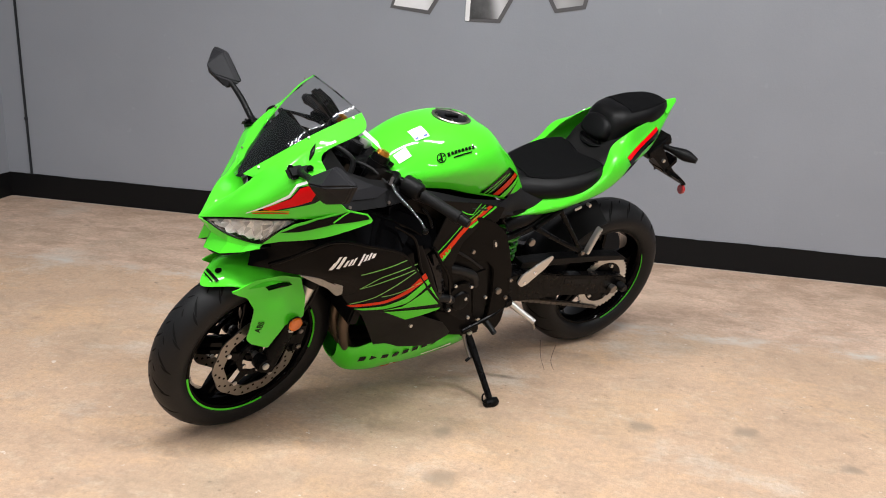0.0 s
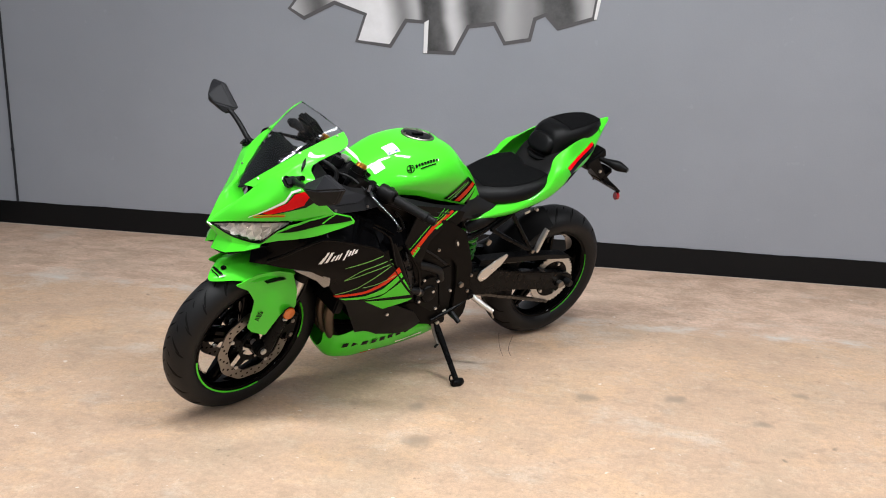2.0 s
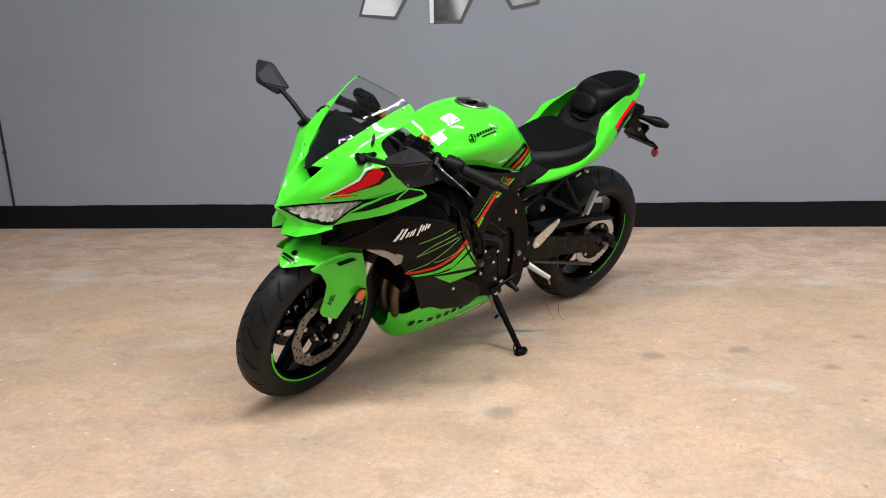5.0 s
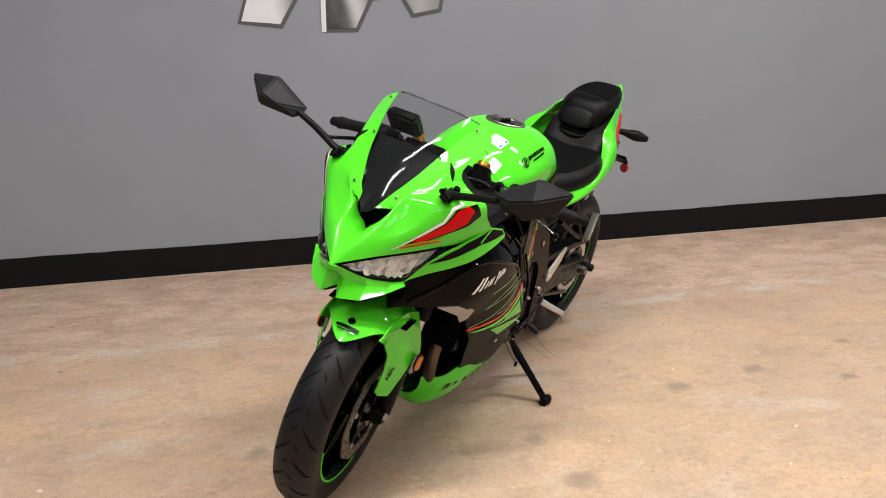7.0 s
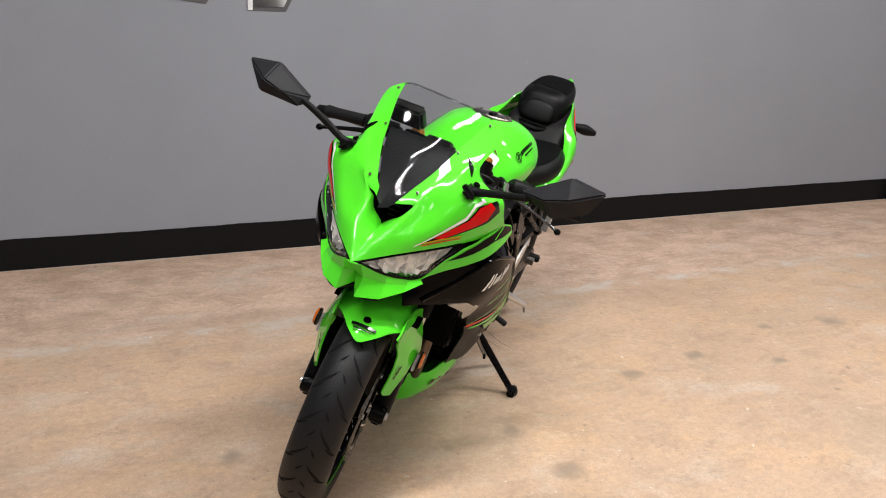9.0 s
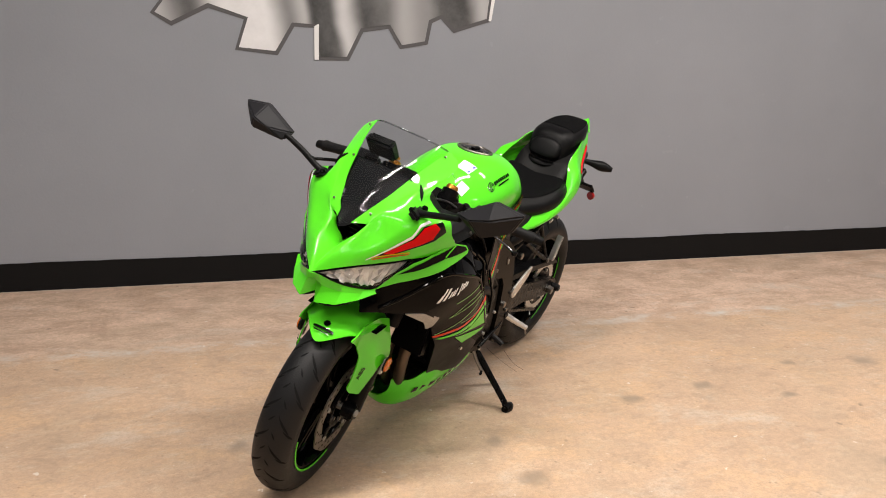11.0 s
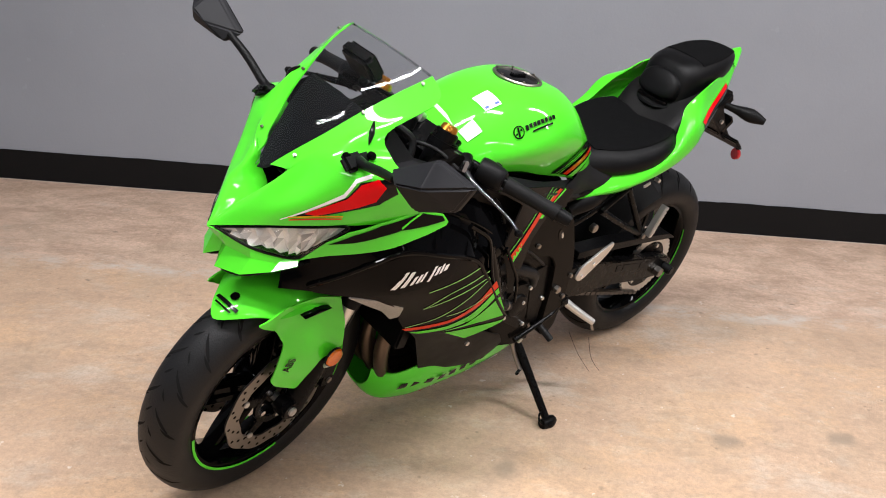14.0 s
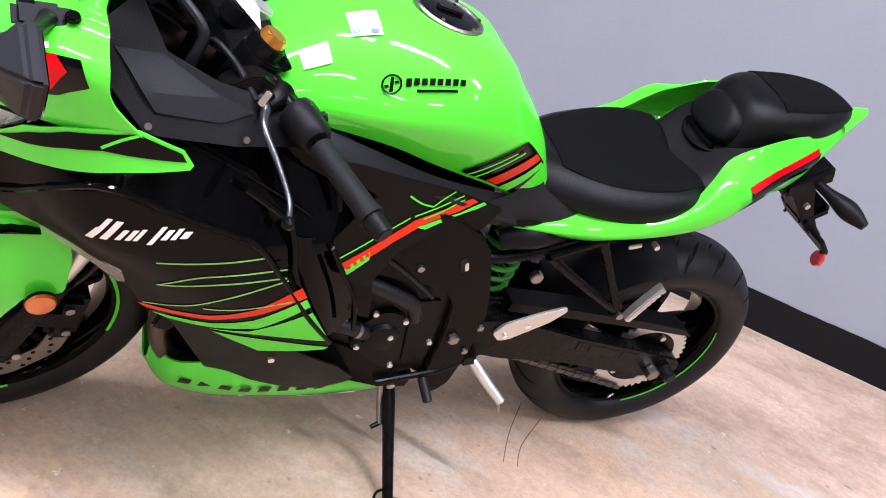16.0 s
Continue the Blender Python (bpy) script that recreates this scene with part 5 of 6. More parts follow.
    for name_, line, off_, r_ in (("panel_lip", [(1.390, 0.656), (1.346, 0.692), (1.304, 0.740), (1.245, 0.770), (1.148, 0.748), (1.044, 0.708), (0.990, 0.650), (0.917, 0.556), (0.853, 0.484)], -0.002, 0.0055),
                                  ("strut_lip", [(1.075, 0.795), (1.010, 0.752), (0.985, 0.715), (0.960, 0.640), (0.920, 0.572), (0.862, 0.490)], -0.007, 0.005),
                                  ("strut_lip", [(0.915, 0.692), (0.880, 0.640), (0.840, 0.580), (0.817, 0.506)], -0.010, 0.004),
                                  ("recess_lip", [(1.205, 0.846), (1.120, 0.816), (1.040, 0.778), (0.965, 0.733), (0.915, 0.695)], -0.040, 0.004)):
        part(name_, flip_body(pipe([(x, SIDE(x, z) + off_, z) for x, z in line], r_, 8, 6), mirror), GLOSS, fairing)
    # side cover under the tank, striped
    cover = part("side_cover", flip_body(skin([(0.985, 0.846), (0.900, 0.832), (0.760, 0.792), (0.600, 0.742), (0.625, 0.700), (0.720, 0.705), (0.790, 0.672), (0.825, 0.600), (0.862, 0.620), (0.915, 0.695), (0.865, 0.780)], SIDE, -0.018, 0.004, 0.014, 0.006), mirror), DARK, bike, "graphite side cover with red and green stripes", sharp=45)
    part("cover_tab", flip_body(slab(rounded([(0.866, 0.612), (0.842, 0.640), (0.814, 0.640), (0.771, 0.490), (0.795, 0.494)], 0.006), 0.150, 0.172, 0.004), mirror), DARK, cover)
    part("cover_stripe", flip_body(skin([(0.892, 0.653), (0.828, 0.699), (0.779, 0.730), (0.711, 0.749), (0.675, 0.764), (0.660, 0.757), (0.692, 0.739), (0.758, 0.720), (0.806, 0.693), (0.872, 0.643)], SIDE, -0.0165, 0, 0.012), mirror), ORANGE, cover, "orange-red stripe")
    part("cover_stripe", flip_body(skin([(0.880, 0.645), (0.844, 0.677), (0.840, 0.661), (0.872, 0.631)], SIDE, -0.0165, 0, 0.012), mirror), LIME, cover, "lime green stripe")
    part("cover_stripe", flip_body(skin([(0.770, 0.716), (0.690, 0.736), (0.648, 0.757), (0.640, 0.752), (0.655, 0.744), (0.751, 0.710)], SIDE, -0.0165, 0, 0.012), mirror), LIME, cover, "lime green stripe")
    for line in ([(0.806, 0.778), (0.778, 0.762), (0.751, 0.753)], [(0.751, 0.753), (0.735, 0.766), (0.716, 0.779)], [(0.898, 0.664), (0.840, 0.706), (0.790, 0.736)], [(0.782, 0.738), (0.735, 0.752), (0.695, 0.770)], [(0.762, 0.731), (0.730, 0.741), (0.690, 0.762)]):
        part("pinstripe", flip_body(ribbon(line, 0.0030, SIDE, -0.0160), mirror), LIME, cover)
    # tank skirt trim
    part("tank_trim", flip_body(patch([[(1.02, 0.150, 0.868), (0.90, 0.158, 0.842), (0.75, 0.140, 0.795), (0.575, 0.096, 0.752)], [(1.02, 0.168, 0.848), (0.90, 0.180, 0.815), (0.75, 0.160, 0.770), (0.575, 0.112, 0.728)], [(1.00, 0.160, 0.835), (0.90, 0.166, 0.795), (0.75, 0.146, 0.750), (0.48, 0.110, 0.690)]], 6, 3, 0.004), mirror), HOUSING, bike, "dark grey tank skirt")

for mirror in (False, True):
    part("rear_side_panel", flip_body(patch([[(0.640, 0.122, 0.748), (0.589, 0.112, 0.768), (0.548, 0.098, 0.806), (0.512, 0.104, 0.778), (0.432, 0.128, 0.760)], [(0.640, 0.132, 0.726), (0.594, 0.126, 0.734), (0.552, 0.118, 0.742), (0.512, 0.120, 0.736), (0.440, 0.136, 0.738)], [(0.625, 0.124, 0.700), (0.594, 0.118, 0.698), (0.556, 0.112, 0.698), (0.530, 0.112, 0.700), (0.470, 0.126, 0.716)]], 4, 4, 0.004), mirror), HOUSING, bike, "dark grey panel below the tank and seat")

belly = part("belly_pan", whole([(1.108, [(0, 0.196), (0.030, 0.204), (0.056, 0.236), (0.062, 0.280)]), (1.07, [(0, 0.148), (0.062, 0.170), (0.104, 0.242), (0.110, 0.288)]), (1.01, [(0, 0.136), (0.080, 0.164), (0.130, 0.250), (0.142, 0.326)]), (0.95, [(0, 0.136), (0.088, 0.168), (0.140, 0.255), (0.150, 0.335)]), (0.80, [(0, 0.142), (0.085, 0.172), (0.134, 0.245), (0.142, 0.320)]), (0.66, [(0, 0.160), (0.070, 0.180), (0.105, 0.225), (0.112, 0.266)]), (0.585, [(0, 0.182), (0.048, 0.188), (0.074, 0.205), (0.082, 0.222)])], 5, 5, 0.004), GREEN, bike, "lime green belly pan", sharp=45)
belly.data.transform(Matrix.Translation((0, 0.012, 0)))


def belly_y(x, z):
    """The belly pan's left side."""
    prof = [(1.125, [(0.055, 0.190), (0.088, 0.255), (0.098, 0.335)]), (1.06, [(0.070, 0.165), (0.112, 0.245), (0.116, 0.310)]), (0.95, [(0.088, 0.168), (0.140, 0.255), (0.150, 0.335)]), (0.80, [(0.085, 0.172), (0.134, 0.245), (0.142, 0.320)]), (0.66, [(0.070, 0.180), (0.105, 0.225), (0.112, 0.266)])]
    ys = [np.interp(z, [q[1] for q in p], [q[0] for q in p]) for _, p in prof][::-1]
    return float(np.interp(x, [p[0] for p in prof][::-1], ys)) + 0.012


for mirror in (False, True):
    for k in range(8):
        x = 1.055 - 0.036 * k
        z = 0.232 + 0.0045 * k
        part("name_bar", flip(skin([(x, z), (x - 0.021, z + 0.003), (x - 0.023, z + 0.025 - 0.0014 * k), (x - 0.002, z + 0.023 - 0.0014 * k)], belly_y, 0.007, 0, 0.010), mirror), INK, belly)
    part("belly_stripe", flip(ribbon([(0.93, 0.193), (0.84, 0.206), (0.70, 0.228)], 0.010, belly_y, 0.007), mirror), WHITE, belly)
    part("belly_stripe", flip(ribbon([(0.96, 0.182), (0.92, 0.186), (0.86, 0.196)], 0.006, belly_y, 0.007), mirror), ORANGE, belly)

# ---- engine, radiator, exhaust ----
block = slab([(1.00, 0.62), (0.86, 0.70), (0.70, 0.66), (0.60, 0.58), (0.56, 0.44), (0.60, 0.32), (0.70, 0.27), (0.94, 0.26), (1.02, 0.34), (1.03, 0.48)], -0.145, 0.145, 0.015)
eng = part("engine", block, ENGINE, bike, "black four-cylinder engine")
for mirror in (False, True):
    cover_ = part("engine_cover", flip(slab(rounded([(0.779, 0.452), (0.738, 0.497), (0.691, 0.491), (0.661, 0.373), (0.684, 0.332), (0.775, 0.392)], 0.014), 0.120, 0.156, 0.010), mirror), ENGINE, eng, "black cast generator cover")
    part("cover_boss", flip(turned([(0.0, 0.166), (0.020, 0.166), (0.032, 0.163), (0.038, 0.154), (0.0, 0.154)], Vector((0.722, 0.0, 0.425)), seg=36, closed=False), mirror), ENGINE, cover_)
    part("engine_cover", flip(slab(rounded([(0.756, 0.545), (0.677, 0.520), (0.634, 0.532), (0.608, 0.424), (0.600, 0.320), (0.650, 0.350), (0.680, 0.476), (0.728, 0.510)], 0.012), 0.120, 0.150, 0.009), mirror), ENGINE, eng, "black cast sprocket cover")
    part("engine_cover", flip(slab([(0.870, 0.560), (0.790, 0.565), (0.785, 0.548), (0.830, 0.500), (0.860, 0.430), (0.900, 0.420), (0.925, 0.470)], 0.135, 0.160, 0.010), mirror), ENGINE, eng)
    part("sump_cover", flip(slab(rounded([(0.850, 0.385), (0.795, 0.397), (0.672, 0.342), (0.624, 0.296), (0.667, 0.272), (0.745, 0.290), (0.850, 0.315)], 0.010), 0.115, 0.152, 0.008), mirror), DARK, eng, "dark bronze-grey lower cover")
    for x, z, y in ((0.755, 0.490, 0.155), (0.690, 0.476, 0.155), (0.708, 0.436, 0.160), (0.616, 0.418, 0.149), (0.810, 0.471, 0.158), (0.736, 0.545, 0.149), (0.701, 0.532, 0.149), (0.676, 0.352, 0.155), (0.762, 0.398, 0.155)):
        part("engine_bolt", flip(rod((x, y, z), (x, y + 0.009, z), 0.0058, seg=8, bevel=0.001), mirror), SILVER, eng)
    part("coolant_hose", flip(pipe([(0.850, 0.140, 0.572), (0.800, 0.154, 0.562), (0.747, 0.158, 0.546), (0.690, 0.154, 0.516), (0.665, 0.140, 0.470)], 0.015, 14), mirror), RUBBER, eng)
    hose_ = part("coolant_hose", flip(pipe([(0.900, 0.140, 0.470), (0.850, 0.160, 0.462), (0.805, 0.166, 0.458), (0.765, 0.160, 0.440), (0.750, 0.140, 0.420)], 0.014, 14), mirror), RUBBER, eng)
    for p, q in (((0.836, 0.162, 0.461), (0.828, 0.1625, 0.460)), ((0.782, 0.163, 0.449), (0.775, 0.1625, 0.446))):
        part("hose_clamp", flip(rod(p, q, 0.0158, seg=20), mirror), STEEL, hose_)
    part("clutch_cable", flip(pipe([(0.66, 0.155, 0.54), (0.74, 0.164, 0.60), (0.84, 0.160, 0.66), (0.95, 0.15, 0.74)], 0.004), mirror), RUBBER, eng)
rad = part("radiator", box((1.085, 0, 0.545), (0.035, 0.33, 0.27), (0, -14, 0), 0.006), ENGINE, bike, "black radiator")
for k in range(11):
    part("fin", box((1.104 + 0.06 * (k - 5) / 10 * 0.9, 0, 0.55 + (k - 5) * 0.022), (0.004, 0.30, 0.003), (0, -14, 0), 0), BLACK, rad)
for k, y in enumerate((-0.100, -0.036, 0.036, 0.100)):
    part("exhaust_header", pipe([(0.98, y, 0.52), (1.06, y, 0.485), (1.105, y, 0.41), (1.10, y * 0.92, 0.32), (1.05, y * 0.75, 0.235), (0.96, y * 0.55, 0.205), (0.86, y * 0.35, 0.20)], 0.0195, 16, 6), BRONZE, bike, "heat-tinted exhaust header pipe")
part("exhaust_collector", pipe([(0.88, 0, 0.20), (0.78, 0, 0.20), (0.62, -0.02, 0.205), (0.50, -0.06, 0.21)], [0.05, 0.055, 0.05, 0.045], 18, 5), BRONZE, bike)
part("silencer", pipe([(0.46, -0.10, 0.22), (0.40, -0.15, 0.25), (0.25, -0.185, 0.31), (0.08, -0.20, 0.37)], [0.045, 0.058, 0.060, 0.050], 20, 6), BLACK, bike, "short black silencer")

# ---- frame, rear subframe, swingarm ----
for mirror in (False, True):
    spar = part("frame_spar", flip(slab(rounded([(1.13, 0.885), (1.04, 0.840), (0.92, 0.735), (0.835, 0.672), (0.812, 0.634), (0.797, 0.587), (0.645, 0.566), (0.616, 0.531), (0.600, 0.445), (0.594, 0.355), (0.587, 0.288), (0.553, 0.270), (0.527, 0.305), (0.523, 0.398), (0.531, 0.504), (0.554, 0.573), (0.600, 0.672), (0.672, 0.722), (0.80, 0.760), (0.95, 0.850), (1.08, 0.925)], 0.014), 0.118, 0.160, 0.008), mirror), DARK, bike, "graphite frame plate")
    part("frame_bolt", flip(rod((0.578, 0.156, 0.444), (0.578, 0.172, 0.444), 0.012, seg=6, bevel=0.002), mirror), STEEL, spar)
    for x, z in ((0.537, 0.409), (0.533, 0.478), (0.717, 0.615)):
        part("frame_bolt", flip(rod((x, 0.156, z), (x, 0.167, z), 0.007, seg=8, bevel=0.001), mirror), STEEL, spar)
    part("frame_hole", flip(slab(rounded([(0.650, 0.642), (0.640, 0.652), (0.626, 0.624), (0.636, 0.612)], 0.008), 0.155, 0.1615, 0), mirror), INK, spar)
    part("hole_lip", flip(slab(rounded([(0.638, 0.636), (0.632, 0.640), (0.624, 0.622), (0.630, 0.618)], 0.004), 0.156, 0.1625, 0.001), mirror), SILVER, spar)
    sub = part("subframe_tube", flip(pipe([(0.60, 0.105, 0.60), (0.50, 0.115, 0.635), (0.38, 0.118, 0.700), (0.20, 0.10, 0.765), (0.0, 0.06, 0.86)], 0.0125, 12), mirror), BLACK, bike, "black rear frame tube")
    part("subframe_tube", flip(pipe([(0.59, 0.105, 0.70), (0.45, 0.110, 0.73), (0.25, 0.10, 0.77)], 0.0125, 12), mirror), BLACK, bike)
    hang = part("passenger_hanger", flip(pipe([(0.366, 0.136, 0.712), (0.300, 0.138, 0.630), (0.222, 0.140, 0.535)], [0.010, 0.009, 0.011], 10, 5), mirror), BLACK, bike, "black passenger footrest hanger")
    part("hanger_strut", flip(pipe([(0.455, 0.134, 0.655), (0.340, 0.138, 0.592), (0.222, 0.140, 0.535)], [0.010, 0.009, 0.010], 10, 5), mirror), BLACK, hang)
    part("hanger_strut", flip(pipe([(0.455, 0.134, 0.655), (0.410, 0.136, 0.686), (0.366, 0.136, 0.712)], 0.009, 10, 4), mirror), BLACK, hang)
    part("hanger_pivot", flip(rod((0.222, 0.128, 0.533), (0.222, 0.150, 0.533), 0.017, seg=18, bevel=0.003), mirror), BLACK, hang)
    part("passenger_footrest", flip(slab([(0.222, 0.540), (0.208, 0.534), (0.198, 0.562), (0.180, 0.630), (0.188, 0.638), (0.204, 0.600), (0.214, 0.570)], 0.150, 0.172, 0.003), mirror), SILVER, hang, "ribbed aluminium passenger footrest")
    for k in range(7):
        part("footrest_rib", flip(box((0.207 - 0.0042 * k, 0.161, 0.556 + 0.0125 * k), (0.010, 0.026, 0.005), (0, 66, 0), 0.001), mirror), SILVER, hang)
    part("hanger_bolt", flip(rod((0.222, 0.146, 0.534), (0.222, 0.156, 0.534), 0.009, seg=12, bevel=0.001), mirror), STEEL, hang)
    part("frame_plug", flip(rod((0.452, 0.120, 0.595), (0.452, 0.136, 0.595), 0.013, seg=16, bevel=0.002), mirror), STEEL, bike)

arm_poly = rounded([(0.545, 0.482), (0.430, 0.466), (0.260, 0.418), (0.050, 0.372), (-0.055, 0.345), (-0.085, 0.322), (-0.080, 0.290), (-0.020, 0.276), (0.120, 0.300), (0.260, 0.330), (0.420, 0.345), (0.545, 0.372)], 0.015)
for mirror in (False, True):
    arm = part("swingarm", trail(flip(slab(arm_poly, 0.092, 0.128, 0.008), mirror)), BLACK, bike, "black box-section swingarm")
    if not mirror:
        for k, (x, w) in enumerate(((0.238, 0.022), (0.170, 0.085), (0.090, 0.050))):
            z = 0.372 + (x - 0.17) * 0.22
            part("arm_print", trail(slab([(x + w / 2, z + 0.012 + w * 0.11), (x - w / 2, z + 0.012 - w * 0.11), (x - w / 2, z - 0.010 - w * 0.11), (x + w / 2, z - 0.010 + w * 0.11)], 0.1275, 0.1292, 0)), TRIM, arm, "faint grey print")
    part("axle_nut", trail(flip(rod((0, 0.128, REAR.z), (0, 0.150, REAR.z), 0.018, seg=6, bevel=0.002), mirror)), STEEL, arm)
    part("stand_spool", trail(flip(rod((-0.040, 0.126, 0.312), (-0.040, 0.165, 0.312), 0.016, seg=20, bevel=0.004), mirror)), RUBBER, arm, "black paddock-stand spool")
part("swingarm_bridge", box((0.44, 0, 0.42), (0.08, 0.19, 0.08), (0, 12, 0), 0.015), BLACK, bike)
part("chain_guard", trail(slab(rounded([(0.46, 0.505), (0.30, 0.490), (0.10, 0.462), (-0.02, 0.440), (-0.06, 0.415), (0.10, 0.440), (0.30, 0.466), (0.46, 0.482)], 0.006), 0.070, 0.118, 0.004)), PLASTIC, bike, "black chain guard")
part("hugger", patch([[(REAR.x + 0.335 * math.cos(radians(d)), y + REAR.y, REAR.z + 0.335 * math.sin(radians(d)) - 0.05 * abs(y) / 0.09) for y in (-0.092, -0.05, 0, 0.05, 0.092)] for d in (20, 40, 60, 76)], 3, 5, 0.003, (0, 0, 1)), PLASTIC, bike, "black rear tyre hugger")
# sprocket and chain
sp = Vector((REAR.x + 0.006, REAR.y + 0.086, REAR.z))
rows = []
for k in range(164):
    a = 2 * math.pi * k / 164
    r = 0.117 + (0.004 if k % 4 < 2 else -0.003)
    rows.append([(sp.x + q * math.cos(a), sp.y + dy, sp.z + q * math.sin(a)) for q, dy in ((r, 0.003), (r, -0.003), (0.088, -0.003), (0.088, 0.003))])
rows.append(rows[0])
b = grid_mesh(rows, close=True)
bmesh.ops.remove_doubles(b, verts=b.verts, dist=1e-6)
bmesh.ops.recalc_face_normals(b, faces=b.faces)
spr = part("rear_sprocket", b, SILVER, rear, "steel rear sprocket")
carrier = turned([(0.0, 0.0), (0.045, 0.004), (0.090, 0.002), (0.090, -0.006), (0.0, -0.006)], sp, seg=40, closed=False)
part("sprocket_carrier", carrier, BLACK, spr)
for k in range(5):
    a = radians(72 * k + 30)
    p = sp + Vector((0.076 * math.cos(a), 0.002, 0.076 * math.sin(a)))
    part("sprocket_nut", rod(p, p + Vector((0, 0.010, 0)), 0.008, seg=6), SILVER, spr)
disc(REAR, REAR.y - 0.075, 0.110, 0.082, rear, None, 20)


CHAIN = surface("oiled_chain_steel", (0.10, 0.095, 0.09), 0.4, metal=0.9, scale=80, vary=0.3)


def chain_run(a, b, name):
    """One straight run of link plates and rollers."""
    a, b = Vector(a), Vector(b)
    k = int((b - a).length / 0.0159)
    bm = bmesh.new()
    d = (b - a).normalized()
    ang = -math.degrees(math.atan2(d.z, d.x))
    for i in range(k):
        p = a + d * 0.0159 * (i + 0.5)
        for y in ((-0.006, 0.006) if i % 2 else (-0.0085, 0.0085)):
            box(p + Vector((0, y, 0)), (0.022, 0.002, 0.012), (0, ang, 0), 0, bm)
    ob = part(name, bm, CHAIN, bike, "oiled steel drive chain")
    ob["kind"] = "stuff"
    return ob


chain_run((0.585, 0.080, 0.475), (sp.x + 0.01, sp.y, sp.z + 0.118), "drive_chain")
chain_run((0.585, 0.080, 0.375), (sp.x - 0.01, sp.y, sp.z - 0.118), "drive_chain")
# rear damper with its green spring
part("rear_damper", rod((0.46, 0, 0.40), (0.50, 0, 0.66), 0.020), BLACK, bike)
coil = [(0.46 + 0.045 * math.cos(t), 0.045 * math.sin(t), 0.44 + 0.19 * t / (14 * math.pi)) for t in [k * math.pi / 4 for k in range(57)]]
part("damper_spring", pipe(coil, 0.006, 8, 2), COIL, bike, "lime green damper spring")
part("expansion_tank", pipe([(0.555, 0.10, 0.655), (0.50, 0.115, 0.685), (0.44, 0.112, 0.70)], [0.020, 0.026, 0.018], 14, 5), PLASTIC, bike)

# rider's footrest, heel plate, gear lever, side stand
for mirror in (False, True):
    heel = part("heel_plate", flip(slab(rounded([(0.352, 0.538), (0.346, 0.526), (0.372, 0.490), (0.440, 0.434), (0.462, 0.426), (0.484, 0.446), (0.470, 0.474), (0.400, 0.516)], 0.008), 0.140, 0.147, 0.002), mirror), SILVER, bike, "bare aluminium heel plate")
    for x, z in ((0.455, 0.445), (0.418, 0.478)):
        part("heel_screw", flip(rod((x, 0.146, z), (x, 0.151, z), 0.006, seg=10, bevel=0.001), mirror), CHROME, heel)
    stay = part("footrest_hanger", flip(slab(rounded([(0.560, 0.470), (0.470, 0.480), (0.440, 0.430), (0.480, 0.365), (0.530, 0.345), (0.560, 0.380)], 0.012), 0.120, 0.140, 0.006), mirror), BLACK, bike, "black footrest hanger")
    part("footrest", flip(pipe([(0.500, 0.145, 0.372), (0.470, 0.180, 0.350), (0.432, 0.222, 0.326)], [0.012, 0.0115, 0.010], 12, 4), mirror), SILVER, stay, "knurled aluminium footrest")
    part("footrest_feeler", flip(rod((0.437, 0.218, 0.326), (0.424, 0.224, 0.296), 0.0042, seg=8), mirror), STEEL, stay)
    part("footrest_clevis", flip(box((0.512, 0.148, 0.378), (0.035, 0.03, 0.034), (0, 20, 0), 0.006), mirror), BLACK, stay)
lever = part("gear_lever", pipe([(0.505, 0.150, 0.380), (0.560, 0.158, 0.345), (0.640, 0.160, 0.315), (0.690, 0.162, 0.300)], 0.007, 10, 5), BLACK, bike, "black gear lever")
part("lever_peg", rod((0.592, 0.158, 0.318), (0.582, 0.205, 0.296), 0.010, seg=14, bevel=0.002), RUBBER, lever, "rubber toe peg")
stand = part("side_stand", pipe([(0.640, 0.118, 0.262), (0.632, 0.150, 0.235), (0.624, 0.226, 0.164), (0.616, 0.298, 0.094)], [0.016, 0.014, 0.012, 0.0115], 14, 5), BLACK, bike, "black steel side stand, folded out")
part("stand_foot", pipe([(0.640, 0.308, 0.088), (0.612, 0.308, 0.086), (0.590, 0.306, 0.088)], [0.014, 0.019, 0.013], 12, 4), BLACK, stand)
part("stand_loop", pipe([(0.618, 0.284, 0.110), (0.645, 0.292, 0.116), (0.652, 0.304, 0.104), (0.640, 0.310, 0.092)], 0.003, 8, 4), BLACK, stand)
part("stand_spring", pipe([(0.655, 0.125, 0.268), (0.648, 0.150, 0.225), (0.642, 0.180, 0.190)], 0.007, 10, 4), STEEL, stand)
part("stand_tang", pipe([(0.640, 0.178, 0.192), (0.662, 0.186, 0.186)], 0.005, 8, 4), BLACK, stand)
part("stand_bracket", box((0.630, 0.120, 0.272), (0.07, 0.03, 0.05), (0, 10, 0), 0.008), BLACK, bike)
part("stand_bolt", rod((0.640, 0.132, 0.272), (0.640, 0.148, 0.270), 0.009, seg=6), SILVER, stand)

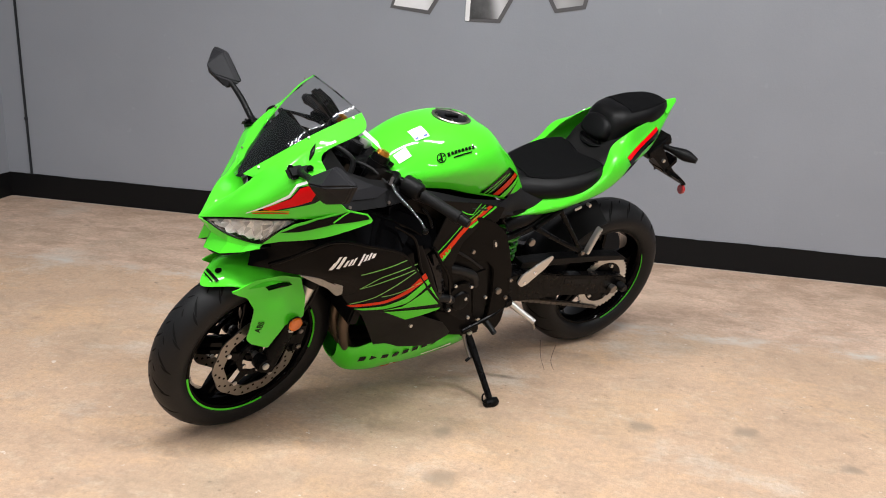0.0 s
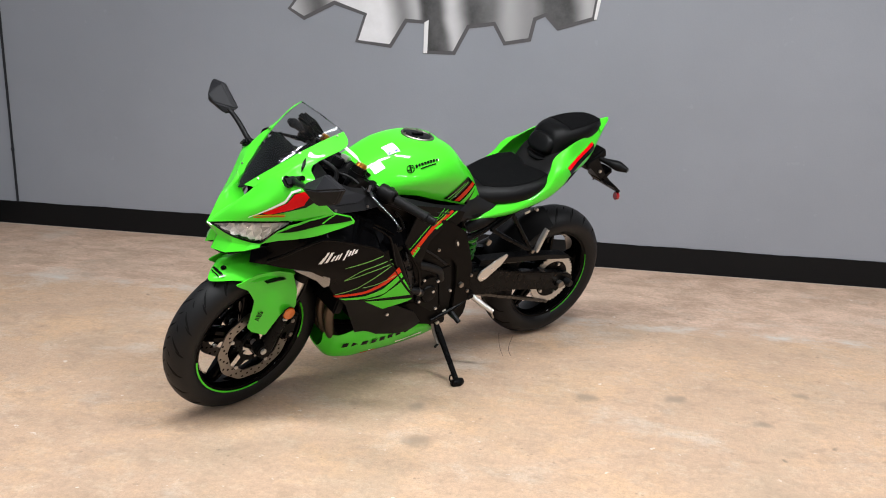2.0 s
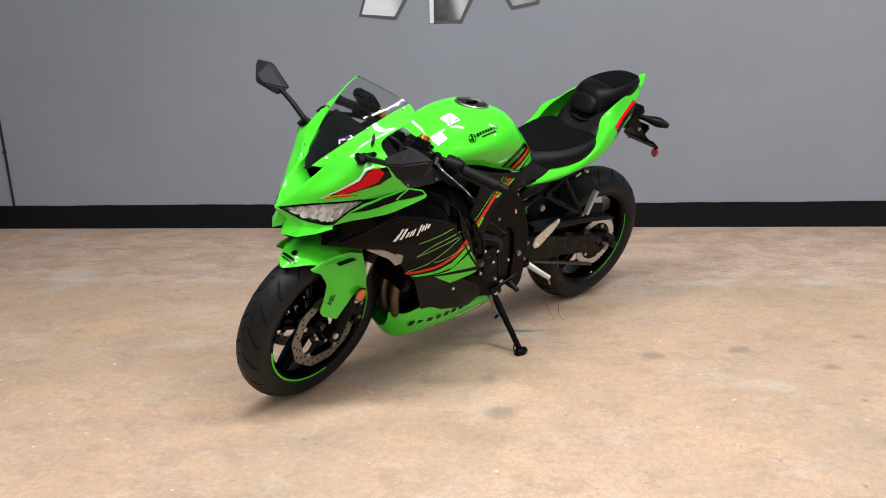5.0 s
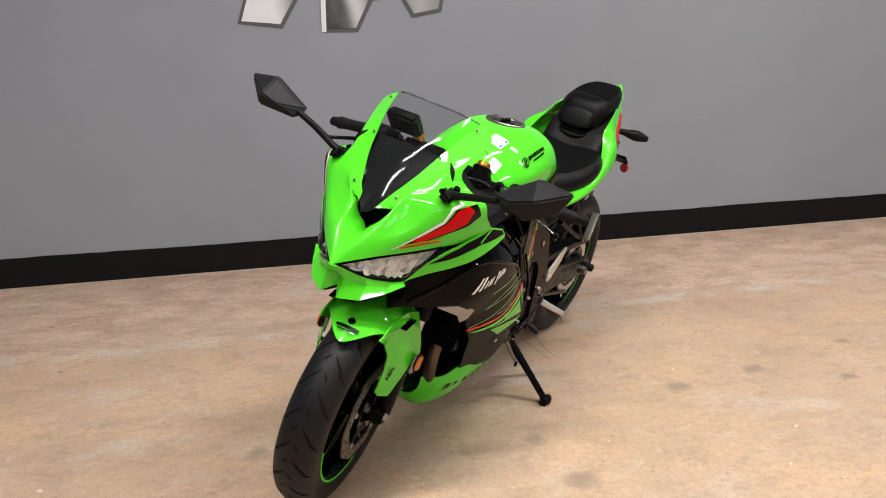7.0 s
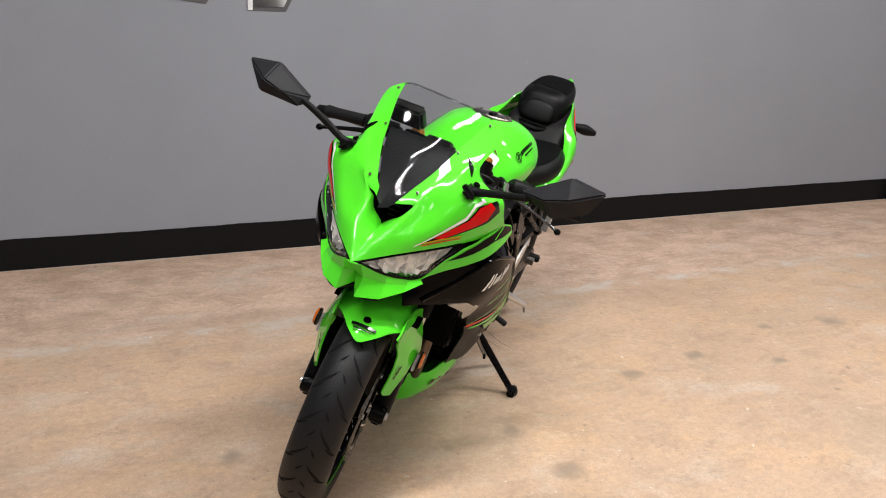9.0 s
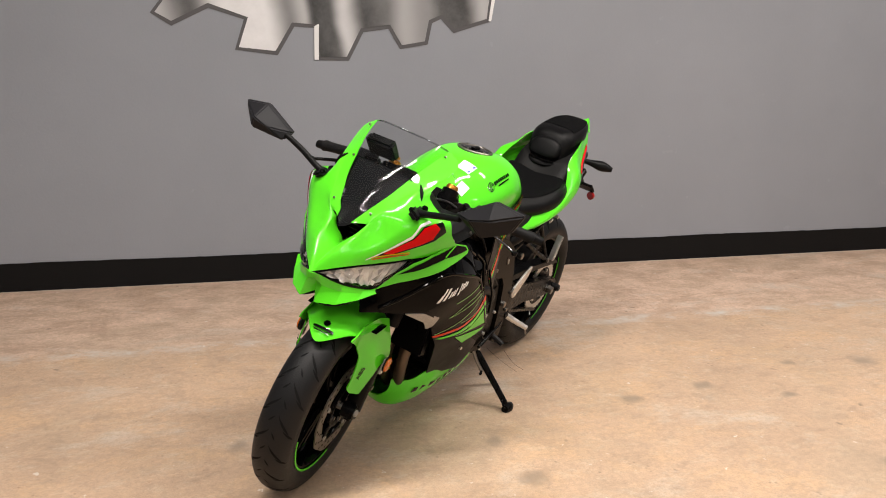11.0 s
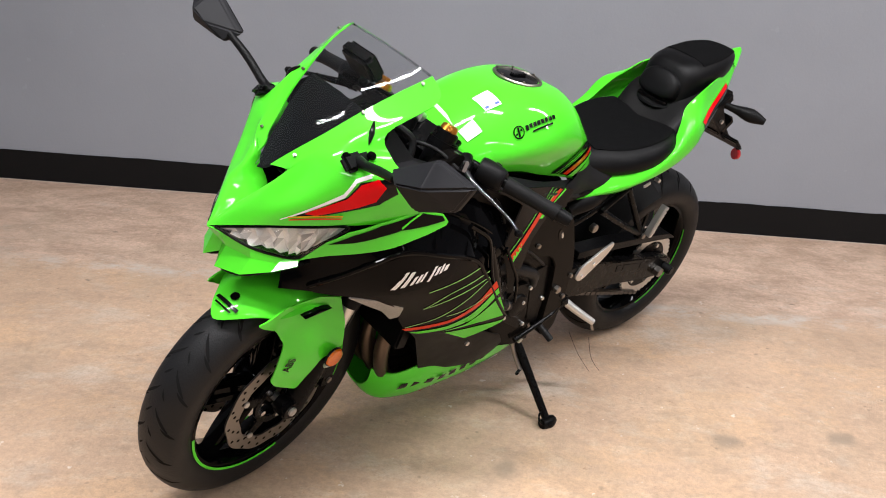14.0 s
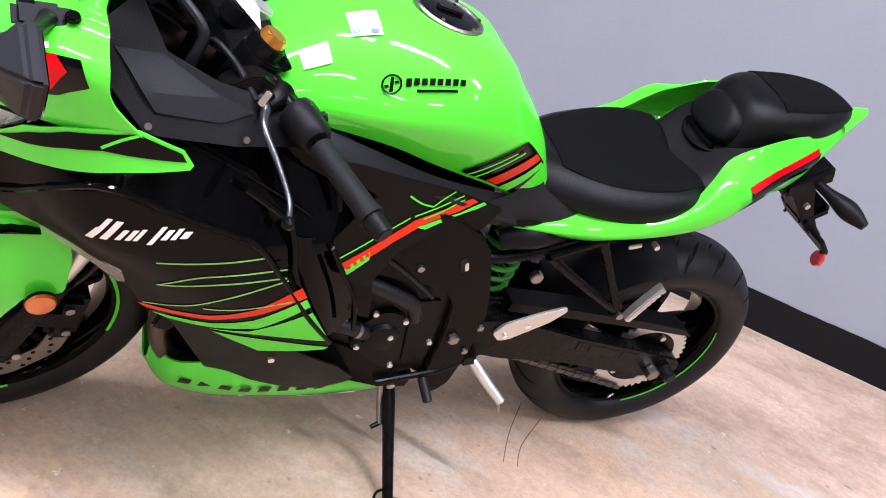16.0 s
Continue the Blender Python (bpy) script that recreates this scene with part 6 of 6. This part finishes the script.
# ---- tank ----
TANK = [(1.07, [(0, 0.905), (0.05, 0.902), (0.09, 0.890), (0.112, 0.875), (0.118, 0.860)]),
        (1.00, [(0, 0.958), (0.06, 0.952), (0.108, 0.925), (0.138, 0.890), (0.145, 0.860)]),
        (0.93, [(0, 0.995), (0.07, 0.987), (0.124, 0.950), (0.162, 0.897), (0.152, 0.855)]),
        (0.85, [(0, 1.010), (0.078, 1.003), (0.133, 0.963), (0.173, 0.905), (0.148, 0.842)]),
        (0.77, [(0, 1.009), (0.080, 1.004), (0.140, 0.968), (0.171, 0.902), (0.134, 0.815)]),
        (0.69, [(0, 0.992), (0.074, 0.989), (0.134, 0.954), (0.155, 0.884), (0.114, 0.788)]),
        (0.628, [(0, 0.945), (0.062, 0.940), (0.115, 0.913), (0.138, 0.864), (0.100, 0.768)]),
        (0.564, [(0, 0.884), (0.052, 0.880), (0.093, 0.860), (0.112, 0.822), (0.102, 0.752)]),
        (0.522, [(0, 0.822), (0.040, 0.820), (0.072, 0.810), (0.094, 0.788), (0.096, 0.744)])]
tank = part("fuel_tank", whole(TANK, 6, 5, 0.004), GREEN, bike, "lime green fuel tank", sharp=60)
_rows = [[(x, -y, z) for y, z in h[::-1]] + [(x, y, z) for y, z in h if y > 1e-6] for x, h in TANK]
_rows = [spline(r, 16) for r in _rows]
TANKNET = [spline([r[j] for r in _rows], 12) for j in range(len(_rows[0]))]


def tank_at(x, u):
    """A place on the tank: u runs from the ridge (0) to the lower left edge (1), or right (-1)."""
    f = (u + 1) / 2 * (len(TANKNET) - 1)
    j = max(0, min(len(TANKNET) - 2, int(f)))
    out = []
    for line in (TANKNET[j], TANKNET[j + 1]):
        xs = [-p.x for p in line]
        k = max(0, min(len(line) - 2, int(np.searchsorted(xs, -x)) - 1))
        t = (line[k].x - x) / max(1e-9, line[k].x - line[k + 1].x)
        out.append(line[k].lerp(line[k + 1], t))
    return out[0].lerp(out[1], f - j)


def on_tank(corners, lift, side=1, n=6):
    """A decal on the tank between four (x, u) corners."""
    rows = []
    for i in range(n + 1):
        t = i / n
        a = [corners[0][k] + (corners[1][k] - corners[0][k]) * t for k in (0, 1)]
        b_ = [corners[3][k] + (corners[2][k] - corners[3][k]) * t for k in (0, 1)]
        rows.append([tank_at(a[0] + (b_[0] - a[0]) * s, a[1] + (b_[1] - a[1]) * s) for s in (0, 0.2, 0.4, 0.6, 0.8, 1)])
    b = grid_mesh(rows)
    b.normal_update()
    if sum(f.normal.dot(Vector((0, 0.7, 0.7))) for f in b.faces) < 0:
        bmesh.ops.reverse_faces(b, faces=b.faces)
    b.normal_update()
    for v in b.verts:
        v.co += v.normal * lift
    return flip(b, side < 0)


def tank_ring(x, u, rx, ru, hole, side):
    """A flat ring on the tank round (x, u)."""
    rows = []
    for k in range(37):
        a = 2 * math.pi * k / 36
        rows.append([tank_at(x + rx * q * math.cos(a), u + ru * q * math.sin(a) + 0.4 * rx * q * math.cos(a)) for q in (hole, 1.0)])
    b = grid_mesh(rows)
    bmesh.ops.remove_doubles(b, verts=b.verts, dist=1e-5)
    b.normal_update()
    if sum(f.normal.dot(Vector((0, 0.7, 0.7))) for f in b.faces) < 0:
        bmesh.ops.reverse_faces(b, faces=b.faces)
    b.normal_update()
    for v in b.verts:
        v.co += v.normal * L_
    return flip(b, side < 0)


cap_c = Vector((0.788, 0.004, 1.0090))
tilt = Matrix.Translation(cap_c) @ Matrix.Rotation(radians(-4), 4, "Y")


def upright(profile, seg=40):
    """A body turned about z, set on the filler's tilted seat."""
    b = bmesh.new()
    rows = [[(r * math.cos(a), r * math.sin(a), z) for r, z in profile] for a in (2 * math.pi * k / seg for k in range(seg))]
    rows.append(rows[0])
    b = grid_mesh(rows)
    bmesh.ops.remove_doubles(b, verts=b.verts, dist=1e-6)
    bmesh.ops.recalc_face_normals(b, faces=b.faces)
    b.transform(tilt)
    return b


filler = part("filler_ring", upright([(0.061, -0.006), (0.061, 0.002), (0.058, 0.0045), (0.054, 0.004), (0.052, 0.000)]), STEEL, tank, "polished filler ring")
part("filler_cap", upright([(0.0, 0.004), (0.032, 0.004), (0.050, 0.002), (0.053, -0.002)]), GLOSS, tank, "black filler cap")
part("lock_flap", box((0, 0, 0), (0.045, 0.016, 0.006), bevel=0.002), PLASTIC, tank).data.transform(tilt @ Matrix.Translation((0, 0, 0.007)))
for k in range(6):
    a = radians(60 * k)
    part("filler_screw", rod((0.0545 * math.cos(a), 0.0545 * math.sin(a), 0.004), (0.0545 * math.cos(a), 0.0545 * math.sin(a), 0.008), 0.003, seg=8), STEEL, tank).data.transform(tilt)
L_ = 0.0030
for side in (1, -1):
    ring = part("badge_ring", tank_ring(0.893, 0.570, 0.0150, 0.050, 0.80, side), INK, tank, "black round badge")
    for corners in ([(0.8955, 0.535), (0.8905, 0.533), (0.8905, 0.607), (0.8955, 0.609)], [(0.903, 0.578), (0.897, 0.574), (0.897, 0.588), (0.903, 0.592)], [(0.889, 0.552), (0.883, 0.549), (0.883, 0.563), (0.889, 0.566)]):
        part("badge_bar", on_tank(corners, L_, side, 3), INK, ring)
    for k in range(8):
        x = 0.873 - 0.0116 * k
        v = 0.532 - 0.0065 * k
        part("badge_bar", on_tank([(x, v), (x - 0.0085, v - 0.005), (x - 0.0085, v + (0.030 if k else 0.036)), (x, v + (0.035 if k else 0.042))], L_, side, 3), INK, tank)
    part("badge_bar", on_tank([(0.856, 0.578), (0.794, 0.542), (0.794, 0.556), (0.856, 0.592)], L_, side), INK, tank)
    part("tank_decal", on_tank([(0.715, 0.955), (0.632, 0.645), (0.562, 0.650), (0.585, 0.965)], L_, side), INK, tank, "black corner decal")
    part("tank_decal", on_tank([(0.655, 0.945), (0.600, 0.665), (0.583, 0.670), (0.628, 0.945)], 2 * L_, side), ORANGE, tank, "orange-red stripe")
    part("tank_decal", on_tank([(0.620, 0.955), (0.577, 0.675), (0.568, 0.680), (0.600, 0.958)], 2 * L_, side), LIME, tank, "lime green stripe")
    part("tank_decal", on_tank([(0.702, 0.945), (0.648, 0.740), (0.645, 0.744), (0.697, 0.948)], 2 * L_, side), LIME, tank, "lime green pinstripe")
    part("tank_decal", on_tank([(0.684, 0.945), (0.632, 0.715), (0.629, 0.719), (0.679, 0.948)], 2 * L_, side), LIME, tank, "lime green pinstripe")
    part("tank_decal", on_tank([(0.712, 0.952), (0.632, 0.950), (0.630, 0.962), (0.710, 0.964)], 2 * L_, side), LIME, tank, "lime green pinstripe")
# paper stickers on the tank
label_ = part("sticker", on_tank([(0.957, 0.15), (0.915, 0.14), (0.909, 0.312), (0.951, 0.325)], L_), WHITE, tank, "white paper sticker")
part("sticker_print", on_tank([(0.950, 0.290), (0.941, 0.287), (0.940, 0.309), (0.949, 0.312)], 2 * L_), BLUE, tank)
part("sticker_print", on_tank([(0.926, 0.284), (0.915, 0.281), (0.914, 0.301), (0.925, 0.304)], 2 * L_), BLUE, tank)
# added black block: stands in for the shade in the gap under the tank
part("under_tank_fill", slab(rounded([(1.00, 0.84), (0.70, 0.775), (0.60, 0.755), (0.60, 0.66), (0.72, 0.62), (0.95, 0.62)], 0.02), -0.085, 0.085, 0.01), INK, bike, "black block added to keep the gap under the tank dark")
part("sticker", on_tank([(1.018, 0.38), (0.982, 0.34), (0.974, 0.48), (1.010, 0.53)], L_), WHITE, tank, "white paper sticker")

# ---- seat, pillion pad, tail ----
SEATS = [(0.545, [(0, 0.826), (0.035, 0.822), (0.066, 0.804), (0.086, 0.776), (0.084, 0.750)]),
         (0.49, [(0, 0.822), (0.052, 0.820), (0.090, 0.804), (0.112, 0.778), (0.104, 0.750)]),
         (0.42, [(0, 0.825), (0.090, 0.826), (0.134, 0.806), (0.146, 0.778), (0.134, 0.755)]),
         (0.34, [(0, 0.836), (0.114, 0.840), (0.156, 0.817), (0.162, 0.784), (0.150, 0.760)]),
         (0.27, [(0, 0.848), (0.116, 0.854), (0.156, 0.832), (0.160, 0.794), (0.146, 0.768)]),
         (0.215, [(0, 0.856), (0.102, 0.862), (0.140, 0.842), (0.146, 0.806), (0.134, 0.780)]),
         (0.190, [(0, 0.846), (0.086, 0.850), (0.120, 0.834), (0.126, 0.806), (0.116, 0.786)])]


def waist(bm):
    """The seat's back edge dips forward between its two shoulders."""
    for v in bm.verts:
        k = max(0.0, min(1.0, (0.29 - v.co.x) / 0.09)) * max(0.0, 1 - abs(v.co.y) / 0.075)
        v.co.x += 0.026 * k
    return bm


seat = part("rider_seat", waist(whole(SEATS, 5, 5)), SEAT, bike, "black vinyl rider seat", sharp=60)
part("seat_top", waist(whole([(x, [(y * 1.0, z + 0.0022) for y, z in h[:2]] + [((h[1][0] + h[2][0]) / 2, (h[1][1] + h[2][1]) / 2 + 0.005)]) for x, h in SEATS[1:6]], 5, 4, 0.002)), SEATTOP, seat, "textured seat cover")
PILLION = [(0.150, [(0, 0.965), (0.040, 0.960), (0.060, 0.940), (0.068, 0.912)]),
           (0.136, [(0, 1.000), (0.046, 0.995), (0.072, 0.968), (0.080, 0.918)]),
           (0.115, [(0, 1.016), (0.052, 1.011), (0.082, 0.984), (0.088, 0.930)]),
           (0.08, [(0, 1.026), (0.058, 1.022), (0.088, 0.994), (0.092, 0.945)]),
           (-0.01, [(0, 1.040), (0.058, 1.036), (0.084, 1.014), (0.086, 0.972)]),
           (-0.08, [(0, 1.046), (0.044, 1.043), (0.064, 1.028), (0.066, 0.996)]),
           (-0.115, [(0, 1.043), (0.032, 1.041), (0.046, 1.028), (0.048, 1.010)])]
ASKEW = Matrix.Translation((0, -0.018, 0))
pad = part("pillion_pad", whole(PILLION, 5, 5, 0, True), SEAT, bike, "black vinyl pillion pad", ASKEW, sharp=60)
part("pad_top", whole([(x, [(y, z + 0.002) for y, z in h[:2]] + [((h[1][0] + h[2][0]) / 2, (h[1][1] + h[2][1]) / 2 + 0.006)]) for x, h in PILLION[3:]], 5, 5, 0.002), SEATTOP, pad, "textured pad cover", ASKEW)
# the pad's rounded nose, a black box for the shaded recess under it, and a lip
aim, over = Vector((0.94, 0, 0.34)), Vector((-0.34, 0, 0.94))
hoops = []
for a_, k in ((-0.075, 1.0), (-0.03, 1.0), (-0.006, 0.985), (0.006, 0.94), (0.011, 0.86), (0.0135, 0.70), (0.015, 0.40), (0.0155, 0.04)):
    hoop = []
    for t_ in range(29):
        q = 2 * math.pi * t_ / 28
        y, z = math.copysign(abs(math.cos(q)) ** 0.8, math.cos(q)) * 0.068, math.copysign(abs(math.sin(q)) ** (0.9 if math.sin(q) > 0 else 0.6), math.sin(q)) * (0.050 if math.sin(q) > 0 else 0.036)
        hoop.append(Vector((0.158, 0, 0.938)) + aim * a_ + Vector((0, y * k, 0)) + over * z * k)
    hoops.append(hoop)
b = grid_mesh(hoops)
bmesh.ops.remove_doubles(b, verts=b.verts, dist=1e-5)
bmesh.ops.recalc_face_normals(b, faces=b.faces)
part("pad_nose", b, SEAT, pad, "smooth rounded pad nose", ASKEW, sharp=60)
part("pad_recess_shade", box((0.162, 0, 0.893), (0.026, 0.104, 0.012), (0, -38, 0), 0.003), INK, pad, "black box for the shaded recess under the pad", ASKEW)
part("pad_lip", pipe([(0.160, -0.058, 0.892), (0.178, -0.030, 0.884), (0.182, 0.0, 0.882), (0.178, 0.030, 0.884), (0.160, 0.058, 0.892)], 0.006, 8, 5), SEAT, pad, "", ASKEW)
part("tail_deck", whole([(0.250, [(0, 0.812), (0.09, 0.812), (0.122, 0.780)]), (0.205, [(0, 0.842), (0.095, 0.846), (0.126, 0.812)]), (0.178, [(0, 0.874), (0.094, 0.880), (0.120, 0.858)]), (0.14, [(0, 0.918), (0.090, 0.922), (0.112, 0.915)]), (0.05, [(0, 0.962), (0.07, 0.960), (0.086, 0.958)]), (-0.05, [(0, 0.998), (0.04, 0.992), (0.056, 0.980)])], 4, 4, 0.004), TRIM, bike, "dark grey deck between the seats")
tail_rows = [[(0.550, 0.100, 0.696), (0.450, 0.124, 0.758), (0.345, 0.158, 0.782), (0.250, 0.144, 0.822), (0.212, 0.126, 0.876), (0.178, 0.104, 0.926), (0.080, 0.092, 0.974), (-0.040, 0.056, 0.994), (-0.172, 0.008, 1.040)],
             [(0.549, 0.106, 0.694), (0.445, 0.146, 0.744), (0.340, 0.170, 0.770), (0.245, 0.168, 0.828), (0.208, 0.161, 0.878), (0.170, 0.150, 0.902), (0.078, 0.110, 0.924), (-0.045, 0.066, 0.974), (-0.172, 0.009, 1.037)],
             [(0.546, 0.110, 0.692), (0.435, 0.158, 0.732), (0.330, 0.171, 0.756), (0.230, 0.172, 0.791), (0.170, 0.170, 0.832), (0.125, 0.154, 0.864), (0.050, 0.120, 0.904), (-0.060, 0.074, 0.950), (-0.172, 0.010, 1.033)],
             [(0.535, 0.105, 0.690), (0.425, 0.145, 0.713), (0.330, 0.155, 0.738), (0.230, 0.151, 0.765), (0.150, 0.139, 0.808), (0.090, 0.119, 0.842), (0.000, 0.098, 0.880), (-0.085, 0.056, 0.922), (-0.165, 0.010, 1.004)]]


def askew(bm, mirror):
    """As flip; the tail's far flank stands further out."""
    flip(bm, mirror)
    if mirror:
        for v in bm.verts:
            v.co.y -= 0.032 * max(0.0, min(1.0, (v.co.x + 0.12) / 0.24)) * max(0.0, min(1.0, (0.42 - v.co.x) / 0.12))
    return bm


for mirror in (False, True):
    tail = part("tail_cowl", askew(patch(tail_rows, 5, 5, 0.0035), mirror), GREEN, bike, "lime green tail cowl", sharp=50)
    t_at = net(tail_rows, 8, 8)
    part("tail_decal", askew(lay(t_at, [(0.65, 0.44), (0.72, 0.427), (0.80, 0.413), (0.87, 0.40)], [(0.655, 0.56), (0.72, 0.56), (0.80, 0.56), (0.87, 0.56)], 0.0018), mirror), RED, tail, "red tail stripe")
    part("tail_decal", askew(lay(t_at, [(0.648, 0.533), (0.72, 0.533), (0.80, 0.533), (0.875, 0.533)], [(0.638, 0.72), (0.72, 0.747), (0.80, 0.773), (0.865, 0.813)], 0.0014), mirror), INK, tail, "black tail stripe")
part("tail_tip", whole([(-0.100, [(0, 1.022), (0.030, 1.018), (0.052, 1.004)]), (-0.140, [(0, 1.034), (0.018, 1.030), (0.030, 1.018)]), (-0.176, [(0, 1.044), (0.006, 1.040), (0.010, 1.034)])], 4, 4, 0.003), GREEN, bike)
part("tail_underside", whole([(0.30, [(0, 0.735), (0.08, 0.735), (0.145, 0.735)]), (0.14, [(0, 0.810), (0.07, 0.806), (0.136, 0.806)]), (0.0, [(0, 0.885), (0.05, 0.885), (0.090, 0.886)]), (-0.12, [(0, 0.962), (0.02, 0.962), (0.034, 0.964)])], 4, 4, 0.004), PLASTIC, bike)
part("tail_light", whole([(-0.100, [(0, 0.962), (0.03, 0.960), (0.045, 0.950)]), (-0.150, [(0, 1.010), (0.015, 1.006), (0.022, 1.0)])], 4, 4, 0.004), REDLENS, bike, "red tail light")
# plate bracket with signals and reflector
br = part("plate_bracket", slab(rounded([(-0.02, 0.870), (-0.10, 0.905), (-0.150, 0.880), (-0.215, 0.800), (-0.268, 0.755), (-0.300, 0.738), (-0.292, 0.722), (-0.235, 0.745), (-0.160, 0.800), (-0.09, 0.850)], 0.01), -0.034, 0.034, 0.008), PLASTIC, bike, "black licence plate bracket")
part("bracket_block", box((-0.135, 0.0, 0.868), (0.120, 0.090, 0.045), (0, 35, 0), 0.010), PLASTIC, br)
part("plate_lamp", box((-0.235, 0.0, 0.785), (0.075, 0.070, 0.030), (0, 42, 0), 0.008), GLOSS, br, "small black plate lamp")
part("plate_arm", box((-0.268, 0.0, 0.738), (0.06, 0.17, 0.012), (0, -35, 0), 0.004), PLASTIC, br)
for mirror in (False, True):
    s_ = part("rear_turn_signal", flip(pipe([(-0.150, 0.035, 0.872), (-0.168, 0.070, 0.870), (-0.192, 0.115, 0.866), (-0.208, 0.158, 0.862)], [0.010, 0.013, 0.022, 0.010], 14, 5), mirror), PLASTIC, br, "smoked black rear turn signal")
    part("bracket_bolt", flip(rod((-0.18, 0.034, 0.810), (-0.18, 0.042, 0.810), 0.007, seg=8), mirror), SILVER, br)
    if not mirror:
        part("rear_reflector", flip(rod((-0.278, 0.074, 0.702), (-0.292, 0.078, 0.702), 0.019, 0.018, seg=28, bevel=0.003), mirror), REDLENS, br, "round red reflector")
    part("reflector_stem", flip(rod((-0.280, 0.072, 0.735), (-0.282, 0.075, 0.715), 0.004, seg=8), mirror), BLACK, br)
    part("tail_bolt", flip(rod((0.255, 0.140, 0.726), (0.255, 0.155, 0.726), 0.006, seg=10), mirror), SILVER, bike)
    part("strap_hook", flip(box((0.30, 0.148, 0.718), (0.028, 0.006, 0.010), (0, 20, 0), 0.002), mirror), SILVER, bike)

# ---- handlebars and controls, turned with the fork ----
def bars(bm, mirror, whole_lift=False):
    """As flip; the far clip-on sits flatter than the near one."""
    flip(bm, mirror)
    if mirror:
        for v in bm.verts:
            v.co.z += 0.020 * (1.0 if whole_lift else max(0.0, min(1.0, (0.40 + v.co.y) / 0.15)))
            v.co.x += 0.014 * max(0.0, (-v.co.y - 0.2) / 0.15) if whole_lift else 0.0
    return bm


for mirror in (False, True):
    clamp = rod((1.098, 0.098, 0.905), (1.086, 0.098, 0.935), 0.034, seg=24, bevel=0.003)
    bar = part("handlebar", bars(join(clamp, rod((1.085, 0.110, 0.915), (1.003, 0.385, 0.886), 0.011, seg=16)), mirror), BLACK, bike, "black clip-on handlebar", TURNED)
    part("grip", bars(pipe([(1.044, 0.250, 0.900), (1.034, 0.284, 0.897), (1.016, 0.342, 0.891), (1.008, 0.368, 0.888)], [0.0175, 0.0165, 0.0165, 0.019], 16, 4), mirror), GRIP, bar, "ribbed rubber grip", TURNED)
    part("bar_end", bars(rod((1.008, 0.368, 0.888), (0.999, 0.398, 0.885), 0.0155, 0.0135, seg=16, bevel=0.002), mirror), PLASTIC, bar, "bar-end weight", TURNED)
    sw = part("switch_housing", bars(pipe([(1.064, 0.184, 0.909), (1.061, 0.192, 0.908), (1.050, 0.232, 0.904), (1.047, 0.244, 0.903)], [0.020, 0.027, 0.026, 0.020], 20, 3), mirror), PLASTIC, bar, "black switch housing", TURNED)
    part("switch_button", bars(box((1.033, 0.212, 0.920), (0.012, 0.018, 0.012), (8, 20, -16), 0.003), mirror), GRIP, sw, "", TURNED)
    part("switch_button", bars(box((1.040, 0.220, 0.890), (0.010, 0.020, 0.014), (8, 20, -16), 0.003), mirror), RED if mirror else GRIP, sw, "", TURNED)
    part("lever_perch", bars(pipe([(1.070, 0.150, 0.912), (1.084, 0.166, 0.908), (1.100, 0.178, 0.905)], [0.018, 0.016, 0.010], 14, 4), mirror, True), BLACK, bar, "black lever perch", TURNED)
    part("perch_bolt", bars(rod((1.108, 0.176, 0.905), (1.098, 0.172, 0.926), 0.009, seg=6, bevel=0.002), mirror, True), CHROME, bar, "", TURNED)
    lev = pipe([(1.100, 0.178, 0.905), (1.112, 0.215, 0.898), (1.104, 0.268, 0.882), (1.100, 0.318, 0.866), (1.108, 0.345, 0.859)], [0.009, 0.008, 0.006, 0.005, 0.006] if mirror else [0.007, 0.006, 0.0042, 0.0038, 0.0045], 12, 5)
    part("hand_lever", bars(lev, mirror, True), BLACK if mirror else LEVER, bar, "black hand lever", TURNED)
    part("lever_ball", bars(turned([(0.0, 0.0095), (0.006, 0.0075), (0.0095, 0.0), (0.006, -0.0075), (0.0, -0.0095)], Vector((1.109, 0.348, 0.858)), seg=16, closed=False), mirror, True), BLACK, bar, "", TURNED)
    part("control_cable", bars(pipe([(1.112, 0.166, 0.905), (1.135, 0.120, 0.930), (1.150, 0.070, 0.925), (1.140, 0.040, 0.880), (1.10, 0.05, 0.83)], 0.0048, 10, 6), mirror), RUBBER, bar, "", TURNED)
    part("fork_adjuster", bars(rod((1.085, 0.098, 0.952), (1.081, 0.098, 0.961), 0.015, 0.013, seg=8, bevel=0.002), mirror), GOLD, bar, "gold anodised fork adjuster", TURNED)
part("top_yoke", slab(rounded([(1.125, 0.905), (1.055, 0.935), (1.050, 0.925), (1.120, 0.893)], 0.004), -0.120, 0.120, 0.006), BLACK, bike, "black top yoke", TURNED)
part("steering_nut", rod((1.070, 0, 0.925), (1.062, 0, 0.945), 0.020, seg=6, bevel=0.003), SILVER, bike, "", TURNED)
part("ignition_lock", rod((1.105, 0, 0.915), (1.095, 0, 0.945), 0.022, seg=20, bevel=0.003), PLASTIC, bike, "", TURNED)
res = part("fluid_reservoir", box((1.11, -0.165, 0.945), (0.045, 0.06, 0.035), (0, 10, 16), 0.010), PLASTIC, bike, "black brake fluid reservoir", TURNED)
part("paper_tag", patch([[(1.168, 0.108, 1.052), (1.130, 0.112, 1.022), (1.095, 0.116, 0.994)], [(1.160, 0.130, 1.032), (1.122, 0.134, 1.002), (1.090, 0.136, 0.977)]], 3, 2, 0.0006, (0, 0.5, 0.8)), WHITE, bike, "white paper tag tied to the handlebar")
